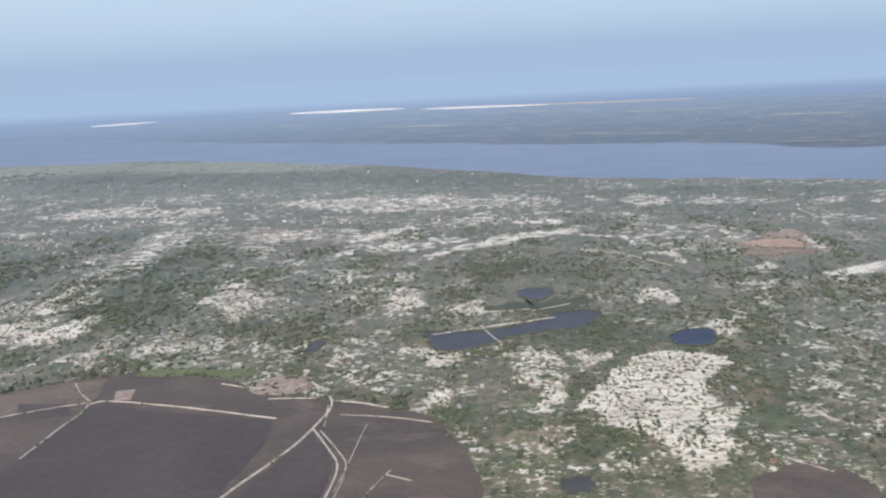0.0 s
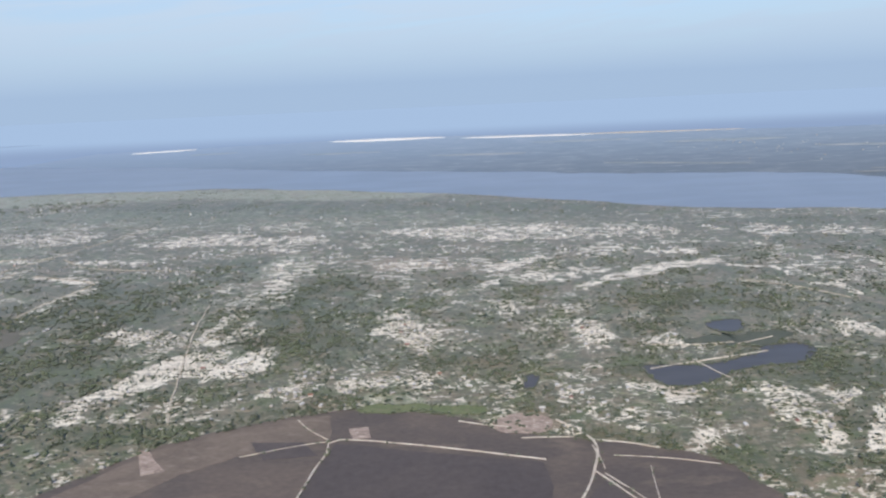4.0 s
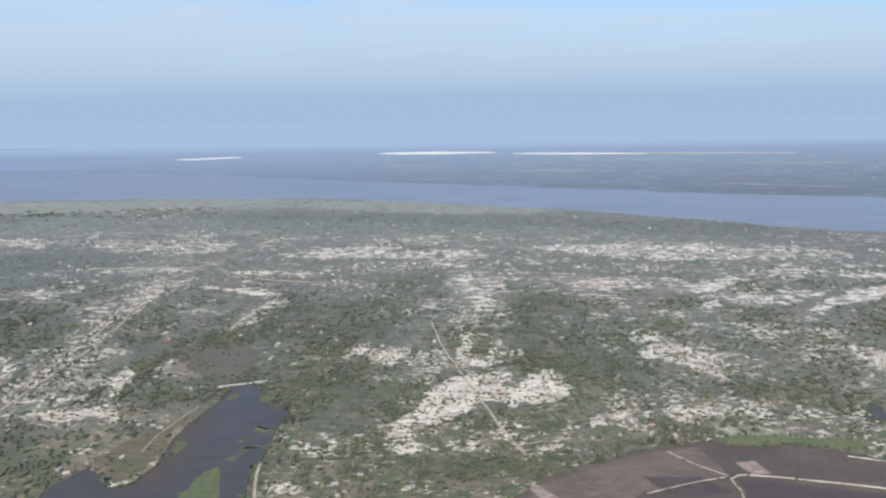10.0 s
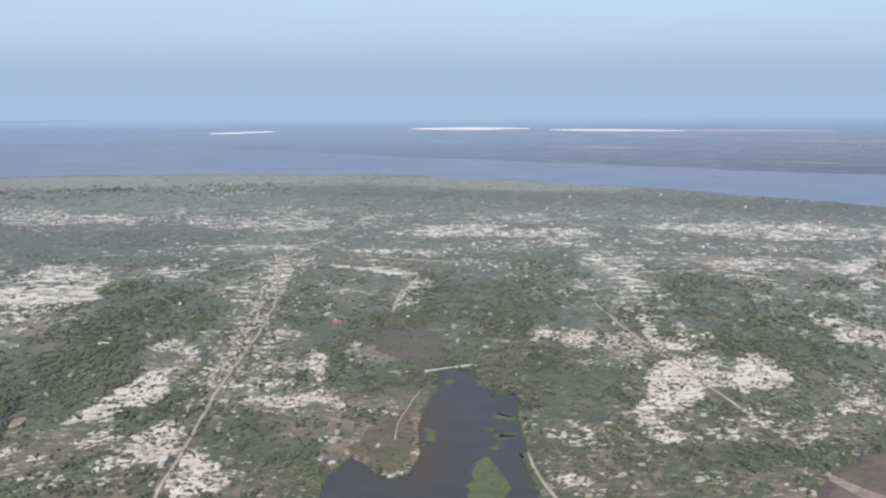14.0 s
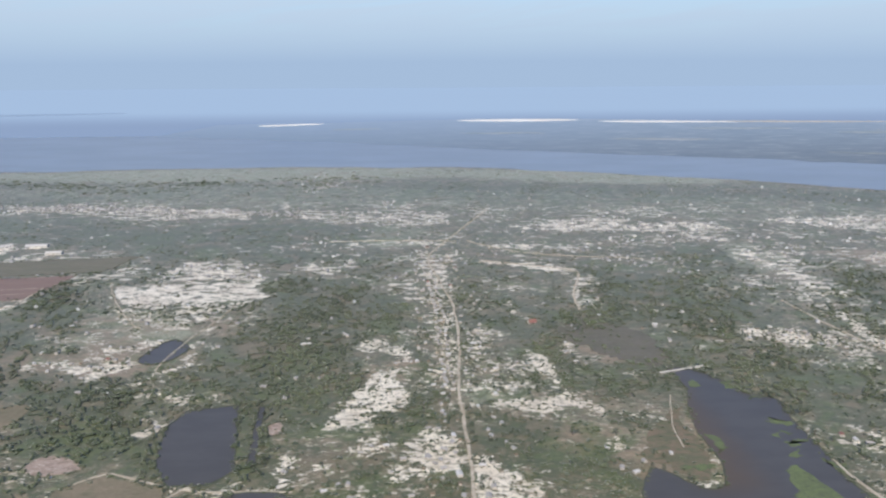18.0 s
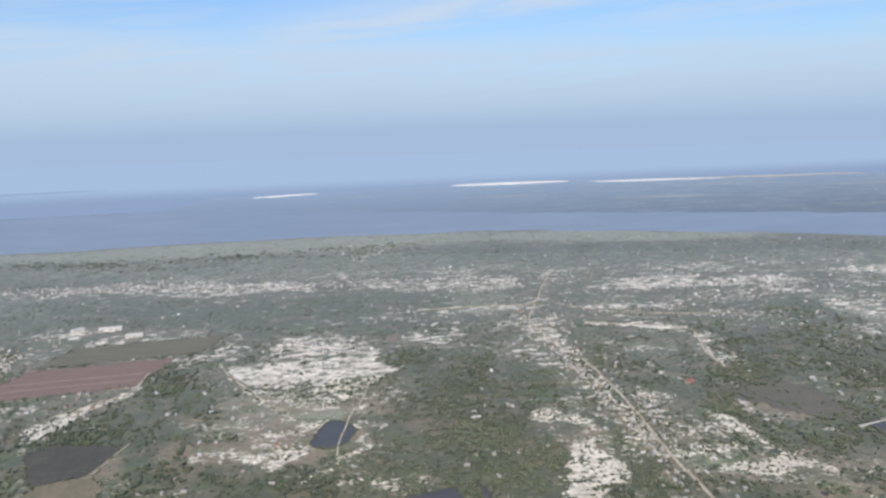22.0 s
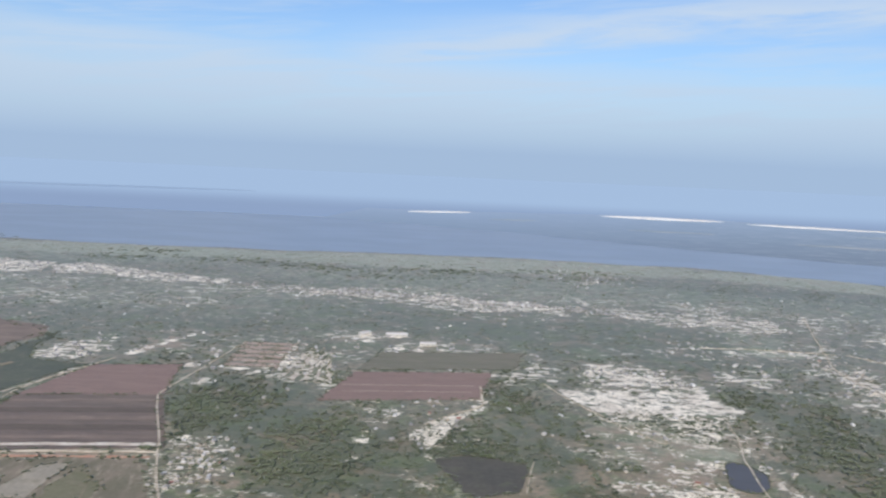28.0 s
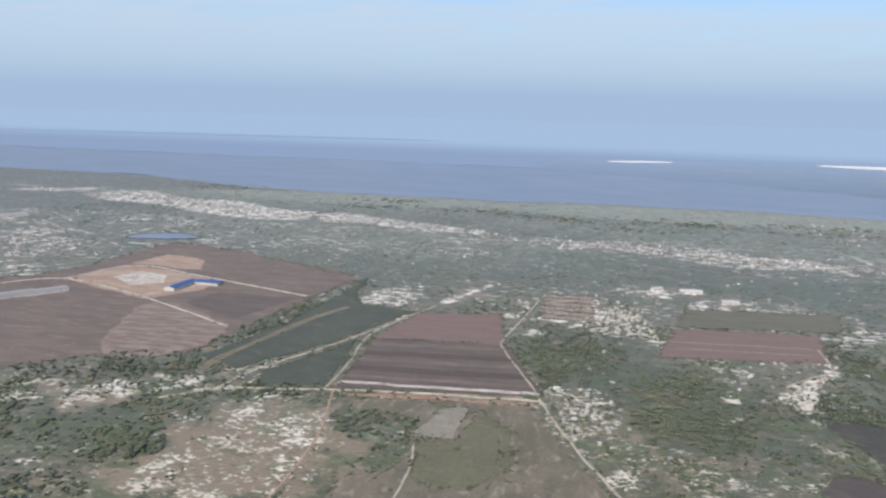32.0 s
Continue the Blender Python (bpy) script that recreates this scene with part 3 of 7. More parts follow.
sand_line(0.9, 0.80, (-59, 494), (-48, 495), (-44, 479))
sand_area(0.60, (-330, 510), (-338, 528), (-317, 525), (-305, 535), (-296, 544), (-283, 555), (-275, 544), (-281, 521), (-290, 505), (-303, 499))
sand_area(0.55, (-340, 540), (-338, 552), (-321, 562), (-310, 546), (-320, 531))
sand_area(0.55, (-352, 586), (-350, 596), (-323, 589), (-312, 571), (-330, 566))
sand_area(0.60, (-346, 622), (-338, 632), (-328, 612))
sand_line(2, 0.60, (-316, 596), (-302, 596))
sand_area(0.62, (-222, 470), (-217, 486), (-202, 490), (-188, 483), (-191, 469), (-204, 475), (-214, 464))
sand_area(0.48, (-177, 462), (-178, 485), (-154, 489), (-152, 469), (-166, 457))
sand_area(0.42, (-269, 468), (-275, 483), (-252, 480), (-239, 465), (-244, 452))
sand_area(0.42, (-86, 439), (-83, 466), (-69, 474), (-58, 445), (-67, 433))
sand_line(1.2, 0.75, (-70, 425), (-58, 411), (-51, 403), (-40, 398))
sand_line(1.2, 0.75, (-55, 411), (-45, 422), (-39, 430))
sand_area(0.26, (-90, 439), (-80, 476), (-42, 481), (-18, 440), (-24, 400), (-40, 395), (-57, 404), (-75, 413))
sand_line(1.5, 0.60, (-32, 401), (-21, 428))
sand_area(0.45, (25, 293), (31, 327), (39, 326), (41, 306), (34, 287))
sand_area(0.60, (27, 312), (32, 324), (38, 322), (35, 311), (29, 304))
sand_area(0.42, (6, 329), (18, 330), (20, 325), (9, 324))
sand_area(0.48, (148, 350), (149, 338), (155, 332), (148, 322), (142, 328))
sand_area(0.42, (88, 322), (101, 321), (102, 306), (89, 307))
sand_area(0.50, (138, 308), (150, 309), (146, 298), (137, 296))
sand_area(0.50, (238, 559), (246, 558), (233, 514), (222, 515))
sand_area(0.42, (229, 480), (249, 482), (242, 467), (228, 469))
sand_line(1, 0.75, (189, 390), (200, 387), (188, 356), (188, 350))
sand_area(0.30, (217, 470), (295, 482), (204, 323), (160, 326))
sand_area(0.69, (297, 580), (321, 592), (367, 610), (352, 583), (326, 576), (300, 569))
sand_area(0.50, (254, 611), (278, 621), (273, 600), (258, 598))
sand_line(2, 0.70, (339, 739), (336, 672), (331, 625))
sand_area(0.62, (-33, 687), (-6, 713), (23, 734), (59, 758), (96, 768), (138, 775), (135, 750), (93, 744), (69, 732), (50, 712), (22, 708), (-6, 692), (-22, 675))
sand_area(0.74, (-119, 702), (-113, 721), (-97, 723), (-97, 704))
sand_area(0.68, (-109, 783), (-86, 793), (-44, 822), (-37, 802), (-66, 774), (-95, 763))
sand_area(0.50, (-91, 728), (-47, 754), (0, 762), (36, 762), (11, 732), (-34, 707), (-78, 700))
sand_area(0.45, (-237, 802), (-204, 821), (-153, 825), (-101, 814), (-96, 775), (-143, 765), (-197, 765))
sand_line(3, 0.80, (133, 743), (175, 724), (175, 691))
sand_area(0.72, (178, 670), (207, 671), (207, 637), (211, 627), (196, 624), (197, 653), (176, 661))
sand_area(0.42, (164, 726), (192, 769), (268, 766), (303, 734), (270, 664), (218, 663), (178, 691))
sand_area(0.55, (-241, 987), (-166, 1000), (-73, 985), (-12, 1002), (25, 962), (139, 934), (133, 893), (70, 888), (-12, 893), (-109, 895), (-170, 928))
sand_area(0.72, (-111, 915), (-80, 979), (-5, 988), (10, 958), (-69, 919))
sand_area(0.60, (1, 835), (49, 880), (54, 848), (20, 817))
sand_area(0.60, (82, 805), (104, 828), (127, 815), (117, 789))
sand_area(0.62, (-540, 965), (-492, 1000), (-421, 999), (-417, 1028), (-396, 993), (-441, 954), (-490, 931))
sand_area(0.55, (-380, 931), (-376, 981), (-305, 973), (-291, 935), (-326, 919), (-332, 875), (-360, 895))
sand_area(0.38, (-345, 773), (-332, 820), (-271, 877), (-252, 859), (-289, 787), (-289, 720), (-301, 693), (-332, 727))
sand_area(0.55, (-329, 707), (-326, 770), (-325, 793), (-304, 778), (-308, 723), (-312, 685))
sand_line(2, 0.60, (-528, 871), (-479, 881))
sand_area(0.48, (-389, 1062), (-351, 1073), (-333, 1028), (-368, 1024))
sand_area(0.60, (205, 911), (241, 939), (269, 902), (263, 870), (221, 863))
sand_area(0.50, (292, 897), (323, 907), (339, 886), (323, 850), (292, 857))
sand_area(0.55, (422, 859), (469, 868), (458, 837), (419, 833))
sand_area(0.50, (480, 852), (505, 852), (489, 824), (470, 822))
sand_area(0.50, (163, 928), (192, 929), (188, 901))
sand_area(0.28, (-276, 698), (-135, 715), (-102, 634), (-119, 562), (-145, 539), (-205, 547), (-264, 610))
sand_area(0.69, (-435, 605), (-428, 620), (-419, 622), (-407, 604), (-394, 609), (-386, 583), (-397, 572), (-413, 589))
sand_area(0.55, (-394, 609), (-386, 615), (-374, 588), (-382, 570))
sand_area(0.50, (-322, 595), (-318, 611), (-296, 599), (-300, 586))
sand_area(0.40, (-380, 601), (-359, 612), (-352, 561), (-370, 558))
sand_area(0.68, (-213, 577), (-203, 598), (-194, 594), (-176, 599), (-159, 577), (-159, 547), (-170, 543), (-180, 561), (-194, 575))
sand_area(0.50, (-198, 601), (-197, 630), (-185, 621), (-166, 605), (-153, 583), (-158, 565))
sand_area(0.62, (-43, 577), (-26, 576), (-23, 556), (-27, 537), (-37, 538), (-39, 558))
sand_area(0.42, (-63, 580), (-32, 592), (-22, 575), (-33, 529), (-50, 520), (-52, 548))
sand_area(0.60, (-226, 471), (-221, 492), (-207, 488), (-196, 481), (-199, 473), (-218, 469))
sand_line(1, 0.60, (-217, 516), (-221, 488))
sand_area(0.60, (-179, 475), (-173, 492), (-156, 495), (-159, 484), (-175, 473))
sand_area(0.40, (-158, 469), (-141, 489), (-120, 478), (-129, 462))
sand_area(0.36, (-255, 515), (-227, 522), (-216, 496), (-235, 472), (-257, 462), (-266, 475))
sand_area(0.50, (-277, 471), (-268, 488), (-265, 470))
sand_line(1.2, 0.60, (-85, 513), (-78, 517), (-71, 507), (-58, 510))
sand_line(1.2, 0.60, (-61, 496), (-48, 499), (-46, 490))
sand_area(0.50, (-89, 447), (-79, 454), (-80, 438))
sand_area(0.42, (-68, 441), (-55, 436), (-61, 426), (-75, 424))
sand_area(0.42, (-92, 415), (-75, 407), (-76, 395), (-91, 399))
sand_area(0.60, (-107, 619), (-95, 641), (-86, 632), (-96, 604), (-105, 605))
sand_area(0.45, (-777, 1022), (-757, 1063), (-703, 1085), (-636, 1073), (-607, 1030), (-644, 983), (-701, 982))
sand_area(0.60, (-554, 968), (-496, 1003), (-432, 1018), (-418, 963), (-470, 939), (-528, 948))
sand_area(0.67, (-476, 972), (-428, 992), (-403, 960), (-362, 981), (-311, 972), (-308, 944), (-387, 931), (-450, 942))
sand_line(3, 0.60, (-744, 880), (-687, 898), (-635, 882))
sand_line(3, 0.80, (-573, 881), (-540, 876))
sand_line(2.5, 0.70, (-522, 855), (-490, 869), (-470, 866))
sand_area(0.67, (-510, 846), (-490, 869), (-491, 843))
sand_line(2.5, 0.80, (-596, 810), (-557, 798), (-516, 777))
sand_area(0.40, (-528, 660), (-529, 693), (-526, 724), (-510, 755), (-502, 735), (-516, 700), (-515, 667))
sand_area(0.50, (-346, 810), (-317, 856), (-298, 840), (-304, 804), (-339, 790))
sand_area(0.50, (-335, 695), (-315, 720), (-297, 699), (-299, 679), (-325, 682))
sand_area(0.28, (-445, 683), (-434, 736), (-392, 740), (-339, 670), (-363, 665), (-412, 663))
sand_area(0.36, (-354, 672), (-339, 786), (-292, 802), (-290, 664), (-324, 652))
sand_area(0.45, (-434, 1037), (-352, 1083), (-334, 1020), (-356, 1005))
sand_area(0.40, (-445, 444), (-442, 466), (-433, 457), (-436, 436))
sand_area(0.60, (-449, 397), (-449, 409), (-439, 402), (-442, 396))
sand_area(0.60, (-430, 404), (-425, 410), (-420, 402), (-425, 399))
sand_area(0.42, (-393, 398), (-382, 403), (-369, 394), (-386, 395))
sand_area(0.42, (-347, 384), (-339, 389), (-333, 380))
sand_area(0.86, (-378, 503), (-366, 530), (-357, 544), (-346, 548), (-345, 559), (-334, 558), (-321, 547), (-318, 532), (-312, 527), (-304, 541), (-287, 558), (-280, 555), (-282, 540), (-275, 525), (-281, 511), (-297, 499), (-310, 504), (-318, 492), (-320, 500), (-329, 509), (-343, 501), (-342, 493), (-357, 478), (-370, 471), (-378, 483))
sand_area(0.74, (-400, 448), (-392, 472), (-387, 486), (-380, 487), (-381, 468), (-379, 450), (-379, 434), (-389, 441))
sand_area(0.74, (-351, 593), (-341, 624), (-333, 631), (-335, 604), (-342, 587), (-321, 585), (-315, 573), (-335, 567), (-349, 575))
sand_area(0.50, (-328, 592), (-318, 610), (-297, 596), (-305, 584))
sand_area(0.67, (-433, 598), (-422, 616), (-417, 625), (-416, 597))
sand_area(0.67, (-206, 579), (-191, 602), (-175, 604), (-166, 588), (-161, 553), (-166, 543), (-176, 549), (-183, 566), (-197, 570))
sand_area(0.72, (-314, 434), (-302, 446), (-291, 456), (-296, 442), (-309, 430))
sand_line(1.2, 0.60, (-327, 476), (-324, 447), (-319, 434))
sand_area(0.42, (-277, 473), (-257, 484), (-260, 473), (-275, 462))
sand_area(0.60, (-223, 474), (-210, 482), (-211, 470))
sand_area(0.60, (-447, 398), (-443, 406), (-435, 403), (-440, 396))
sand_area(0.60, (-432, 403), (-425, 406), (-422, 399))
sand_area(0.42, (-659, 828), (-648, 816), (-634, 709), (-638, 663), (-639, 622), (-637, 555), (-641, 518), (-647, 527), (-649, 599), (-658, 679), (-659, 764))
sand_area(0.55, (-630, 586), (-630, 622), (-620, 634), (-613, 602), (-618, 585))
sand_area(0.79, (-721, 478), (-718, 492), (-708, 506), (-705, 522), (-698, 539), (-687, 548), (-671, 512), (-684, 504), (-690, 495), (-706, 486), (-714, 477))
sand_area(0.74, (-705, 585), (-704, 604), (-689, 607), (-671, 583), (-676, 569), (-695, 590))
sand_area(0.75, (-673, 441), (-675, 454), (-667, 463), (-668, 477), (-655, 473), (-645, 459), (-646, 440), (-654, 431), (-667, 429))
sand_area(0.75, (-637, 396), (-642, 422), (-639, 431), (-621, 428), (-609, 415), (-618, 410), (-617, 400), (-626, 395))
sand_area(0.74, (-596, 558), (-595, 584), (-586, 578), (-577, 557), (-581, 537), (-577, 515), (-581, 515), (-584, 533))
sand_area(0.74, (-625, 499), (-618, 505), (-600, 508), (-580, 513), (-563, 497), (-563, 488), (-572, 490), (-584, 497), (-591, 485), (-603, 492))
sand_area(0.40, (-638, 545), (-632, 565), (-618, 554), (-601, 563), (-599, 573), (-591, 552), (-608, 544), (-628, 537))
sand_area(0.50, (-620, 526), (-611, 527), (-609, 517))
sand_area(0.50, (-571, 448), (-569, 458), (-560, 451), (-564, 443))
sand_area(0.60, (-535, 440), (-530, 456), (-523, 445), (-527, 442))
sand_area(0.50, (-549, 460), (-542, 463), (-539, 449))
sand_area(0.36, (-700, 449), (-705, 465), (-684, 461), (-679, 442))
sand_area(0.40, (-573, 583), (-563, 600), (-550, 560), (-560, 551))
sand_area(0.50, (-537, 540), (-529, 544), (-527, 531))
sand_area(0.45, (-538, 679), (-538, 712), (-530, 747), (-504, 765), (-501, 736), (-518, 719), (-523, 678))
sand_area(0.30, (-611, 761), (-595, 760), (-574, 618), (-587, 619))
sand_area(0.38, (-490, 626), (-479, 639), (-479, 619))
sand_area(0.36, (-684, 696), (-696, 748), (-670, 765), (-650, 727), (-657, 694))
sand_line(2.5, 0.70, (-741, 882), (-719, 912), (-672, 904), (-632, 888))
sand_line(3, 0.80, (-581, 879), (-543, 877))
sand_line(3, 0.70, (-527, 863), (-500, 866))
sand_line(2.5, 0.75, (-602, 813), (-578, 805), (-548, 782), (-515, 775))
sand_area(0.48, (-774, 792), (-752, 807), (-732, 832), (-720, 809), (-743, 779))
sand_area(0.50, (-820, 1097), (-778, 1082), (-752, 1042), (-800, 1056))
sand_area(0.55, (-778, 1055), (-708, 1039), (-636, 1045), (-605, 1032), (-631, 1009), (-717, 1015))
sand_area(0.45, (-724, 1111), (-680, 1129), (-657, 1086), (-701, 1077))
sand_area(0.67, (-543, 970), (-502, 1000), (-441, 1014), (-443, 973), (-474, 949), (-501, 957))
sand_area(0.64, (-922, 716), (-933, 752), (-908, 758), (-870, 747), (-843, 759), (-811, 752), (-806, 736), (-790, 715), (-805, 696), (-826, 687), (-852, 685), (-886, 691), (-909, 700))
sand_area(0.45, (-888, 833), (-828, 821), (-792, 765), (-824, 730), (-891, 743), (-916, 770))
sand_area(0.50, (-881, 691), (-784, 724), (-820, 673), (-864, 672))
sand_line(1.5, 0.70, (-1079, 844), (-1030, 861), (-984, 866))
sand_area(0.66, (-901, 820), (-889, 836), (-861, 813), (-841, 796), (-840, 768), (-859, 764), (-882, 789))
sand_area(0.46, (-906, 693), (-851, 682), (-829, 683), (-820, 680), (-833, 648), (-849, 631), (-883, 657))
sand_line(1.2, 0.75, (-919, 708), (-887, 651), (-868, 626))
sand_line(1.2, 0.75, (-847, 682), (-827, 642))
sand_line(1.2, 0.65, (-813, 673), (-822, 635))
sand_area(0.42, (-928, 569), (-928, 583), (-898, 581), (-879, 590), (-860, 579), (-880, 566), (-884, 557), (-915, 564))
sand_area(0.67, (-882, 553), (-875, 570), (-861, 584), (-850, 573), (-864, 560), (-871, 544))
sand_area(0.53, (-879, 600), (-860, 615), (-846, 619), (-843, 598), (-859, 588))
sand_line(2, 0.80, (-852, 534), (-839, 550), (-829, 563), (-820, 569))
sand_area(0.42, (-831, 597), (-828, 613), (-806, 606), (-807, 593))
sand_area(0.50, (-815, 517), (-810, 524), (-803, 516), (-805, 507))
sand_area(0.67, (-822, 476), (-818, 485), (-810, 487), (-810, 475), (-816, 473))
sand_area(0.50, (-850, 426), (-841, 428), (-826, 425), (-826, 417), (-843, 421))
sand_area(0.34, (-830, 427), (-829, 437), (-819, 442), (-816, 426))
sand_area(0.79, (-721, 480), (-712, 486), (-707, 499), (-714, 507), (-702, 525), (-700, 542), (-686, 545), (-682, 528), (-673, 524), (-675, 505), (-684, 494), (-697, 492), (-699, 478), (-712, 479))
sand_area(0.75, (-712, 595), (-703, 610), (-687, 609), (-683, 593), (-669, 582), (-675, 572), (-686, 583), (-698, 591))
sand_area(0.50, (-688, 554), (-682, 568), (-675, 567), (-682, 549))
sand_area(0.55, (-704, 451), (-699, 466), (-684, 459), (-686, 450), (-698, 444))
sand_area(0.74, (-675, 450), (-669, 470), (-658, 476), (-651, 466), (-646, 448), (-650, 432), (-657, 427), (-664, 433), (-672, 436))
sand_area(0.60, (-683, 434), (-675, 450), (-664, 428), (-675, 423), (-680, 416))
sand_area(0.60, (-735, 424), (-738, 442), (-736, 453), (-729, 444), (-732, 437), (-733, 419))
sand_area(0.50, (-721, 439), (-716, 444), (-712, 437), (-717, 433))
sand_area(0.50, (-666, 847), (-651, 851), (-636, 802), (-636, 712), (-644, 655), (-652, 683), (-652, 747))
sand_area(0.50, (-651, 656), (-638, 682), (-640, 607), (-646, 522), (-656, 531), (-655, 586))
sand_area(0.40, (-695, 732), (-675, 723), (-661, 691), (-675, 700))
sand_area(0.60, (-782, 792), (-768, 807), (-760, 791))
sand_area(0.60, (-754, 781), (-746, 810), (-738, 780), (-747, 767))
sand_area(0.74, (-644, 406), (-639, 431), (-640, 445), (-632, 442), (-626, 425), (-618, 420), (-609, 410), (-613, 405))
sand_area(0.50, (-630, 606), (-624, 629), (-617, 616), (-619, 594), (-626, 564), (-633, 547))
sand_area(0.60, (-571, 444), (-566, 458), (-561, 458), (-562, 446))
sand_area(0.50, (-533, 447), (-527, 456), (-524, 447))
sand_area(0.42, (-539, 669), (-532, 722), (-524, 747), (-522, 721), (-496, 736), (-521, 705), (-519, 675), (-512, 667), (-527, 661))
sand_area(0.60, (-437, 594), (-421, 622), (-422, 604), (-432, 588))
sand_area(0.60, (-419, 598), (-398, 615), (-387, 596), (-369, 584), (-378, 574), (-407, 581), (-406, 594))
sand_area(0.62, (-543, 972), (-516, 992), (-452, 997), (-441, 1013), (-410, 994), (-433, 964), (-491, 944), (-530, 947))
sand_area(0.50, (-449, 981), (-381, 976), (-313, 971), (-324, 926), (-391, 945))
sand_area(0.50, (-320, 971), (-306, 954), (-317, 897), (-334, 872), (-333, 912))
sand_area(0.46, (-338, 848), (-303, 858), (-291, 833), (-285, 799), (-305, 770), (-333, 782), (-346, 814))
sand_area(0.60, (-579, 865), (-559, 883), (-539, 874), (-545, 858))
sand_area(0.60, (-523, 861), (-498, 879), (-482, 868), (-493, 849))
sand_area(0.72, (-232, 981), (-193, 1001), (-141, 991), (-108, 999), (-96, 971), (-154, 968), (-199, 962))
sand_area(0.42, (-426, 699), (-359, 736), (-333, 726), (-312, 691), (-288, 698), (-311, 676), (-348, 678), (-378, 696))
sand_area(0.58, (-1079, 1097), (-1035, 1121), (-969, 1100), (-933, 1105), (-876, 1082), (-872, 1028), (-919, 1049), (-972, 1036), (-1032, 1047))
sand_area(0.50, (-826, 1097), (-764, 1073), (-689, 1049), (-646, 1053), (-661, 1006), (-703, 1016), (-761, 1037))
sand_line(2, 0.60, (-699, 873), (-675, 872))
sand_area(0.69, (-1040, 623), (-1041, 647), (-1031, 665), (-1020, 660), (-1022, 650), (-1033, 629), (-1036, 619))
sand_line(2, 0.80, (-1023, 666), (-1011, 682), (-998, 692), (-995, 737), (-996, 759))
sand_area(0.67, (-1040, 619), (-1036, 610), (-1031, 598), (-1039, 605))
sand_area(0.60, (-1085, 623), (-1083, 648), (-1077, 638), (-1076, 624))
sand_line(2, 0.60, (-1087, 601), (-1079, 601))
sand_area(0.42, (-1007, 632), (-1005, 652), (-1001, 632))
sand_area(0.36, (-1212, 628), (-1204, 638), (-1187, 621), (-1166, 623), (-1151, 574), (-1163, 566), (-1181, 564))
sand_area(0.60, (-1248, 773), (-1241, 792), (-1230, 768))
sand_area(0.60, (-1226, 731), (-1217, 755), (-1210, 741), (-1217, 719))
sand_area(0.60, (-1170, 787), (-1176, 831), (-1159, 824), (-1133, 820), (-1125, 803), (-1145, 778))
sand_line(2.5, 0.80, (-1135, 891), (-1102, 902), (-1068, 900))
sand_area(0.74, (-1114, 884), (-1110, 915), (-1094, 899), (-1096, 872))
sand_area(0.60, (-1077, 849), (-1072, 877), (-1055, 874), (-1053, 848))
sand_line(2, 0.50, (-1077, 839), (-1021, 846))
sand_area(0.30, (-898, 582), (-883, 626), (-852, 639), (-856, 602), (-882, 576))
sand_area(0.28, (-922, 689), (-896, 670), (-870, 647), (-888, 608), (-920, 631))
sand_area(0.66, (-1587, 1232), (-1554, 1261), (-1486, 1233), (-1395, 1200), (-1333, 1174), (-1338, 1142), (-1413, 1148), (-1493, 1180), (-1553, 1169))
sand_area(0.50, (-1161, 1142), (-1130, 1131), (-1097, 1102), (-1025, 1085), (-965, 1084), (-967, 1034), (-1024, 1036), (-1059, 1059), (-1140, 1097))
sand_area(0.50, (-819, 1086), (-777, 1064), (-748, 1039), (-687, 1053), (-691, 1023), (-761, 994), (-812, 1034))
sand_area(0.50, (-689, 1009), (-645, 1033), (-620, 1010), (-640, 979), (-685, 983))
sand_area(0.50, (-761, 771), (-742, 806), (-742, 781), (-751, 765))
sand_area(0.42, (-671, 800), (-646, 838), (-638, 822), (-656, 794))
sand_area(0.73, (-2027, 1293), (-2018, 1359), (-1923, 1332), (-1846, 1310), (-1759, 1321), (-1674, 1267), (-1593, 1254), (-1582, 1176), (-1655, 1161), (-1735, 1176), (-1857, 1239), (-1946, 1252))
sand_area(0.62, (-1604, 1233), (-1511, 1226), (-1419, 1206), (-1315, 1179), (-1318, 1143), (-1394, 1167), (-1497, 1180))
sand_line(4, 0.70, (-2240, 1374), (-2140, 1353), (-2040, 1326))
sand_area(0.50, (-1231, 1114), (-1130, 1127), (-1138, 1089), (-1215, 1082))
sand_area(0.50, (-1919, 973), (-1907, 1019), (-1852, 1003), (-1860, 960))
sand_area(0.42, (-1845, 887), (-1843, 939), (-1786, 957), (-1762, 913), (-1779, 860), (-1807, 843))
sand_area(0.50, (-2012, 1080), (-1996, 1112), (-1957, 1059), (-1978, 1042))
sand_line(2, 0.50, (-1519, 939), (-1506, 975))
sand_area(0.50, (-1385, 787), (-1373, 839), (-1334, 867), (-1328, 801), (-1349, 772))
sand_area(0.55, (-1501, 534), (-1497, 544), (-1482, 563), (-1466, 570), (-1455, 559), (-1471, 546), (-1475, 530), (-1490, 523))
sand_line(3, 0.60, (-1449, 556), (-1433, 570), (-1404, 567), (-1396, 584))
sand_line(3, 0.70, (-1459, 579), (-1433, 570), (-1411, 566))
sand_area(0.36, (-1402, 445), (-1401, 462), (-1394, 483), (-1372, 478), (-1368, 459), (-1370, 441), (-1393, 435))
sand_area(0.40, (-1377, 487), (-1384, 513), (-1385, 545), (-1383, 563), (-1371, 562), (-1365, 533), (-1362, 497), (-1365, 483))
sand_area(0.42, (-1333, 467), (-1339, 503), (-1336, 549), (-1329, 559), (-1320, 529), (-1324, 499), (-1322, 464), (-1323, 452))
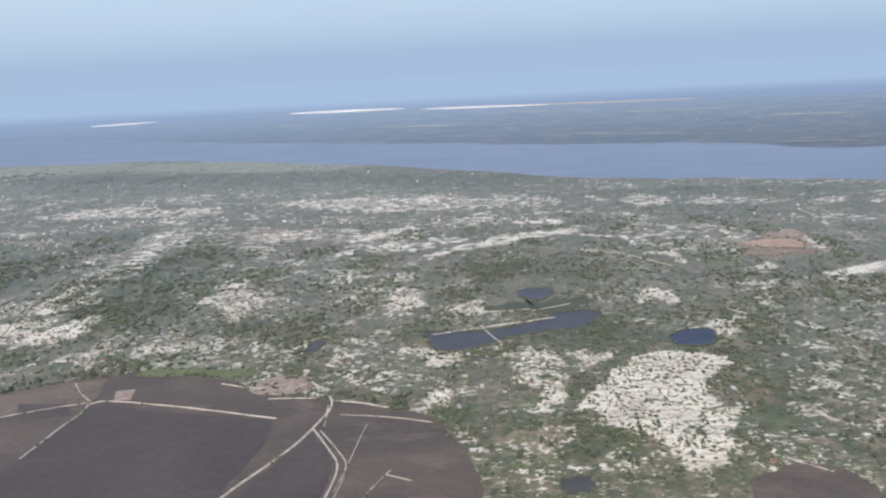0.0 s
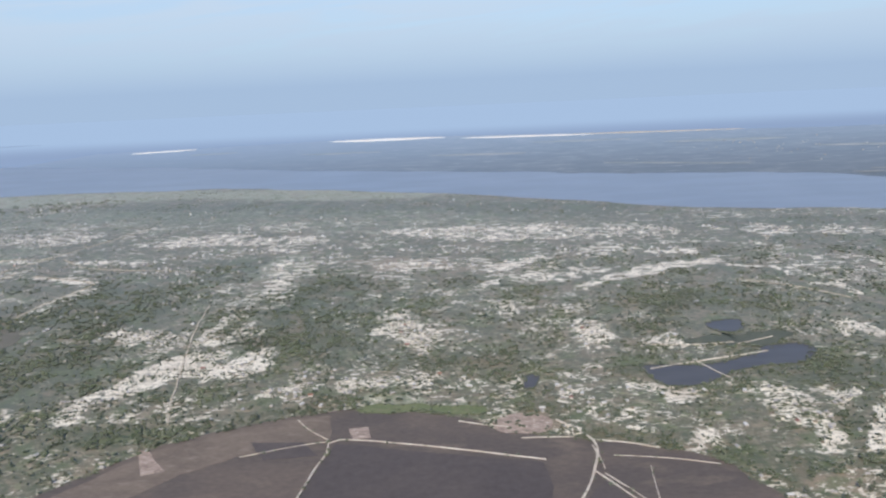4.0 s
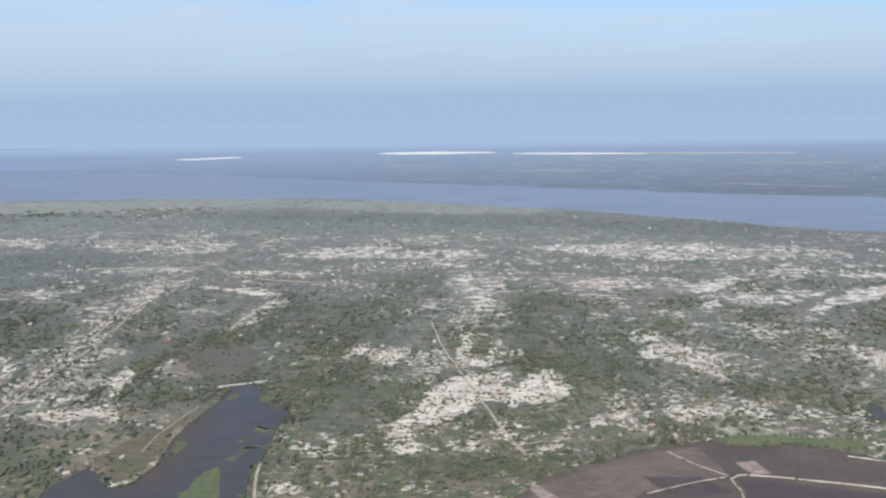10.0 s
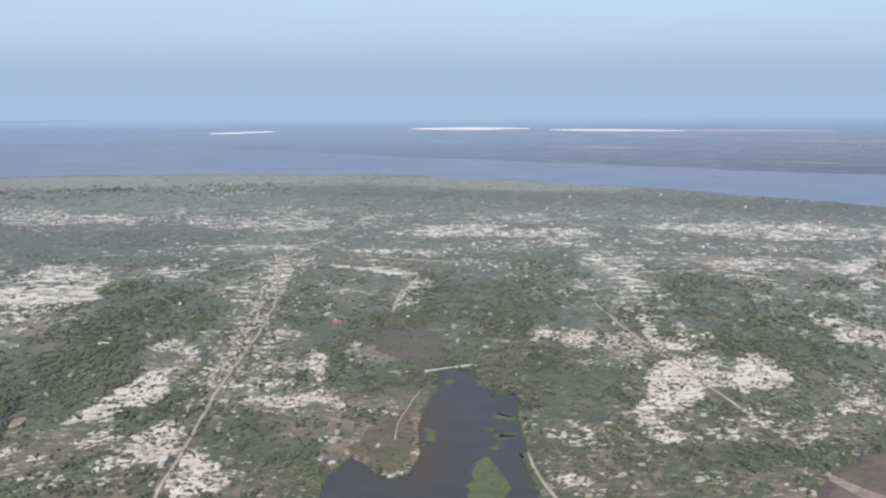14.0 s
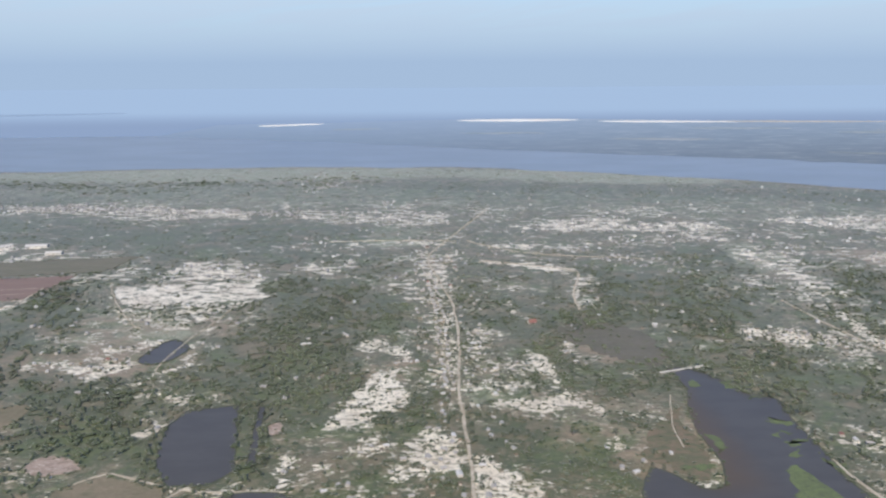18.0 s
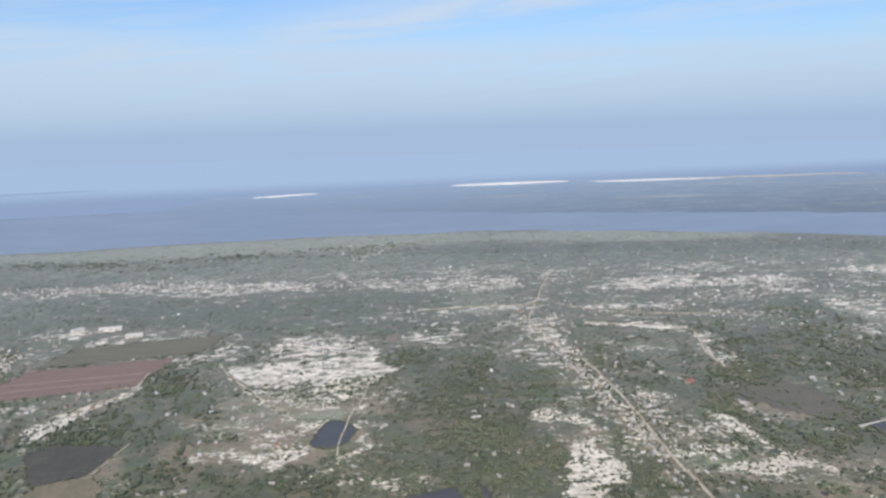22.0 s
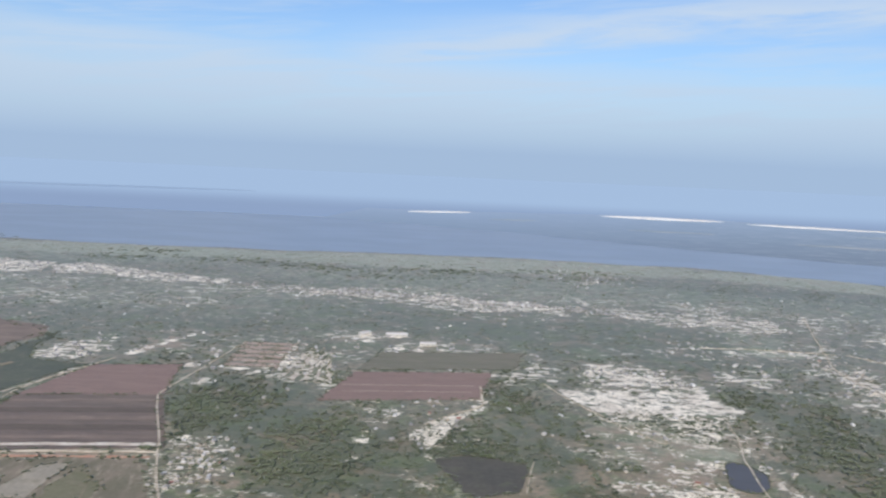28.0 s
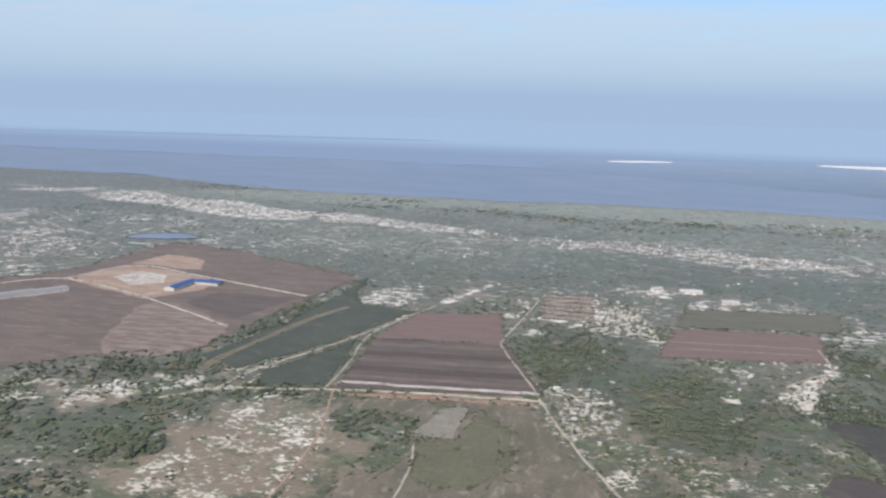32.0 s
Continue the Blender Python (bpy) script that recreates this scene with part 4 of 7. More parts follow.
sand_line(1.5, 0.50, (-1455, 441), (-1447, 454))
sand_line(1.5, 0.60, (-1446, 470), (-1438, 482))
sand_area(0.42, (-1465, 486), (-1460, 491), (-1457, 485))
sand_area(0.42, (-1433, 498), (-1429, 506), (-1422, 498))
sand_area(0.50, (-1284, 472), (-1278, 482), (-1269, 482), (-1272, 470))
sand_area(0.42, (-1316, 471), (-1318, 488), (-1309, 484), (-1309, 467))
sand_area(0.22, (-1421, 528), (-1387, 572), (-1331, 576), (-1318, 501), (-1323, 452), (-1383, 438))
sand_line(3, 0.60, (-1210, 626), (-1189, 621), (-1165, 625))
sand_area(0.36, (-1192, 575), (-1188, 598), (-1167, 612), (-1153, 602), (-1150, 582), (-1167, 558), (-1184, 554))
sand_area(0.50, (-1168, 505), (-1156, 520), (-1145, 511), (-1152, 498), (-1163, 498))
sand_area(0.38, (-1138, 531), (-1134, 545), (-1121, 548), (-1121, 535))
sand_line(1, 0.50, (-1107, 545), (-1102, 539), (-1105, 529))
sand_area(0.67, (-1061, 629), (-1043, 653), (-1035, 670), (-1022, 679), (-999, 707), (-989, 727), (-993, 708), (-1016, 675), (-1025, 652), (-1044, 633))
sand_area(0.48, (-1045, 629), (-1024, 634), (-1023, 625), (-1042, 616))
sand_area(0.50, (-1043, 600), (-1028, 607), (-1028, 595))
sand_area(0.50, (-1084, 638), (-1076, 649), (-1075, 635))
sand_area(0.42, (-1075, 676), (-1064, 696), (-1054, 687), (-1066, 662))
sand_area(0.50, (-1225, 726), (-1216, 751), (-1206, 741), (-1214, 722))
sand_line(3, 0.50, (-1078, 849), (-1040, 850), (-990, 855))
sand_line(5, 0.60, (-1303, 806), (-1287, 841), (-1270, 879))
sand_line(2.5, 0.48, (-1446, 617), (-1437, 652), (-1426, 701), (-1409, 747))
sand_line(1.3, 0.72, (-1216, 774), (-1168, 772), (-1166, 864))
sand_line(1.3, 0.75, (-1166, 750), (-1140, 744), (-1112, 737))
sand_area(0.45, (-1165, 753), (-1152, 850), (-1127, 830), (-1114, 740))
# thin cover between, and the country past the villages
sand(-31, 420, 24, 20, -83, 0.22)
sand(-69, 427, 22, 19, -41, 0.22)
sand(33, 319, 12, 7, 75, 0.22)
sand(-104, 462, 23, 11, -8, 0.22)
sand(-263, 470, 16, 7, -13, 0.22)
sand(-69, 508, 20, 7, -6, 0.22)
sand(-423, 1008, 31, 18, -42, 0.40)
sand(-80, 748, 53, 31, -13, 0.40)
sand(252, 706, 52, 40, 23, 0.22)
sand(213, 757, 34, 19, -3, 0.22)
sand(224, 528, 47, 23, 59, 0.20)
sand(247, 485, 42, 20, 54, 0.20)
sand(204, 387, 24, 11, 53, 0.20)
sand(-362, 1046, 29, 19, -23, 0.40)
sand(-687, 1116, 34, 19, -45, 0.40)
sand(-261, 472, 14, 8, -8, 0.22)
sand(-422, 399, 8, 5, -27, 0.22)
sand(-345, 384, 12, 8, -18, 0.22)
sand(-560, 582, 22, 7, -59, 0.40)
sand(-634, 597, 35, 22, -50, 0.20)
sand(-671, 1012, 48, 33, -26, 0.40)
sand(-752, 803, 24, 12, -15, 0.22)
sand(-670, 732, 33, 22, -44, 0.20)
sand(-625, 552, 24, 12, -11, 0.40)
sand(-426, 408, 6, 4, -9, 0.40)
sand(-694, 464, 14, 9, -26, 0.40)
sand(-444, 402, 7, 5, 10, 0.40)
sand(-884, 585, 43, 19, -10, 0.20)
sand(-762, 801, 17, 12, -15, 0.40)
sand(-815, 517, 10, 6, -14, 0.40)
sand(-916, 624, 25, 11, -10, 0.20)
sand(-733, 437, 11, 5, -77, 0.22)
sand(-746, 1036, 30, 26, -40, 0.40)
sand(-396, 1045, 51, 22, -2, 0.40)
sand(-1221, 744, 15, 13, -56, 0.22)
sand(-1348, 825, 30, 19, 2, 0.20)
sand(-1175, 557, 13, 9, -1, 0.40)
sand(-1127, 1138, 92, 19, 16, 0.40)
sand(-783, 1292, 46, 24, 63, 0.22)
sand(-701, 1049, 50, 27, 44, 0.40)
sand(-885, 581, 22, 11, 16, 0.20)
sand(-872, 603, 44, 22, -9, 0.20)
sand(-1174, 584, 32, 15, 86, 0.20)
sand(-1255, 1127, 47, 23, 22, 0.40)
sand(-279, 894, 45, 24, -18, 0.22)
sand(-152, 861, 82, 29, -10, 0.22)
sand(43, 820, 76, 27, -8, 0.40)
sand(335, 766, 87, 49, 1, 0.20)
sand(-418, 790, 85, 43, -22, 0.20)
sand(-123, 620, 75, 31, -9, 0.20)
sand(137, 592, 46, 30, 1, 0.20)
sand(-599, 701, 66, 34, -49, 0.20)
sand(-452, 802, 66, 43, -27, 0.20)
sand(-200, 653, 39, 32, -9, 0.22)
sand(-103, 534, 59, 22, -4, 0.20)
sand(-618, 695, 53, 23, -68, 0.22)
sand(-366, 681, 65, 29, 86, 0.22)
sand(-598, 710, 63, 29, 83, 0.22)
sand(-675, 748, 52, 30, -88, 0.22)
sand(-374, 569, 36, 16, 51, 0.20)
sand(-404, 904, 95, 53, 2, 0.22)
sand(-757, 885, 61, 47, -80, 0.22)
sand(-693, 720, 61, 28, 81, 0.22)
sand(-776, 627, 25, 21, -28, 0.20)
sand(-1958, 1319, 71, 58, -17, 0.60)
sand(-2116, 1337, 95, 23, 20, 0.60)
sand(-1880, 986, 42, 15, 15, 0.50)
sand(-1814, 913, 60, 37, 2, 0.40)
sand(-1353, 792, 31, 19, 16, 0.20)
sand(-1224, 741, 19, 16, 67, 0.20)
sand(-1481, 539, 22, 13, 1, 0.29)
sand(-1472, 560, 22, 8, 11, 0.36)
sand(-1426, 572, 29, 10, 12, 0.36)
sand(-1453, 453, 9, 4, 3, 0.36)
sand(-640, 622, 69, 10, 79, 0.21)
sand(-650, 545, 34, 6, 78, 0.21)
sand(-622, 610, 28, 10, 75, 0.40)
sand(-862, 720, 29, 15, -9, 0.40)
sand(-1231, 757, 28, 11, -71, 0.22)
sand(-663, 692, 21, 20, 52, 0.22)
sand(-853, 624, 36, 12, -14, 0.20)
sand(-879, 583, 15, 10, -25, 0.22)
sand(-1380, 486, 34, 4, 78, 0.49)
sand(-1372, 524, 36, 4, 87, 0.47)
sand(-1384, 455, 25, 6, 76, 0.48)
sand(-1327, 506, 35, 2, -84, 0.45)
sand(-1324, 469, 24, 2, -84, 0.43)
sand(-1478, 540, 19, 10, 36, 0.43)
sand(-1431, 581, 19, 7, 12, 0.40)
sand(-1843, 939, 50, 33, -26, 0.45)
sand(-1233, 816, 41, 13, -86, 0.20)
sand(-155, 693, 76, 17, 0, 0.40)
sand(-880, 595, 23, 14, 18, 0.40)
sand(-654, 621, 107, 6, -88, 0.38)
sand(-660, 832, 67, 9, -88, 0.22)
sand(28, 307, 10, 5, -1, 0.40)
sand(47, 310, 13, 4, -2, 0.40)
sand(-1348, 494, 38, 2, 88, 0.36)
sand(-1357, 461, 25, 3, 79, 0.36)
sand(-1333, 541, 26, 2, -86, 0.32)
soil(-977, 570, 22, 16, 36, 0.50)
soil(-1099, 542, 18, 10, 6, 0.40)
soil(-1140, 543, 31, 22, 57, 0.35)
soil(-1161, 552, 44, 13, 87, 0.35)
soil(-1365, 510, 57, 44, -42, 0.45)
soil(-527, 578, 28, 22, 17, 0.40)
soil(-868, 602, 48, 25, -9, 0.50)
soil(-823, 644, 25, 14, -8, 0.50)
soil(-1295, 487, 18, 14, -64, 0.40)
soil(-192, 800, 35, 29, -9, 0.70)
soil(-121, 773, 34, 23, -4, 0.50)
soil(-913, 582, 35, 21, -28, 0.50)
soil(-523, 458, 41, 13, -85, 0.50)
soil(-1350, 514, 50, 25, -63, 0.60)
soil(-1371, 488, 34, 23, -50, 0.60)
soil(-1379, 456, 26, 16, 1, 0.60)
soil(-879, 580, 43, 19, -10, 0.60)
soil(-895, 583, 38, 13, -10, 0.50)
soil(-1220, 499, 35, 17, 15, 0.40)
soil(-345, 384, 15, 8, -12, 0.50)
soil(40, 336, 18, 15, 34, 0.40)
soil(-16, 382, 13, 10, -5, 0.40)
soil(301, 669, 49, 33, 43, 0.90)
soil(-208, 808, 34, 22, -24, 0.60)
soil(44, 344, 9, 6, 3, 0.50)
soil(-678, 563, 13, 7, -88, 0.70)
soil(-1288, 847, 34, 9, 77, 0.90)
soil(-1590, 787, 65, 50, -20, 0.90)
soil(-1614, 881, 36, 28, -34, 0.70)
soil(-1498, 661, 54, 39, -37, 0.75)
soil(-1282, 842, 17, 14, 34, 0.60)
soil(-850, 443, 13, 7, -16, 0.70)
soil(-102, 414, 16, 10, -12, 0.80)
soil(-1259, 593, 46, 7, 5, 0.90)
soil(-1263, 589, 58, 6, 14, 0.80)
soil(-1324, 499, 39, 9, -69, 0.50)
soil(-563, 474, 19, 10, 1, 0.50)
soil(-220, 817, 37, 25, -12, 0.50)
soil(-156, 795, 35, 24, -8, 0.40)
soil(-692, 547, 12, 10, 69, 0.60)
soil(-575, 464, 31, 19, 14, 0.50)
soil(-535, 445, 34, 20, 39, 0.60)
soil(-1336, 535, 38, 12, -63, 0.80)
soil(-1306, 512, 27, 15, -62, 0.70)
soil(-1329, 488, 18, 12, -2, 0.50)
soil(-535, 594, 37, 20, -77, 0.60)
soil(-1368, 496, 42, 31, -45, 0.90)
soil(-1326, 486, 31, 12, -67, 0.60)
soil(-1392, 453, 25, 17, -16, 0.80)
soil(-882, 646, 57, 22, -8, 0.45)
soil(-886, 590, 33, 17, -16, 0.40)
soil(33, 331, 16, 7, -2, 0.60)
soil(33, 307, 10, 6, 2, 0.60)
soil(-1360, 491, 55, 42, -43, 0.95)
soil(-1387, 460, 28, 20, -18, 0.90)
soil(-1478, 540, 33, 21, -3, 0.70)
dry(-879, 657, 41, 22, -14, 0.80)
dry(-854, 638, 32, 25, -43, 0.80)
dry(-687, 897, 37, 26, -9, 0.80)
dry(-874, 632, 48, 29, 28, 0.60)
dry(-690, 935, 61, 29, 50, 0.50)
dry(-1242, 548, 30, 26, 83, 0.90)
dry(-1220, 505, 45, 24, 16, 0.70)
dry(-326, 817, 71, 24, 83, 0.60)
dry(-408, 396, 11, 4, -3, 0.90)
dry(-628, 509, 10, 8, -0, 0.80)
dry(-624, 507, 5, 4, -60, 1.00)
dry(-551, 473, 19, 14, -8, 0.50)
dry(-999, 538, 33, 18, -31, 0.60)
dry(-907, 483, 22, 15, -41, 0.60)
dry(-1285, 530, 21, 19, -71, 0.50)
dry(-181, 444, 33, 6, -5, 1.00)
dry(-181, 445, 36, 9, -5, 1.00)
dry(-1225, 550, 19, 13, -16, 0.90)
dry(-872, 693, 53, 17, 9, 0.30)
dry(-861, 625, 29, 19, -26, 0.50)
grove(-1288, 525, 30, 16, 60, 0.95)
grove(-259, 634, 108, 42, -68, 0.90)
grove(-440, 727, 79, 37, -50, 0.70)
grove(-128, 525, 28, 22, -36, 0.50)
grove(96, 472, 41, 29, 65, 0.60)
grove(74, 631, 59, 34, -5, 0.60)
grove(192, 427, 110, 19, 63, 0.60)
grove(-8, 369, 19, 18, 76, 0.60)
grove(-459, 1183, 293, 75, -12, 0.80)
grove(-13, 1102, 170, 57, -11, 0.80)
grove(376, 930, 170, 29, -9, 0.60)
grove(-258, 660, 98, 34, -90, 0.90)
grove(-455, 701, 78, 39, -67, 0.60)
grove(-476, 573, 58, 35, -48, 0.50)
grove(-244, 549, 35, 32, -64, 0.60)
grove(-459, 686, 67, 57, -65, 0.70)
grove(-429, 524, 57, 30, -86, 0.60)
grove(-232, 615, 72, 50, 58, 0.80)
grove(-733, 701, 80, 41, -52, 0.80)
grove(-342, 421, 30, 18, 2, 0.70)
grove(-741, 624, 83, 41, -80, 0.70)
grove(-724, 535, 50, 24, -81, 0.80)
grove(-761, 466, 38, 20, -72, 0.70)
grove(-835, 483, 43, 17, -65, 0.70)
grove(-721, 688, 38, 28, -15, 0.70)
grove(-554, 637, 52, 37, 5, 0.60)
grove(-585, 445, 29, 22, 10, 0.80)
grove(-490, 505, 49, 19, 64, 0.60)
grove(-950, 675, 47, 23, -56, 0.60)
grove(-944, 942, 195, 55, -6, 0.80)
grove(-526, 1180, 413, 56, -5, 0.90)
grove(-1143, 643, 62, 49, -76, 0.90)
grove(-1014, 613, 45, 26, 14, 0.80)
grove(-1082, 564, 39, 29, 10, 0.80)
grove(-1338, 893, 136, 59, 11, 0.60)
grove(-1146, 976, 191, 55, 14, 0.60)
grove(-1516, 1363, 217, 94, 20, 0.90)
grove(-1085, 1228, 170, 53, 18, 0.90)
grove(-794, 893, 96, 39, 18, 0.60)
grove(-1191, 700, 54, 41, 71, 0.90)
grove(-1101, 606, 59, 37, 62, 0.80)
grove(-1304, 548, 24, 20, -67, 0.70)
grove(-1461, 480, 39, 23, -36, 0.50)
grove(-1441, 691, 111, 22, 73, 0.90)
grove(-1473, 603, 42, 16, 64, 0.90)
grove(-1414, 927, 156, 68, 17, 0.60)
grove(-1200, 1021, 104, 44, 20, 0.50)
grove(-619, 466, 27, 17, 9, 0.90)
grove(-664, 507, 29, 11, 78, 0.60)
grove(-690, 674, 54, 22, 84, 0.80)
grove(-505, 664, 65, 36, 58, 0.90)
grove(-591, 643, 50, 14, 74, 0.70)
grove(-762, 542, 98, 24, -88, 0.90)
grove(-802, 599, 41, 15, -83, 0.60)
grove(-943, 569, 37, 23, -28, 0.80)
grove(-870, 478, 21, 15, -42, 0.80)
grove(-528, 530, 44, 18, 59, 0.60)
grove(-799, 854, 69, 33, -6, 0.80)
grove(-375, 805, 72, 46, 21, 0.80)
grove(-1093, 609, 53, 28, -82, 0.90)
grove(-1143, 642, 61, 22, -77, 0.90)
grove(-982, 648, 32, 23, 71, 0.70)
grove(-896, 922, 98, 35, 77, 0.80)
grove(-736, 667, 50, 34, 83, 0.90)
grove(-780, 937, 128, 52, -17, 0.80)
grove(-1130, 1003, 147, 61, -24, 0.80)
grove(-972, 719, 45, 24, -65, 0.80)
grove(-956, 590, 48, 25, -64, 0.80)
grove(-769, 553, 31, 24, -16, 0.80)
grove(-1418, 510, 52, 33, -31, 0.90)
grove(-1402, 571, 43, 14, 10, 0.80)
grove(-1294, 527, 36, 19, -73, 0.90)
grove(-1165, 682, 54, 41, 56, 0.95)
grove(-1112, 595, 63, 35, 72, 0.90)
grove(-1481, 497, 43, 24, -38, 0.80)
grove(-265, 577, 52, 33, 12, 0.80)
grove(-417, 690, 66, 39, 86, 0.80)
grove(-710, 696, 54, 26, -61, 0.70)
grove(-567, 551, 32, 22, -64, 0.60)
grove(-556, 647, 58, 22, -78, 0.60)
grove(-206, 654, 51, 33, 50, 0.70)
grove(-614, 447, 29, 16, -57, 0.90)
grove(-407, 519, 37, 22, 83, 0.60)
grove(-427, 485, 27, 24, 2, 0.60)
grove(-298, 414, 25, 16, 17, 0.60)
grove(-839, 475, 39, 20, -51, 0.90)
grove(-760, 484, 64, 12, -74, 0.90)
grove(-778, 546, 40, 17, -8, 0.80)
grove(-996, 517, 53, 30, -42, 0.80)
grove(-750, 603, 68, 23, -77, 0.90)
grove(-728, 511, 32, 13, -76, 0.90)
grove(-710, 676, 37, 28, -16, 0.80)
grove(-936, 662, 40, 23, -25, 0.70)
grove(-587, 436, 31, 15, -51, 0.80)
grove(-581, 593, 66, 16, -69, 0.80)
grove(-489, 703, 89, 20, -80, 0.80)
grove(-422, 520, 38, 22, -80, 0.70)
grove(-602, 710, 57, 19, -69, 0.70)
grove(-631, 458, 24, 9, 90, 0.90)
grove(-866, 518, 47, 25, -50, 0.95)
grove(-802, 449, 25, 15, -23, 0.80)
grove(-939, 470, 22, 13, -38, 0.80)
grove(-922, 559, 31, 20, -23, 0.80)
grove(-889, 533, 33, 16, -67, 0.80)
grove(71, 329, 18, 14, 34, 0.90)
grove(26, 354, 18, 15, 10, 0.70)
grove(182, 382, 61, 14, 61, 0.90)
grove(122, 470, 24, 19, 23, 0.80)
grove(64, 352, 13, 11, 41, 0.70)
# paler dry cover between the villages and the marsh, in place of haze
dry(-300, 1080, 420, 110, -18, 0.45)
dry(-900, 1200, 480, 110, -8, 0.5)
dry(-1500, 1080, 480, 110, -8, 0.42)
dry(-1700, 1330, 420, 60, -5, 0.5)
# marsh along the lagoon
dry(-380, 1345, 280, 75, -14, 0.95)
dry(-950, 1410, 480, 90, 0, 0.9)
dry(-1550, 1405, 400, 70, 0, 0.8)
# the long town on the ridge behind the marsh
sand(-1960, 1305, 75, 14, 2, 0.62)
sand(-1800, 1280, 90, 18, -15, 0.66)
sand(-1500, 1190, 90, 9, -5, 0.40)


def inside(poly, x, y):
    ok = np.zeros(x.shape, bool)
    px, py = poly[:, 0], poly[:, 1]
    box = (x > px.min()) & (x < px.max()) & (y > py.min()) & (y < py.max())
    if not box.any():
        return ok
    qx, qy, r = x[box], y[box], np.zeros(box.sum(), bool)
    j = len(px) - 1
    for i in range(len(px)):
        cross = ((py[i] > qy) != (py[j] > qy))
        if cross.any():
            r ^= cross & (qx < (px[j] - px[i]) * (qy - py[i]) / (py[j] - py[i] + 1e-9) + px[i])
        j = i
    ok[box] = r
    return ok


def from_line(line, x, y):
    """How far the places x, y lie from a line of points."""
    d = np.full(x.shape, 1e9)
    for a, b in zip(line, line[1:]):
        ab = b - a
        t = np.clip(((x - a[0]) * ab[0] + (y - a[1]) * ab[1]) / (ab @ ab + 1e-9), 0, 1)
        d = np.minimum(d, np.hypot(x - a[0] - t * ab[0], y - a[1] - t * ab[1]))
    return d


def waves(x, y, size, seed):
    """Soft lumps over the plan, about 0 to 1."""
    r = np.random.default_rng(seed)
    s = np.zeros(x.shape)
    for k in range(14):
        t, f, p = r.uniform(0, 6.28), r.uniform(0.6, 1.9) / size, r.uniform(0, 6.28)
        s += np.sin((x * math.cos(t) + y * math.sin(t)) * f * 6.28 + p)
    return 0.5 + s / 10.0


def cover(kind, x, y, base=0.0):
    """How much of a kind of ground lies at the places x, y."""
    total, x0, y0 = np.zeros(x.shape) + base, x, y
    x, y = x + 22 * (waves(x, y, 55, 61) - 0.5) + 9 * (waves(x, y, 17, 62) - 0.5), y + 22 * (waves(x, y, 55, 63) - 0.5) + 9 * (waves(x, y, 17, 64) - 0.5)
    for px, py, rx, ry, deg, s in PATCHES[kind]:
        c, sn = math.cos(radians(deg)), math.sin(radians(deg))
        dx, dy = x - px, y - py
        near = (np.abs(dx) < rx * 1.5) & (np.abs(dy) < rx * 1.5)
        if not near.any():
            continue
        u, v = (dx[near] * c + dy[near] * sn) / rx, (dy[near] * c - dx[near] * sn) / max(ry, 3)
        k = np.clip((1.42 - np.hypot(u, v)) / 0.85, 0, 1)
        total[near] = np.maximum(total[near], min(0.95, s * 1.12) * k * k * (3 - 2 * k))
    if kind == "sand":
        x, y = x0 + 5 * (waves(x0, y0, 13, 65) - 0.5), y0 + 5 * (waves(x0, y0, 13, 67) - 0.5)
        for s, line, width in AREAS:
            soft = 2.5 + max(0.0, line[:, 1].mean() - 600) * 0.006
            lo, hi = line.min(0) - 8 - width, line.max(0) + 8 + width
            near = (x > lo[0]) & (x < hi[0]) & (y > lo[1]) & (y < hi[1])
            if not near.any():
                continue
            d = from_line(line, x[near], y[near])
            if width:
                d = width - d
            else:
                d = np.where(inside(line[:-1], x[near], y[near]), d, -d)
            k = np.clip(0.62 + d / (2 * soft), 0, 1)
            total[near] = np.maximum(total[near], s * k * k * (3 - 2 * k))
    return total


# ---- ground ----
def steps(spans):
    out = []
    for a, b, d in spans:
        out += list(np.arange(a, b, d))
    return np.array(out + [spans[-1][1]])


gx = steps([(-7000, -2600, 400), (-2600, -1800, 12), (-1800, -1500, 5), (-1500, 300, 3), (300, 900, 12), (900, 7000, 400)])
gy = steps([(-3000, -600, 400), (-600, 280, 20), (280, 640, 2.7), (640, 900, 4.5), (900, 1320, 6), (1320, 1650, 15), (1650, 7000, 450)])
GX, GY = np.meshgrid(gx, gy)
flat_x, flat_y = GX.ravel(), GY.ravel()
nx, ny = len(gx), len(gy)
idx = np.arange(nx * ny).reshape(ny, nx)
a, b, c, d = idx[:-1, :-1].ravel(), idx[:-1, 1:].ravel(), idx[1:, 1:].ravel(), idx[1:, :-1].ravel()
ground_me = tri_mesh("ground", np.stack([flat_x, flat_y, np.zeros_like(flat_x)], 1), np.concatenate([np.stack([a, b, c], 1), np.stack([a, c, d], 1)]), ground_mat)
wooded = cover("grove", flat_x, flat_y)
stray = (0.05 + 0.36 * np.clip(waves(flat_x, flat_y, 130, 71), 0, 1) * (flat_y < 1150) * (flat_y > -580) * np.where(flat_y > 700, 1.1, 1.0)) * (1 - 0.85 * wooded)
for kind, values in (("sand", cover("sand", flat_x, flat_y, stray) * np.where(flat_y > 830, 0.85, 1.0)), ("soil", cover("soil", flat_x, flat_y)), ("dry", cover("dry", flat_x, flat_y)), ("grove", wooded)):
    att = ground_me.attributes.new(kind, "FLOAT", "POINT")
    att.data.foreach_set("value", values.astype(np.float32))
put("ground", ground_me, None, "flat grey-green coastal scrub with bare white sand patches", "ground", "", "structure")

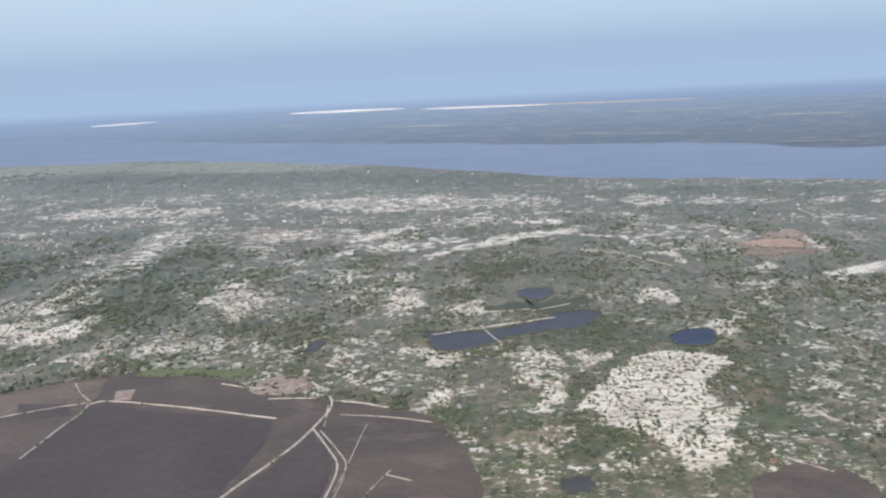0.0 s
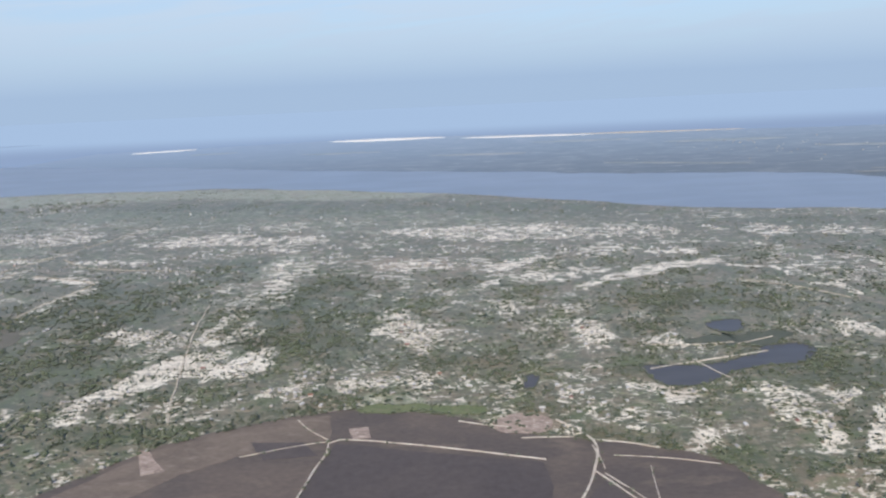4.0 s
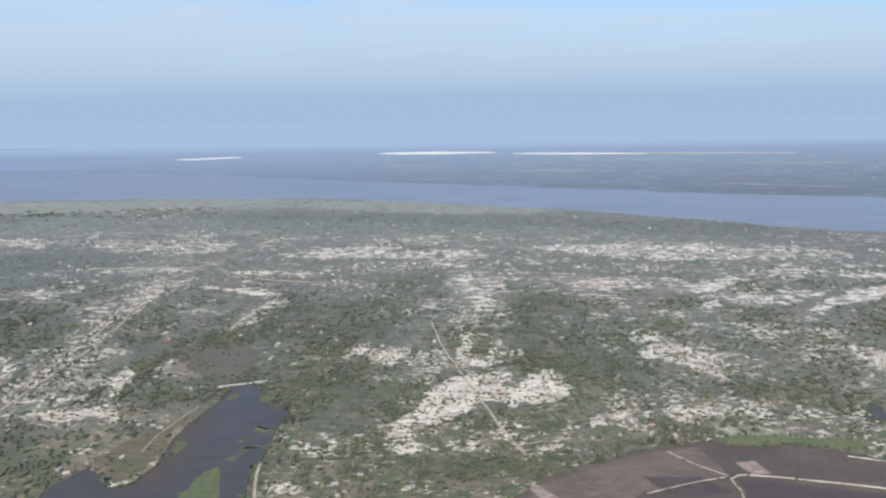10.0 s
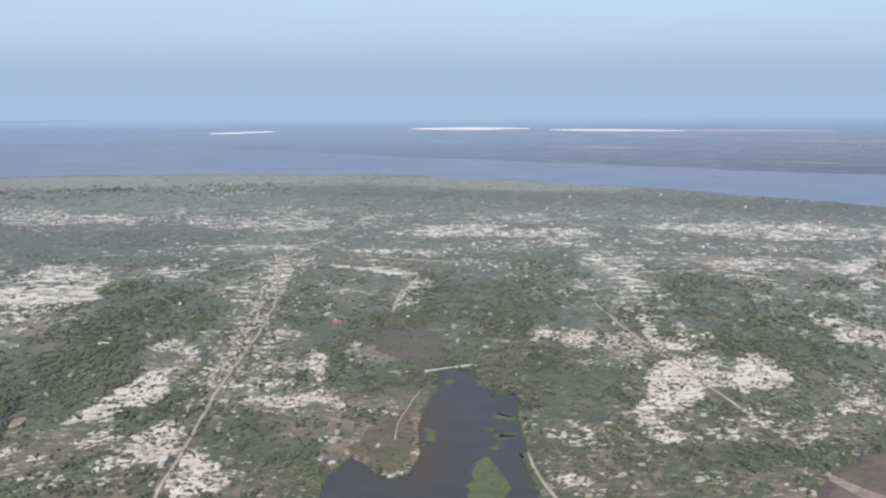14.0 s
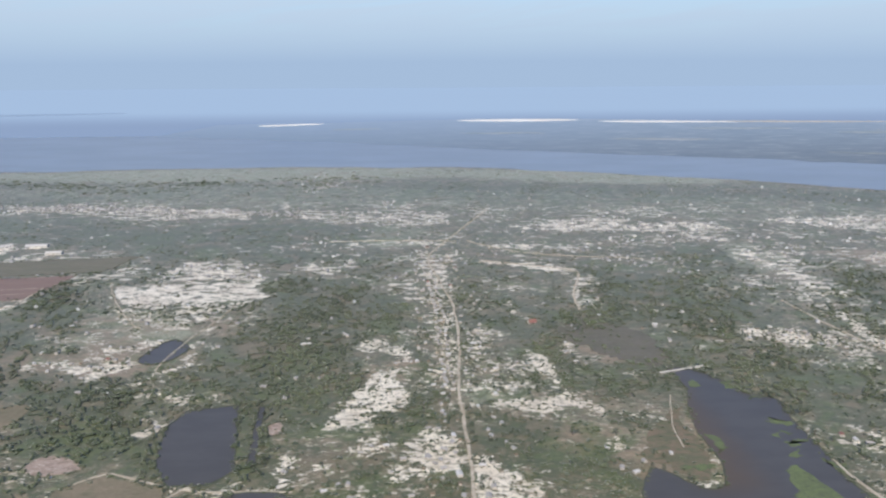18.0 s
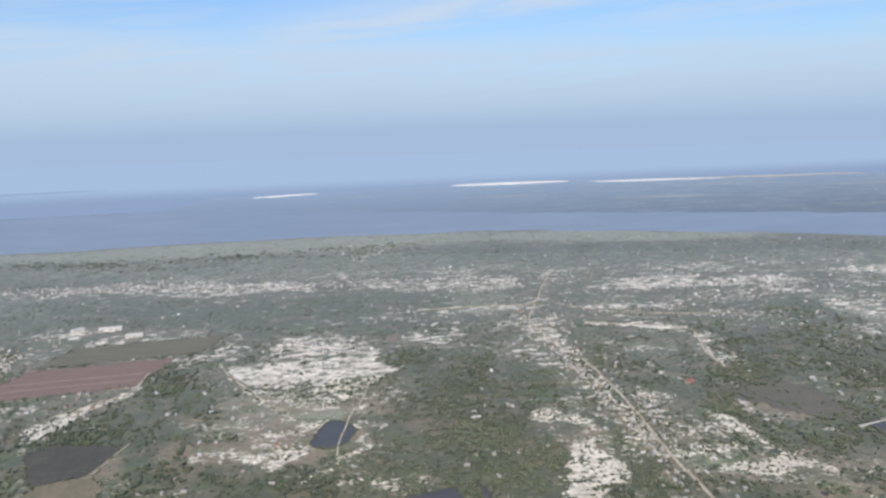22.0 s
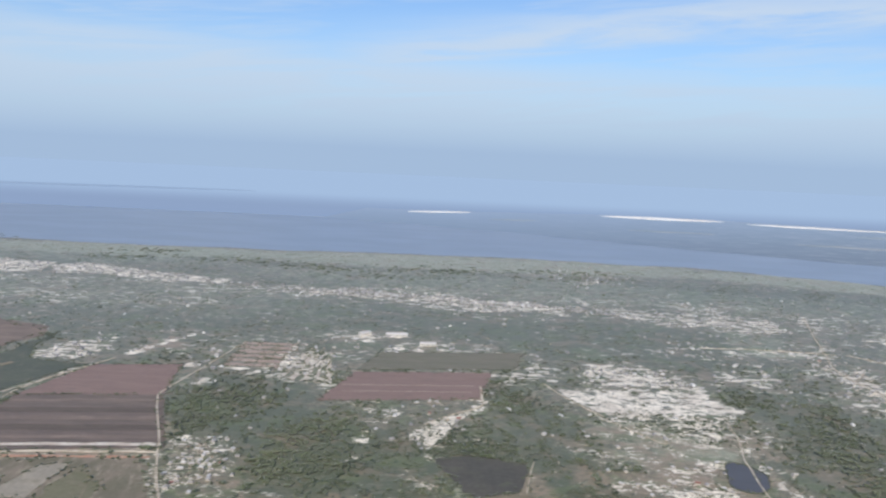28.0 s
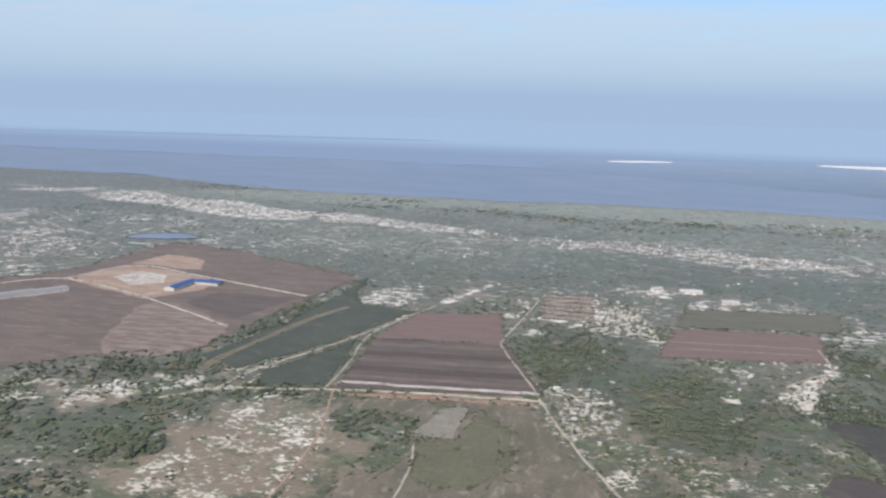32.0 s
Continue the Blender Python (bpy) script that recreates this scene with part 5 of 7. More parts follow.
# ---- sea, lagoon and the far spit ----
near_shore = [(-6500, 1750), (-2450, 1590), (-2197, 1600), (-1900, 1515), (-1650, 1462), (-1300, 1480), (-1000, 1497), (-800, 1488), (-540, 1455), (-396, 1401),
              (-205, 1307), (-105, 1268), (51, 1165), (151, 1090), (264, 1043), (438, 986), (545, 951), (900, 860), (2000, 700), (6500, 500)]
shore = ragged(curve(near_shore, 25), 14, 0.012)
sheet("water", shore + [Vector((6500, 2100, 0)), Vector((-6500, 2100, 0))], 0.5, lagoon_mat, "calm blue-grey lagoon", "water", 0.6)
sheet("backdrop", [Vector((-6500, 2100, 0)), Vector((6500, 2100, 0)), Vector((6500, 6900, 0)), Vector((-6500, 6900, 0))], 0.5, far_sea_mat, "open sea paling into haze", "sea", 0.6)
far_near = [(-1330, 2085), (-1050, 1985), (-700, 1840), (-345, 1665), (-36, 1540), (215, 1445), (504, 1349), (695, 1225), (1500, 1000), (6000, 500)]
far_back = [(6000, 2500), (2200, 2200), (1276, 2230), (855, 2290), (500, 2400), (228, 2440), (-145, 2545), (-505, 2560), (-900, 2470), (-1250, 2440)]
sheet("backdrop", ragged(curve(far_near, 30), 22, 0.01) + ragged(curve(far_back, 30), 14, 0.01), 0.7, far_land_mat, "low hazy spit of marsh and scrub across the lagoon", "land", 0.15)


def bar(x, y, rx, ry, deg, z, mat, label):
    line = [Vector((x, y, 0)) + Matrix.Rotation(radians(deg), 3, "Z") @ Vector((rx * math.cos(t), ry * math.sin(t), 0)) for t in np.linspace(0, 2 * math.pi, 64, endpoint=False)]
    return sheet("beach", ragged(line, 10, 0.015), z, mat, label, "beach", 0.6)


bar(-322, 2488, 185, 42, -3, 1.8, beach_mat, "long white sand beach on the spit")
bar(118, 2388, 205, 30, -10, 1.8, beach_mat, "long white sand beach on the spit")
bar(520, 2345, 260, 20, -8, 1.8, dyke_mat, "thin white sand beach on the spit")
bar(-1020, 2392, 100, 22, 20, 1.8, beach_mat, "small white sandbar at the end of the spit")
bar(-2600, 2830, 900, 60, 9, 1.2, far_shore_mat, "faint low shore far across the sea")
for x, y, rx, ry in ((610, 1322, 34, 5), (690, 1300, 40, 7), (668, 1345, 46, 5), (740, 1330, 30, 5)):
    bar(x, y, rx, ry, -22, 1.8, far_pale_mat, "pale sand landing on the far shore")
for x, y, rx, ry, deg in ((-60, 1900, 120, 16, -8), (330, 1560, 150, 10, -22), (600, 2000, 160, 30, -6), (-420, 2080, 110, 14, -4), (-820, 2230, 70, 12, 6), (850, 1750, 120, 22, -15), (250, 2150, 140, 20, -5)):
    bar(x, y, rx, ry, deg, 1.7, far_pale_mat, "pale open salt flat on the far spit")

# ---- salt pans ----
pan_line = ragged(curve([(-440, 205), (-400, 300), (-362, 350), (-334, 384), (-311, 405), (-281, 421), (-250, 434), (-209, 441), (-171, 433), (-144, 425), (-117, 404), (-83, 394),
                         (-38, 379), (-12, 363), (-2, 339), (4, 318), (10, 250), (-10, 190), (-90, 140), (-240, 120), (-380, 140)], 6, True) , 3.0)
sheet("salt_pan", pan_line, 0.15, mud_mat, "wide purple-brown drained salt pan mudflat", "mudflat")
sheet("salt_pan", ragged(straight([(-214, 399), (-103, 369), (-101, 345), (-113, 300), (-125, 190), (-260, 185), (-224, 350)]), 1.0), 0.3, mud_dark_mat, "dark flooded salt pan behind a sand dyke", "mudflat", 0.1, keep=False)
sheet("salt_pan", ragged(straight([(-72, 352), (-62, 326), (-64, 298), (-74, 200), (-114, 190), (-103, 300), (-86, 335)]), 1.0), 0.3, mud_dark_mat, "dark narrow salt pan between two dykes", "mudflat", 0.1, keep=False)
sheet("salt_pan", ragged(straight([(-70, 388), (-42, 376), (-50, 352), (-56, 318), (-72, 355)]), 1.0), 0.3, mud_mat, "small brown salt pan beside the dyke road", "mudflat", 0.1, keep=False)
sheet("salt_pan", ragged(straight([(128, 296), (160, 308), (176, 296), (190, 230), (110, 230)]), 2.0), 0.15, mud_mat, "small brown mudflat among scrub", "mudflat")
sheet("salt_pan", ragged(straight([(-262, 405), (-232, 402), (-222, 386), (-250, 384)]), 1.5), 0.3, mud_dark_mat, "dark wet corner of the salt pan", "mudflat", 0.1, keep=False)
sheet("salt_pan", ragged(straight([(-315, 398), (-281, 417), (-250, 430), (-221, 436), (-217, 404), (-264, 390), (-290, 373), (-315, 345), (-352, 352)], 4), 1.5), 0.27, mud_light_mat, "drying brown mud along the pan's edge", "mudflat", 0.1, keep=False)
sheet("bare_plot", ragged(straight([(-325, 403), (-316, 398), (-300, 376), (-311, 372)]), 0.8), 0.3, heap_mat, "pale bare earth strip beside the pan", "plot", 0.1, keep=False)
sheet("bare_plot", ragged(straight([(-209, 416), (-198, 418), (-194, 404), (-204, 402)]), 1.5), 0.3, heap_mat, "pale tan drying plot by the pan", "plot", 0.1, keep=False)
sheet("bare_plot", ragged(curve([(-125, 418), (-108, 428), (-92, 420), (-96, 402), (-120, 404)], 3, True), 1.5), 0.32, heap_mat, "tan heap-covered drying plot by the pan", "plot", 0.1, keep=False)
sheet("grass_strip", ragged(curve([(-200, 446), (-160, 444), (-130, 436), (-134, 428), (-165, 434), (-200, 436)], 4, True), 4.0), 0.32, green_mat, "lush green grass strip at the pan's edge", "grass", 0.1)
for pts, w in (([(-217, 388), (-212, 403), (-160, 391), (-101, 372)], 1.5), ([(-226, 340), (-221, 371), (-217, 388)], 1.5), ([(-217, 402), (-240, 396), (-264, 388)], 0.7),
               ([(-78, 358), (-65, 333), (-60, 320), (-62, 296), (-74, 240)], 1.7), ([(-74, 356), (-61, 333), (-56, 320), (-58, 296), (-70, 240)], 0.9),
               ([(-124, 270), (-108, 302), (-91, 331), (-79, 358), (-73, 390), (-89, 417)], 2.0), ([(-72, 391), (-55, 386), (-40, 379)], 1.4), ([(-74, 385), (-73, 372), (-73, 360)], 1.2),
               ([(-111, 396), (-96, 396), (-83, 395)], 1.0), ([(-50, 361), (-54, 330), (-59, 298)], 0.7), ([(-66, 373), (-40, 368), (-15, 360)], 0.5), ([(-36, 311), (-24, 305)], 0.6), ([(-46, 292), (-34, 315)], 0.6), ([(155, 307), (167, 298)], 0.9), ([(-145, 420), (-130, 414), (-117, 410)], 1.2), ([(-240, 430), (-232, 418), (-217, 402)], 1.3)):
    ribbon("dyke", pts, w * 0.52, dyke_mat, "narrow pale sand dyke across the salt pan", "dyke", 0.6, 4.0, 0.6)


# ---- ponds and the lake ----
def pond(pts, mat, label, wobble=1.2, sharp=False, bank=0.8):
    line = ragged(straight(pts, 3) if sharp else curve(pts, 3, True), wobble)
    ob = sheet("pond", line, 0.35, mat, label, "pond", 0.2)
    mid = sum(line, Vector()) / len(line)
    out = [v + (v - mid).normalized() * bank * (0.7 + 0.6 * noise.noise((v.x * 0.1, v.y * 0.1, 2))) for v in line]
    n = len(line)
    vs = [(v.x, v.y, 0.37) for v in line] + [((v.x + o.x) / 2, (v.y + o.y) / 2, 0.75) for v, o in zip(line, out)] + [(o.x, o.y, 0.02) for o in out]
    fs = [(i + k * n, (i + 1) % n + k * n, (i + 1) % n + (k + 1) * n, i + (k + 1) * n) for i in range(n) for k in (0, 1)]
    put("bank", mesh_from("bank", vs, fs, dark_scrub_mat, True), ob, "low grassy bank")
    return ob


pond([(140, 463), (151, 472), (169, 474), (172, 464), (164, 448), (145, 447)], blue_pond_mat, "small deep-blue pond beside white sand")
pond([(-19, 489), (9, 488), (37, 493), (62, 503), (74, 515), (98, 520), (104, 505), (87, 487), (59, 481), (35, 474), (19, 462), (-3, 455), (-16, 460)], pond_mat, "long slate-blue fish pond split by dykes", 2.5)
sheet("wet_meadow", ragged(curve([(27, 531), (40, 545), (86, 549), (106, 544), (90, 527), (60, 519)], 3, True), 9.0, 0.08), 0.2, dark_scrub_mat, "dark wet meadow beside the fish pond", "meadow")
for pts in ([(-3, 530), (26, 526), (56, 528)], [(57, 524), (73, 530), (87, 536)]):
    ribbon("dyke", pts, 0.7, dyke_mat, "thin pale dyke between fish ponds", "dyke", 0.6, 4, 0.3)
pond([(52, 571), (78, 576), (72, 552), (54, 551)], pond_mat, "small slate-blue pond among scrub")
pond([(46, 302), (58, 302), (57, 290), (45, 290)], pond_mat, "small dark pond near the huts")
pond([(-97, 483), (-90, 482), (-96, 463), (-103, 464)], pond_mat, "tiny dark pond among scrub", 0.6)
lake = pond([(-506, 545), (-492, 541), (-480, 528), (-472, 506), (-458, 497), (-463, 468), (-462, 440), (-466, 415), (-463, 385), (-470, 330), (-560, 330), (-566, 400), (-556, 425),
             (-546, 422), (-536, 408), (-526, 410), (-521, 420), (-518, 440), (-519, 462), (-514, 490), (-506, 515)], lake_mat, "dark winding lake with floating green weed", 2.0, bank=1.2)
for x, y, rx, ry in ((-487, 396, 8.5, 28), (-470, 470, 8, 3.0), (-474, 458, 7, 2.2), (-478, 520, 3, 7), (-466, 500, 8, 2), (-464, 425, 2.5, 8), (-500, 520, 2, 6), (-514, 450, 2.5, 9), (-530, 426, 9, 2.5), (-471, 448, 7, 2.0), (-478, 437, 4, 2)):
    line = [Vector((x + rx * math.cos(t), y + ry * math.sin(t), 0)) for t in np.linspace(0, 2 * math.pi, 40, endpoint=False)]
    sheet("water_weed", ragged(line, 5.0, 0.16), 0.42, algae_mat, "floating green weed", "", 0.05, lake, False)
sheet("mudflat", ragged(curve([(-566, 606), (-557, 628), (-527, 634), (-503, 612), (-499, 573), (-510, 550), (-531, 560), (-548, 582)], 3, True), 6.0, 0.20), 0.2, bed_mat, "grey-brown drained mud at the lake's head", "mudflat", keep=False)
sheet("shore_meadow", ragged(curve([(-518, 492), (-523, 470), (-522, 440), (-526, 424), (-535, 414), (-546, 430), (-556, 436), (-550, 452), (-540, 466), (-526, 482)], 3, True), 4.0, 0.16), 0.2, brown_meadow_mat, "brown dry meadow on the lake's spit", "meadow", keep=False)
pond([(-806, 480), (-801, 501), (-772, 508), (-766, 471), (-759, 436), (-768, 424), (-788, 424), (-800, 444)], pond_mat, "square dark fish pond with straight banks", 0.9, True, 1.2)
pond([(-760, 505), (-757, 505), (-750, 440), (-754, 440)], pond_mat, "narrow dark ditch beside the fish pond", 0.5, True, 0.8)
pond([(-854, 578), (-847, 609), (-838, 615), (-827, 600), (-830, 583), (-843, 572)], pond_mat, "slate-blue pond below the dune track")
pond([(-761, 412), (-731, 412), (-725, 385), (-765, 380)], pond_mat, "small dark pond among scrub")
pond([(-1747, 985), (-1744, 1010), (-1700, 1030), (-1660, 1010), (-1700, 990)], lagoon_mat, "shallow blue reservoir beyond the works")
ribbon("footbridge", [(-514, 539), (-498, 543), (-482, 548)], 1.1, concrete_mat, "pale narrow causeway across the lake head", "causeway", 0.9, 3, 0)
ribbon("dyke", [(-16, 485), (27, 497), (52, 503), (72, 508)], 0.9, dyke_mat, "thin pale dyke between fish ponds", "dyke", 0.7, 4, 0.3)
ribbon("dyke", [(17, 499), (26, 473), (30, 466)], 0.8, dyke_mat, "thin pale dyke between fish ponds", "dyke", 0.7, 4, 0.3)

# ---- fields ----
sheet("field", ragged(straight([(-840, 424), (-820, 434), (-806, 430), (-788, 421), (-788, 395), (-835, 390)], 3), 1.5), 0.2, tan_mat, "brown dry meadow below the fish pond", "field")
sheet("clearing", ragged(curve([(-862, 442), (-862, 452), (-855, 456), (-844, 451), (-837, 443), (-842, 438), (-852, 436)], 3, True), 2.5, 0.1), 0.25, heap_mat, "bare tan sandy clearing among scrub", "clearing")
sheet("clearing", ragged(curve([(-750, 482), (-744, 485), (-742, 475), (-748, 471)], 3, True), 1.5, 0.1), 0.25, heap_mat, "small bare pinkish clearing by the fish pond", "clearing")
ribbon("path", [(-833, 428), (-821, 437), (-805, 431), (-780, 421), (-761, 418), (-728, 416)], 1.0, road_mat, "pale footpath below the fish pond", "path", 0.3, 4, 0.8)
ribbon("path", [(-795, 385), (-788, 409), (-780, 421)], 0.9, road_mat, "pale footpath over the dry meadow", "path", 0.3, 4, 0.8)
red_field = sheet("field", ragged(straight([(-1101, 777), (-983, 790), (-997, 719), (-1123, 702)]), 1.5), 0.2, red_mat, "flat red ploughed field", "field")
for k in range(2):
    sheet("field_strip", ragged(straight([(-1108 + 2 * k, 742 - 16 * k), (-1000 - 3 * k, 752 - 16 * k), (-1000 - 3 * k, 750.6 - 16 * k), (-1108 + 2 * k, 740.6 - 16 * k)], 4), 1.0), 0.32, heap_mat, "pale furrow", "", 0.05, red_field, False)
sheet("field", ragged(straight([(-1084, 842), (-945, 858), (-962, 803), (-1100, 782)]), 3), 0.18, fallow_mat, "dark fallow field of low scrub", "field")
sheet("field", ragged(straight([(-1319, 768), (-1248, 779), (-1236, 700), (-1340, 690)]), 1.5), 0.2, red_mat, "reddish-brown ploughed field", "field")
striped = sheet("field", ragged(straight([(-1340, 690), (-1236, 700), (-1201, 606), (-1337, 586)]), 1.5), 0.2, strip_mat, "dark ploughed field in long strips", "field")
for k, (y0, h, m) in enumerate(((686, 5, brown_mat), (668, 9, furrow_mat), (652, 7, brown_mat), (636, 10, furrow_mat), (618, 5, brown_mat), (606, 4, dyke_mat))):
    e = -1236 + (700 - y0) * 0.37
    sheet("field_strip", ragged(straight([(-1338, y0 - 6), (e - 3, y0 + 5), (e - 3, y0 + 5 - h), (-1338, y0 - 6 - h)], 4), 1.6), 0.3, m, "", "", 0.05, striped, False)
sheet("field", ragged(straight([(-1240, 574), (-1218, 548), (-1212, 513), (-1232, 480), (-1264, 482), (-1268, 525), (-1246, 532)]), 5, 0.1), 0.2, olive_mat, "olive pasture with faint paths", "field")
sheet("field", ragged(straight([(-1263, 573), (-1245, 577), (-1250, 533), (-1273, 531)]), 2), 0.36, pale_fallow_mat, "pale grey-tan fallow strip", "field", 0.1)
sheet("field", ragged(straight([(-1322, 574), (-1210, 590), (-1190, 548), (-1164, 488), (-1145, 430), (-1250, 400), (-1300, 430), (-1298, 478), (-1274, 490), (-1270, 520), (-1276, 556), (-1316, 560)]), 4, 0.1), 0.16, pasture_mat, "dry brown pasture crossed by faint paths", "field")
for pts in ([(-1265, 516), (-1226, 524), (-1180, 512)], [(-1231, 572), (-1220, 524), (-1226, 470)], [(-1300, 560), (-1270, 520), (-1285, 470)], [(-1240, 500), (-1200, 490), (-1160, 470)]):
    ribbon("path", pts, 0.7, tan_mat, "faint worn path over dry pasture", "path", 0.3, 4, 1.0)
sheet("field", ragged(straight([(-1743, 769), (-1703, 826), (-1676, 978), (-1578, 955), (-1406, 867), (-1437, 745), (-1452, 667), (-1461, 623), (-1515, 612), (-1571, 568), (-1690, 560)], 5), 6), 0.13, brown_mat, "wide bare brown earth round the works", "field")
sheet("field", ragged(straight([(-1740, 757), (-1703, 787), (-1628, 760), (-1573, 738), (-1545, 728), (-1535, 640), (-1560, 600), (-1654, 600)]), 5), 0.2, brown_mat, "brown bare earth west of the works", "field", keep=False)
sheet("field", ragged(straight([(-1534, 788), (-1440, 780), (-1403, 850), (-1414, 885), (-1520, 925), (-1580, 900), (-1560, 850)]), 3), 0.2, brown_mat, "brown bare field beside the works", "field", keep=False)
sheet("field", ragged(straight([(-1520, 780), (-1440, 780), (-1468, 706), (-1530, 742)]), 3), 0.2, strip_mat, "dull grey-brown field below the works", "field", keep=False)
sheet("building_site", ragged(straight([(-1690, 789), (-1655, 852), (-1605, 846), (-1540, 818), (-1536, 786), (-1571, 742), (-1630, 764)]), 2.5), 0.32, graded_mat, "graded orange earth platform of a building site", "building site", 0.1, keep=False)
sheet("building_site", ragged(straight([(-1645, 806), (-1632, 834), (-1596, 824), (-1585, 796), (-1612, 782)]), 1.5), 0.44, dyke_mat, "pale levelled sand on the building site", "building site", 0.1, keep=False)
sheet("building_site", ragged(straight([(-1662, 862), (-1648, 915), (-1595, 900), (-1575, 855)]), 4), 0.2, graded_mat, "reddish cleared earth behind the site", "building site", keep=False)
sheet("building_site", ragged(curve([(-1560, 722), (-1517, 724), (-1462, 688), (-1464, 630), (-1492, 606), (-1530, 618)], 5, True), 5), 0.34, swirl_mat, "tan scraped earth with curving wheel tracks", "building site", 0.1, keep=False)
sheet("field", ragged(straight([(-1414, 604), (-1363, 683), (-1325, 768), (-1350, 772), (-1378, 780), (-1392, 815), (-1397, 868), (-1408, 790), (-1422, 704), (-1450, 620)]), 3), 0.2, dark_scrub_mat, "dark block of young plantation", "field")
sheet("field", ragged(straight([(-1394, 604), (-1351, 682), (-1345, 592), (-1390, 582)]), 2), 0.2, dark_scrub_mat, "dark wedge of young plantation", "field")
sheet("field", ragged(straight([(-1034, 600), (-1013, 611), (-973, 603), (-983, 562), (-1012, 552)], 4), 4), 0.2, peat_mat, "dark grey ploughed plot beside a pale lane", "field")
sheet("field", ragged(curve([(-1010, 549), (-984, 559), (-968, 540), (-976, 500), (-992, 492), (-1008, 520)], 5, True), 3), 0.2, tan_mat, "brown dry plot below the ploughed one", "field")
sheet("field", ragged(curve([(-939, 425), (-940, 459), (-926, 487), (-902, 517), (-891, 507), (-897, 480), (-900, 452), (-905, 425)], 4, True), 2.5), 0.2, tan_mat, "long tan dry meadow between hedges", "field")
sheet("field", ragged(curve([(-1040, 540), (-1060, 500), (-1030, 480), (-1012, 520)], 5, True), 3), 0.2, mud_mat, "brown muddy hollow", "field")

for pts, m in (([(272, 684), (308, 696), (336, 672), (318, 660), (285, 668)], graded_mat), ([(261, 655), (300, 660), (330, 648), (306, 634), (272, 640)], swirl_mat), ([(300, 714), (338, 724), (345, 700), (320, 698)], heap_mat)):
    sheet("building_site", ragged(curve(pts, 4, True), 9), 0.2, m, "orange cleared earth with pale scrapes", "building site")

# plots laid out in rows north of the red fields
def rows_of_plots(a, b, c, d, n, fill, mat, label):
    """Long narrow plots between the sides a-b and d-c."""
    a, b, c, d = (Vector((*q, 0)) for q in (a, b, c, d))
    holder = tagged(new("plot_rows"), label, "plots", "", "structure")
    for k in range(n):
        u, v = (k + 0.5 - fill / 2) / n, (k + 0.5 + fill / 2) / n
        s = 0.08 * noise.noise((k * 3.7, a.x, 0)), 1 + 0.10 * noise.noise((k * 2.9, a.y, 5))
        p, q = a.lerp(d, u), b.lerp(c, u)
        r2, s2 = b.lerp(c, v), a.lerp(d, v)
        quad = [p.lerp(q, max(s[0], 0)), p.lerp(q, min(s[1], 1)), s2.lerp(r2, min(s[1], 1)), s2.lerp(r2, max(s[0], 0))]
        line = ragged(straight([(w.x, w.y) for w in quad], 3), 2.2, 0.12)
        sheet("plot", line, 0.25 + 0.01 * (k % 2), mat, "", "", 0.2, holder, True)


rows_of_plots((-1216, 860), (-1166, 862), (-1168, 776), (-1216, 778), 6, 0.62, heap_mat, "pale tan garden plots in rows")
rows_of_plots((-1165, 753), (-1152, 850), (-1127, 830), (-1114, 740), 5, 0.42, dyke_mat, "white sandy plots in slanting rows")
for pts, w in (([(-1684, 786), (-1651, 855), (-1545, 826), (-1434, 790)], 1.8), ([(-1731, 755), (-1684, 786), (-1579, 749), (-1462, 687)], 2.0), ([(-1579, 749), (-1553, 789), (-1538, 821)], 1.3)):
    ribbon("road", pts, w, dyke_mat, "straight pale haul road of the works", "road", 0.6, wobble=0.8)

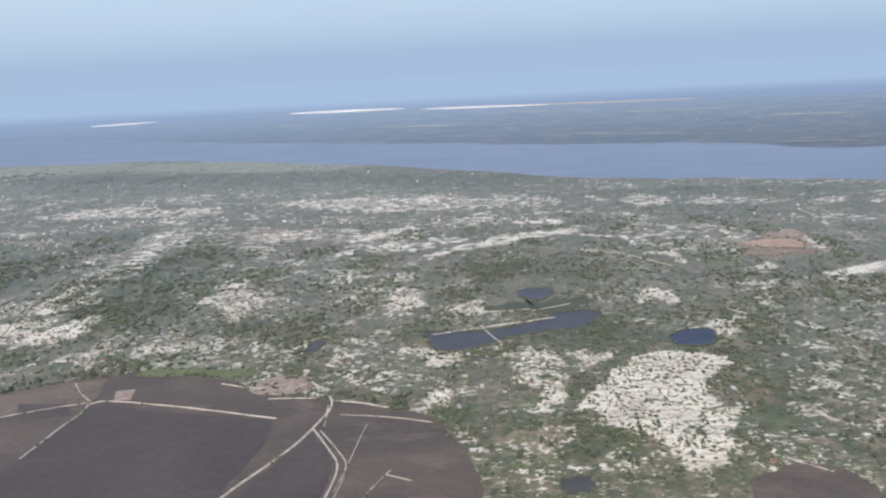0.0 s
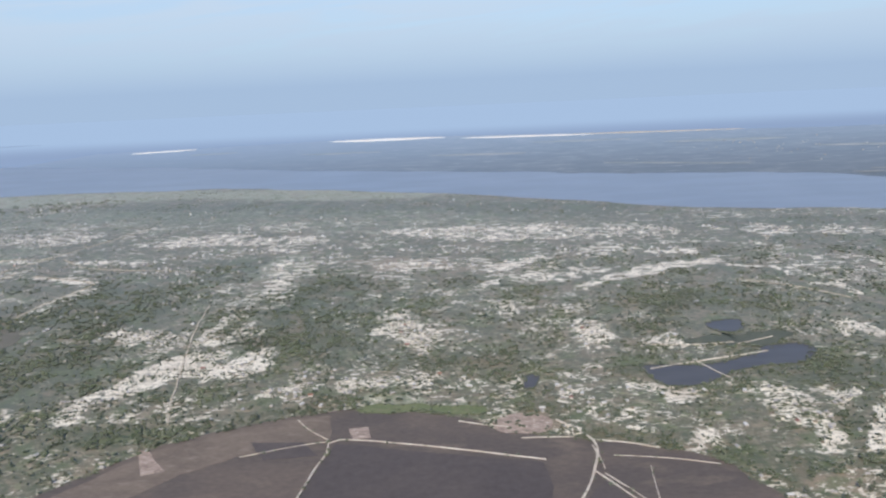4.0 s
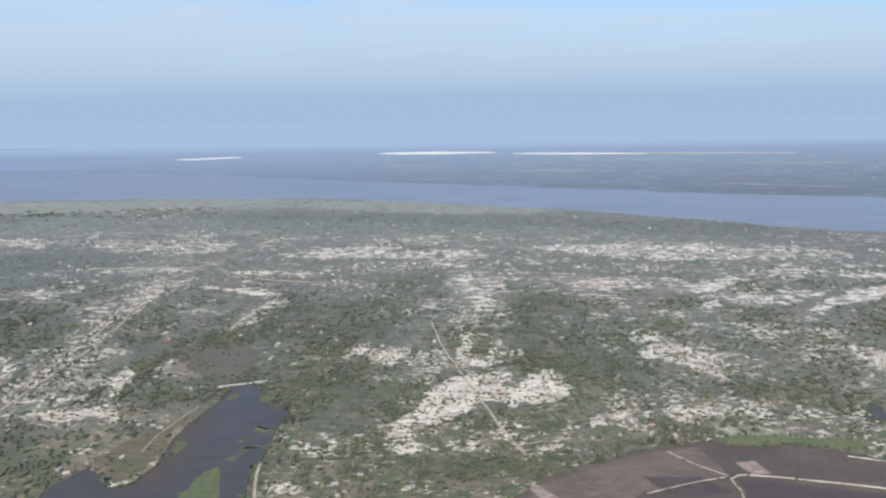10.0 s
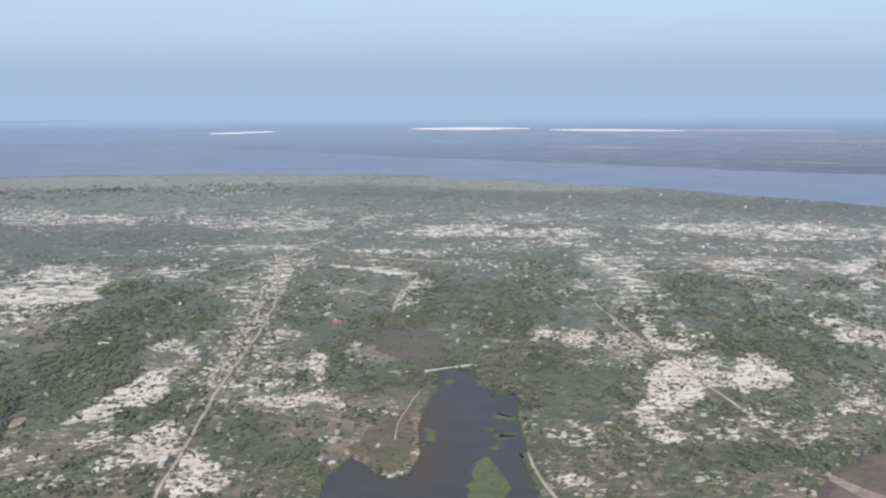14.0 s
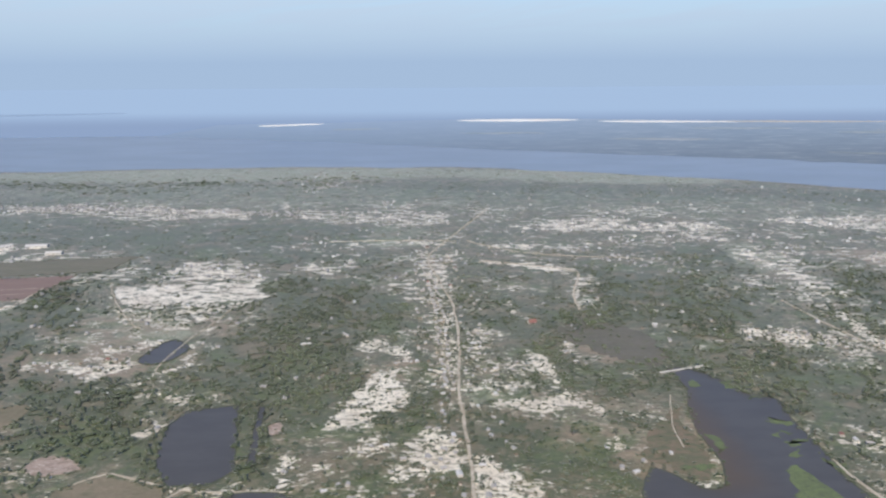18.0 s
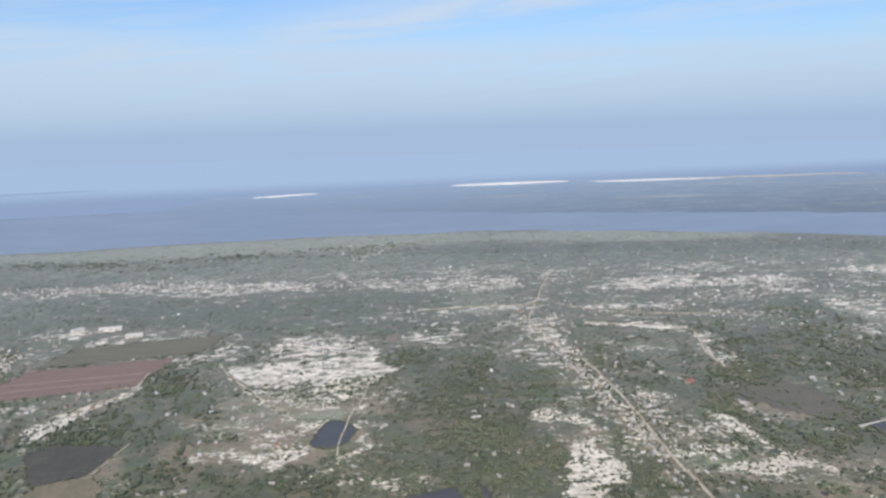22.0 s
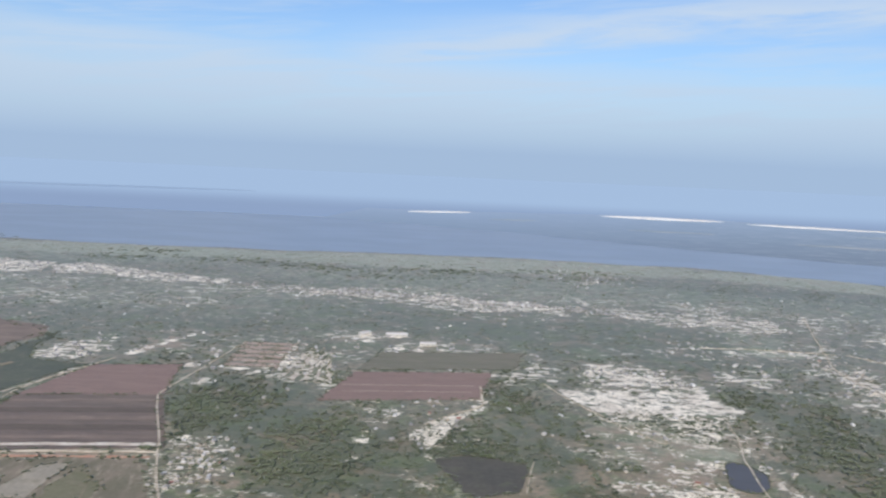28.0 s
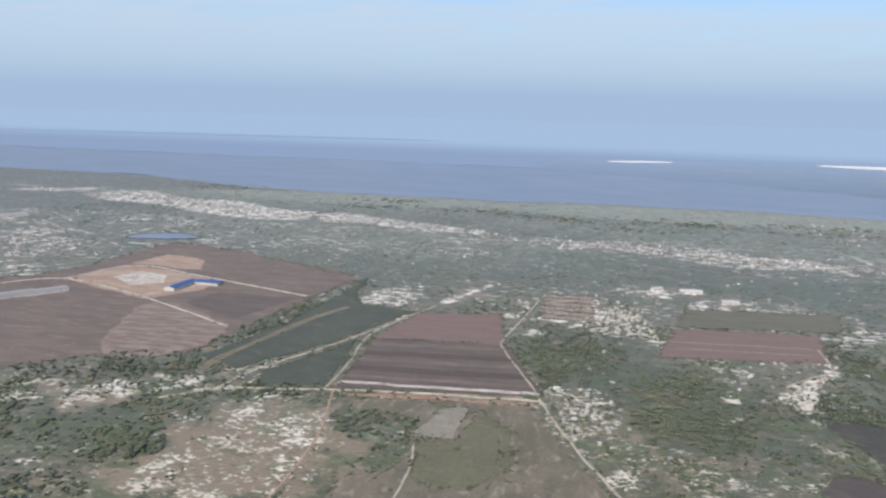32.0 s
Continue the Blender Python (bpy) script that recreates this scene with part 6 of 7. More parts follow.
# ---- roads ----
for pts, w, label in (([(-570, 1072), (-602, 985), (-634, 895), (-653, 832), (-646, 755), (-638, 690), (-637, 640), (-638, 597), (-641, 548), (-643, 506), (-643, 460), (-643, 400), (-638, 330)], 1.7, "straight pale dirt road through the village"),
                      ([(-1214, 861), (-1224, 800), (-1239, 715), (-1236, 688), (-1209, 616), (-1187, 553), (-1171, 517), (-1150, 470), (-1130, 420)], 1.8, "pale dirt road past the fields"),
                      ([(-1319, 770), (-1357, 684), (-1401, 604), (-1412, 570), (-1440, 545)], 2.2, "wide sandy track between plantations"),
                      ([(-1310, 790), (-1344, 702), (-1342, 636), (-1343, 583)], 1.7, "sandy field track"), ([(-1436, 594), (-1434, 625), (-1421, 669), (-1405, 724), (-1386, 766)], 9.0, "broad earth strip through the plantation"),
                      ([(-1400, 572), (-1337, 584), (-1290, 591), (-1203, 598)], 2.6, "broad sandy track along the field's edge"),
                      ([(-1337, 584), (-1325, 520), (-1324, 453), (-1330, 400)], 2.2, "orange earth track"),
                      ([(-1269, 523), (-1265, 483), (-1270, 440)], 1.6, "narrow sandy path"), ([(-995, 751), (-996, 723), (-998, 701), (-1020, 684), (-1040, 660)], 2.0, "sandy track from the red field"),
                      ([(-970, 604), (-975, 585), (-980, 560)], 1.1, "pale lane through the meadow"), ([(-814, 691), (-822, 650), (-832, 611), (-838, 560)], 1.2, "sandy track below the dunes"),
                      ([(-943, 766), (-917, 708), (-879, 645), (-874, 647)], 1.1, "sandy track along the dunes"), ([(-463, 430), (-461, 410), (-456, 388), (-440, 350)], 1.7, "pale lane along the lake"),
                      ([(-366, 677), (-361, 632), (-355, 594), (-347, 555), (-337, 507), (-329, 469), (-318, 430)], 1.35, "narrow pale lane over the sand"), ([(-518, 507), (-529, 471), (-532, 446)], 0.7, "thin path by the lake"),
                      ([(-610, 900), (-560, 850), (-510, 830), (-440, 815)], 0.8, "pale village road"), ([(-760, 905), (-700, 908), (-620, 900)], 1.0, "yellowish village road"),
                      ([(-603, 816), (-556, 798), (-520, 778), (-516, 762), (-529, 721), (-535, 691), (-537, 663)], 2.2, "sandy side road"), ([(120, 690), (160, 660), (190, 620)], 1.8, "sandy track"),
                      ([(215, 345), (222, 320), (232, 300)], 1.3, "thin pale path")):
    ribbon("road", pts, w * (0.62 if pts[0][0] < -900 else 0.85), graded_mat if "orange" in label else tan_mat if "strip" in label else road_mat, label, "road", 0.5, wobble=1.2)
ribbon("verge", [(-1330, 578), (-1290, 584), (-1205, 590)], 2.4, rust_mat, "rust-red earth verge along the track", "verge", 0.2)


# ---- what grows ----
def free(x, y, margin=1.0):
    """Places on open ground, off the fields, ponds and roads."""
    ok = np.ones(x.shape, bool)
    for o in OUTLINES:
        ok &= ~inside(o, x, y)
    for line, w in LINES:
        box = (x > line[:, 0].min() - 8) & (x < line[:, 0].max() + 8) & (y > line[:, 1].min() - 8) & (y < line[:, 1].max() + 8)
        if box.any():
            d = np.full(box.sum(), 99.0)
            for a, b in zip(line, line[1:]):
                ab = b - a
                t = np.clip(((x[box] - a[0]) * ab[0] + (y[box] - a[1]) * ab[1]) / (ab @ ab + 1e-9), 0, 1)
                d = np.minimum(d, np.hypot(x[box] - a[0] - t * ab[0], y[box] - a[1] - t * ab[1]))
            ok[box] &= d > w * 0.5 + margin
    return ok




OCT = np.array([(1, 0, 0), (0, 1, 0), (-1, 0, 0), (0, -1, 0), (0, 0, 1), (0, 0, -0.7)], float)
OCT_T = np.array([(0, 1, 4), (1, 2, 4), (2, 3, 4), (3, 0, 4), (1, 0, 5), (2, 1, 5), (3, 2, 5), (0, 3, 5)])


def crown_shape(seed, lumps, wide, tall, lump, flat=0.75):
    """Clumps of leaves about a stem, for a crown one metre in radius."""
    r, vs, ts = np.random.default_rng(seed), [], []
    for k in range(lumps):
        t, d = r.uniform(0, 6.28), math.sqrt(r.uniform(0, 1)) * (wide - lump * 0.5)
        at = np.array((d * math.cos(t), d * math.sin(t), tall * (0.55 + 0.45 * (1 - d * d) + r.uniform(-0.25, 0.15))))
        size = lump * r.uniform(0.7, 1.25)
        a = r.uniform(0, 6.28)
        turn = np.array(((math.cos(a), -math.sin(a), 0), (math.sin(a), math.cos(a), 0), (0, 0, flat)))
        v = (OCT * r.uniform(0.7, 1.25, (6, 1))) @ turn.T * size + at
        ts.append(OCT_T + 6 * k)
        vs.append(v)
    return np.concatenate(vs), np.concatenate(ts)


def scatter(name, x, y, size, shapes, mat, label, category, seed):
    """Many small plants in one mesh."""
    r = np.random.default_rng(seed)
    which, vs, ts, base = r.integers(0, len(shapes), len(x)), [], [], 0
    for k, (v, t) in enumerate(shapes):
        sel = np.where(which == k)[0]
        if not len(sel):
            continue
        a = r.uniform(0, 6.28, len(sel))
        s, h = size[sel], size[sel] * r.uniform(0.75, 1.25, len(sel))
        c, sn = np.cos(a), np.sin(a)
        X = (v[None, :, 0] * c[:, None] - v[None, :, 1] * sn[:, None]) * s[:, None] + x[sel][:, None]
        Y = (v[None, :, 0] * sn[:, None] + v[None, :, 1] * c[:, None]) * s[:, None] + y[sel][:, None]
        Z = v[None, :, 2] * h[:, None]
        vs.append(np.stack([X, Y, Z], 2).reshape(-1, 3))
        ts.append((t[None] + (np.arange(len(sel)) * len(v))[:, None, None] + base).reshape(-1, 3))
        base += len(sel) * len(v)
    return put(name, tri_mesh(name, np.concatenate(vs), np.concatenate(ts), mat, mat == leaf_mat), None, label, category, "", "stuff")


SHAPES = [crown_shape(k, 5, 1.05, 0.62, 0.56, 0.6) for k in range(6)] + [crown_shape(20 + k, 5, 0.9, 1.0, 0.5) for k in range(2)]
# flattened clumps, so far scrub shows the haze-like grazing sheen too
LOW = [crown_shape(40 + k, 3, 1.0, 0.10, 0.68, 0.30) for k in range(6)]


def grow(n, x0, x1, y0, y1, seed, thin, fade=lambda y: 0.0 * y):
    r = np.random.default_rng(seed)
    x, y = r.uniform(x0, x1, n), r.uniform(y0, y1, n)
    wood = waves(x, y, 90, 3) * 0.6 + waves(x, y, 28, 4) * 0.4
    s = cover("sand", x, y) * 1.15 + cover("soil", x, y) * 0.9 + cover("dry", x, y) * 0.5
    wood = wood + 0.28 * cover("grove", x, y)
    keep = (r.uniform(0, 1, n) < np.clip((wood - 0.22) * 1.7 * thin, 0.03, 1)) & (r.uniform(0, 0.75, n) > s)
    x, y, wood = x[keep], y[keep], wood[keep]
    ok = free(x, y, 1.2) & (r.uniform(0, 1, len(x)) > fade(y))
    return x[ok], y[ok], wood[ok], r


x, y, wood, r = grow(84000, -1650, 360, 285, 860, 11, 1.0, lambda y: (y - 600) / 280)
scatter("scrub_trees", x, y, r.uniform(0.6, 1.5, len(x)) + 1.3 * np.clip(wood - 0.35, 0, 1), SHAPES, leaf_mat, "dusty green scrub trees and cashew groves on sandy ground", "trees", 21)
WIDE = [crown_shape(60 + k, 13, 1.15, 0.5, 0.42, 0.7) for k in range(5)]
x, y, wood, r = grow(16000, -1650, 360, 285, 820, 15, 0.8, lambda y: (y - 640) / 260)
scatter("grove_trees", x, y, r.uniform(1.1, 2.0, len(x)) + 1.6 * np.clip(wood - 0.4, 0, 1), WIDE, leaf_mat, "broad dusty green crowns of groves and mango trees", "trees", 25)
x, y, wood, r = grow(60000, -2000, 520, 600, 1440, 12, 1.0, lambda y: (800 - y) / 250)
k = r.uniform(0, 1, len(x)) < np.clip((waves(x, y, 60, 81) * 0.6 + waves(x, y, 150, 82) * 0.4 - 0.34) * 3.2, 0.06, 1)
x, y = x[k], y[k]
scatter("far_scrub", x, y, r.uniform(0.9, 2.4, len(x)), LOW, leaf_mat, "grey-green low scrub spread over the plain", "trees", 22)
# groves along the shore
r = np.random.default_rng(16)
x, y = [], []
for cx, cy in ((-1247, 1316), (-1051, 1325), (-819, 1288), (-773, 1355), (-846, 1350), (-1177, 1304), (-995, 1323), (-1506, 1404), (-1516, 1336), (-1336, 1344), (-1860, 1480), (-1098, 1252)):
    x += list(cx + r.normal(0, 38, 40))
    y += list(cy + r.normal(0, 16, 40))
x, y = np.array(x), np.array(y)
scatter("far_trees", x, y, r.uniform(2.5, 5.0, len(x)), LOW, leaf_mat, "dark tree clumps along the lagoon shore", "trees", 27)
# the country behind the camera's line
x, y, wood, r = grow(14000, -1700, 400, -320, 300, 14, 1.0)
scatter("near_scrub", x, y, r.uniform(1.4, 3.6, len(x)), LOW, leaf_mat, "grey-green scrub on the plain under the flight line", "trees", 24)
# shrubs that dot the white sand
r = np.random.default_rng(31)
x, y = r.uniform(-1500, 260, 150000), r.uniform(285, 700, 150000)
s = cover("sand", x, y)
k = (s > 0.45) & (r.uniform(0, 1, len(x)) < np.clip(waves(x, y, 40, 66) * 1.5, 0.15, 1.0))
x, y = x[k], y[k]
k = free(x, y, 0.6)
x, y = x[k], y[k]
scatter("sand_shrubs", x, y, 0.28 + 1.1 * r.uniform(0, 1, len(x)) ** 2.0, SHAPES[:6], leaf_mat, "small dark shrubs dotted over white sand", "shrubs", 32)


# scrub that creeps over the edges of fields, pans and ponds
r = np.random.default_rng(44)
ex, ey = [], []
for o in OUTLINES:
    if len(o) > 900 or np.abs(o).max() > 1760 or o[:, 1].max() > 1200:
        continue
    for p, q in zip(o, np.roll(o, -1, 0)):
        n = r.poisson(min(np.hypot(*(q - p)), 12) * 0.42 * max(0.0, min(1.4, 0.2 + 1.6 * waves(p[0:1], p[1:2], 35, 68)[0])))
        t = r.uniform(0, 1, n)
        ex += list(p[0] + (q[0] - p[0]) * t + r.normal(0, 1.3, n))
        ey += list(p[1] + (q[1] - p[1]) * t + r.normal(0, 1.3, n))
for line, w in LINES:
    for p, q in zip(line, line[1:]):
        n = r.poisson(min(np.hypot(*(q - p)), 12) * 0.30 * max(0.0, 2.2 * waves(p[0:1], p[1:2], 30, 91)[0] - 0.7))
        t, s = r.uniform(0, 1, n), r.choice([-1, 1], n) * (w * 0.6 + np.abs(r.normal(0.4, 0.6, n)))
        d = (q - p) / (np.hypot(*(q - p)) + 1e-6)
        ex += list(p[0] + (q[0] - p[0]) * t + d[1] * s)
        ey += list(p[1] + (q[1] - p[1]) * t - d[0] * s)
ex, ey = np.array(ex), np.array(ey)
k = (ey > 285) & (ex > -1750)
scatter("edge_scrub", ex[k], ey[k], r.uniform(0.45, 1.4, k.sum()), SHAPES, leaf_mat, "low green scrub along field and pond edges", "shrubs", 45)


# single trees along the dykes, the lake and the village road
def tree_thing(seed, tall, wide, lumps):
    r = np.random.default_rng(seed)
    stem = bmesh.new()
    bends = [Vector((r.uniform(-0.1, 0.1) * tall * k, r.uniform(-0.1, 0.1) * tall * k, tall * 0.62 * k)) for k in (0, 0.5, 1)]
    rings = []
    for k, p in enumerate(bends):
        w = tall * (0.05, 0.036, 0.022)[k]
        rings.append([stem.verts.new(p + Vector((w * math.cos(t), w * math.sin(t), 0))) for t in np.linspace(0, 2 * math.pi, 6, endpoint=False)])
    for a, b in zip(rings, rings[1:]):
        for i in range(6):
            stem.faces.new((a[i], a[(i + 1) % 6], b[(i + 1) % 6], b[i]))
    for k in range(4):
        t = k * 1.57 + r.uniform(-0.4, 0.4)
        a, b = bends[1], bends[1] + Vector((math.cos(t) * wide * 0.6, math.sin(t) * wide * 0.6, tall * 0.3))
        side = Vector((-math.sin(t), math.cos(t), 0)) * tall * 0.014
        upw = Vector((0, 0, tall * 0.02))
        q = [stem.verts.new(v) for v in (a - side, a + side, a + upw, b)]
        for f in ((0, 1, 3), (1, 2, 3), (2, 0, 3)):
            stem.faces.new([q[i] for i in f])
    holder = new("tree")
    part("trunk", stem, bark_mat, holder)
    v, t = crown_shape(seed + 90, lumps, wide, tall * 0.95, 0.42)
    put("crown", tri_mesh("crown", v, t, leaf_mat, True), holder)
    return holder


kinds = [tree_thing(1, 3.6, 1.6, 34), tree_thing(2, 4.4, 1.3, 30), tree_thing(3, 2.9, 1.9, 36)]
for ob in kinds:
    tagged(ob, "dusty green broadleaf tree on sandy ground", "tree", "scattered trees")
r = np.random.default_rng(77)
spots = []
for (ax, ay), (bx, by), n, side in (((-217, 402), (-236, 440), 14, 2.5), ((-100, 372), (-84, 345), 12, 5), ((-88, 412), (-74, 385), 12, 3), ((-360, 365), (-250, 440), 40, 5), ((-250, 445), (-120, 432), 26, 6),
                                   ((-72, 398), (10, 330), 24, 5), ((-460, 500), (-456, 400), 16, 4), ((-634, 640), (-640, 400), 22, 6), ((-760, 515), (-745, 430), 18, 3), ((-812, 500), (-806, 440), 14, 3),
                                   ((-1230, 670), (-1180, 540), 10, 5), ((-1480, 640), (-1410, 760), 24, 8), ((-1460, 560), (-1560, 570), 24, 8), ((120, 330), (30, 320), 24, 10), ((-580, 470), (-520, 400), 14, 10)):
    for k in range(n):
        t = (k + r.uniform(0, 1)) / n
        spots.append((ax + (bx - ax) * t + r.normal(0, side), ay + (by - ay) * t + r.normal(0, side)))
sp = np.array(spots)
sp = sp[free(sp[:, 0], sp[:, 1], 0.8)]
for i, (px, py) in enumerate(sp):
    m = pose(px, py, 0, 0, 0, r.uniform(0, 360))
    ob = kinds[i % 3]
    if i < 3:
        ob.matrix_basis = m
        continue
    s = r.uniform(0.75, 1.25)
    copy_thing(ob, m @ Matrix.Diagonal((s, s, s, 1)))


# ---- houses ----
def box(bm, x0, x1, y0, y1, z0, z1):
    v = [bm.verts.new(p) for p in ((x0, y0, z0), (x1, y0, z0), (x1, y1, z0), (x0, y1, z0), (x0, y0, z1), (x1, y0, z1), (x1, y1, z1), (x0, y1, z1))]
    for f in ((3, 2, 1, 0), (4, 5, 6, 7), (0, 1, 5, 4), (1, 2, 6, 5), (2, 3, 7, 6), (3, 0, 4, 7)):
        bm.faces.new([v[i] for i in f])
    return bm


def slab(bm, pts, thick):
    """A roof plane of some thickness from its four corners."""
    top = [bm.verts.new(p) for p in pts]
    low = [bm.verts.new((p[0], p[1], p[2] - thick)) for p in pts]
    bm.faces.new(top)
    bm.faces.new(low[::-1])
    for i in range(4):
        bm.faces.new((top[i], low[i], low[(i + 1) % 4], top[(i + 1) % 4]))
    bmesh.ops.recalc_face_normals(bm, faces=bm.faces)
    return bm


def house(name, long, wide, wall, ridge, roof, label, porch=False, over=0.25, category="house", group="village houses", walls=None, openings=True):
    """A gabled house: walls, two roof planes, a door and windows."""
    ob = tagged(new(name), label, category, group)
    bm = bmesh.new()
    x, y = long / 2, wide / 2
    v = [bm.verts.new(p) for p in ((-x, -y, 0), (x, -y, 0), (x, y, 0), (-x, y, 0), (-x, -y, wall), (x, -y, wall), (x, y, wall), (-x, y, wall), (-x, 0, ridge - 0.05), (x, 0, ridge - 0.05))]
    for f in ((0, 1, 5, 4), (1, 2, 6, 9, 5), (2, 3, 7, 6), (3, 0, 4, 8, 7)):
        bm.faces.new([v[i] for i in f])
    part("wall", bm, walls or wall_mat, ob)
    drop = (ridge - wall) / y * over
    for s in (-1, 1):
        part("roof_plane", slab(bmesh.new(), [(-x - over, 0, ridge + 0.06), (x + over, 0, ridge + 0.06), (x + over, s * (y + over), wall - drop + 0.06), (-x - over, s * (y + over), wall - drop + 0.06)], 0.08), roof, ob)
    part("ridge_cap", box(bmesh.new(), -x - over, x + over, -0.09, 0.09, ridge + 0.04, ridge + 0.1), roof, ob)
    if openings:
        part("door", box(bmesh.new(), -0.35, 0.35, -y - 0.03, -y + 0.02, 0, min(wall * 0.8, 1.5)), door_mat, ob)
        for k in (-1, 1):
            part("window", box(bmesh.new(), k * x * 0.6 - 0.3, k * x * 0.6 + 0.3, -y - 0.03, -y + 0.02, wall * 0.4, wall * 0.75), glass_mat, ob)
    if porch:
        part("porch_roof", slab(bmesh.new(), [(-x, -y, wall - 0.15), (x, -y, wall - 0.15), (x, -y - 1.1, wall - 0.45), (-x, -y - 1.1, wall - 0.45)], 0.06), roof, ob)
        for k in (-1, 1):
            part("post", box(bmesh.new(), k * x * 0.9 - 0.06, k * x * 0.9 + 0.06, -y - 1.0, -y - 0.88, 0, wall - 0.42), door_mat, ob)
    return ob


models = [house("cottage", 4.6, 3.2, 1.5, 2.2, tin_mat, "small limewashed cottage with a weathered tin roof", category="cottage"),
          house("long_house", 6.0, 3.4, 1.6, 2.3, tin_mat, "long limewashed house with tin roof and porch", True),
          house("hut", 3.0, 2.6, 1.3, 2.3, thatch_mat, "small hut with a grey thatched roof", False, 0.35, "hut"),
          house("house", 5.0, 3.6, 1.7, 2.7, tile_mat, "whitewashed house with a red tiled roof"),
          house("house", 5.4, 3.6, 1.7, 2.4, white_roof_mat, "pale house with a bright white sheet roof"),
          house("shack", 3.8, 3.0, 1.4, 2.2, tin_mat, "small grey shack with a low tin roof", False, 0.2, "shack")]
r = np.random.default_rng(123)
spots = []
# along the village road, closer on its west side
for k in range(190):
    y = 405 + (k + r.uniform(0, 1)) * 450 / 190
    side = -1 if k % 3 else 1
    spots.append((-642 + side * (4.5 + 22 * r.uniform(0, 1) ** 1.4), y))
# the packed rows on its west side
for k in range(84):
    y = 520 + (k + r.uniform(0, 1)) * 260 / 84
    x = -640 - 0.05 * max(0.0, y - 660)
    spots += [(x - 5.5 - r.uniform(0, 1.2), y), (x - 11 - r.uniform(0, 1.5), y + 1.5)]
for cx, cy, rx, ry, n in ((-1174, 585, 18, 45, 60), (-560, 430, 18, 22, 8), (-380, 470, 50, 50, 14), (-440, 600, 50, 40, 14), (-250, 460, 60, 20, 18), (-330, 400, 20, 25, 6), (-430, 400, 25, 20, 9), (20, 380, 60, 50, 14),
                          (0, 330, 40, 25, 8), (-60, 440, 60, 25, 18), (-180, 480, 60, 40, 14), (120, 420, 60, 60, 10), (-140, 560, 70, 40, 10), (-920, 620, 50, 60, 12), (-1030, 680, 40, 35, 12),
                          (-720, 560, 50, 90, 14), (-700, 420, 30, 30, 10), (-900, 520, 60, 40, 10), (-500, 690, 40, 40, 12), (-1160, 830, 25, 40, 16), (-1120, 880, 30, 30, 10), (-640, 860, 50, 30, 14)):
    for k in range(n):
        spots.append((cx + r.normal(0, 0.55) * rx, cy + r.normal(0, 0.55) * ry))
for share, line, width in AREAS:
    lo, hi = line.min(0), line.max(0)
    if width or not 0.34 < share < 0.68 or hi[1] > 640 or lo[0] < -1290:
        continue
    n = int(min(14, np.prod(hi - lo) * 0.006))
    px, py = r.uniform(lo[0], hi[0], 3 * n), r.uniform(lo[1], hi[1], 3 * n)
    k = inside(line[:-1], px, py)
    spots += list(zip(px[k][:n], py[k][:n]))
sp = np.array(spots)
sp = sp[free(sp[:, 0], sp[:, 1], 2.0)]
taken, first = [], set()
for px, py in sp:
    if any((px - a) ** 2 + (py - b) ** 2 < 12 for a, b in taken):
        continue
    taken.append((px, py))
    kind = int(r.choice(6, p=[0.30, 0.17, 0.15, 0.03, 0.19, 0.16]))
    m = pose(px, py, 0, 0, 0, r.choice([0, 90, 180, 270]) + r.normal(0, 14)) @ Matrix.Scale(r.uniform(0.62, 0.85), 4)
    if kind not in first:
        first.add(kind)
        models[kind].matrix_basis = m
    else:
        copy_thing(models[kind], m)
for k, ob in enumerate(models):
    if k not in first:
        ob.matrix_basis = pose(-600 - 9 * k, 700, 0)

hall = house("warehouse", 34, 12, 3.2, 4.6, blue_roof_mat, "long warehouse with a bright blue sheet roof", category="warehouse", group="works", walls=concrete_mat)
hall.matrix_basis = pose(-1561, 789, 0, 0, 0, 80)
wing = house("warehouse", 24, 12, 3.0, 4.2, blue_roof_mat, "warehouse wing with a bright blue sheet roof", category="warehouse", group="works", walls=concrete_mat)
wing.matrix_basis = pose(-1541, 806, 0, 0, 0, 0)
for px, py, lng, wid, deg in ((-1690, 718, 40, 16, 50), (-1668, 738, 36, 14, 50), (-1990, 1075, 44, 22, 50), (-1072, 904, 22, 7, 5), (-1040, 872, 16, 6, 5), (-1105, 905, 12, 6, 40)):
    shed = house("shed", lng, wid, 2.6, 3.6, tin_mat if lng > 30 else white_roof_mat, "long low shed with a pale sheet roof", category="shed", group="sheds", walls=concrete_mat)
    shed.matrix_basis = pose(px, py, 0, 0, 0, deg)
red_house = house("house", 6, 4, 1.8, 3.0, tile_mat, "house with a bright red tiled roof among trees", True)
red_house.matrix_basis = pose(-580, 636, 0, 0, 0, 20)

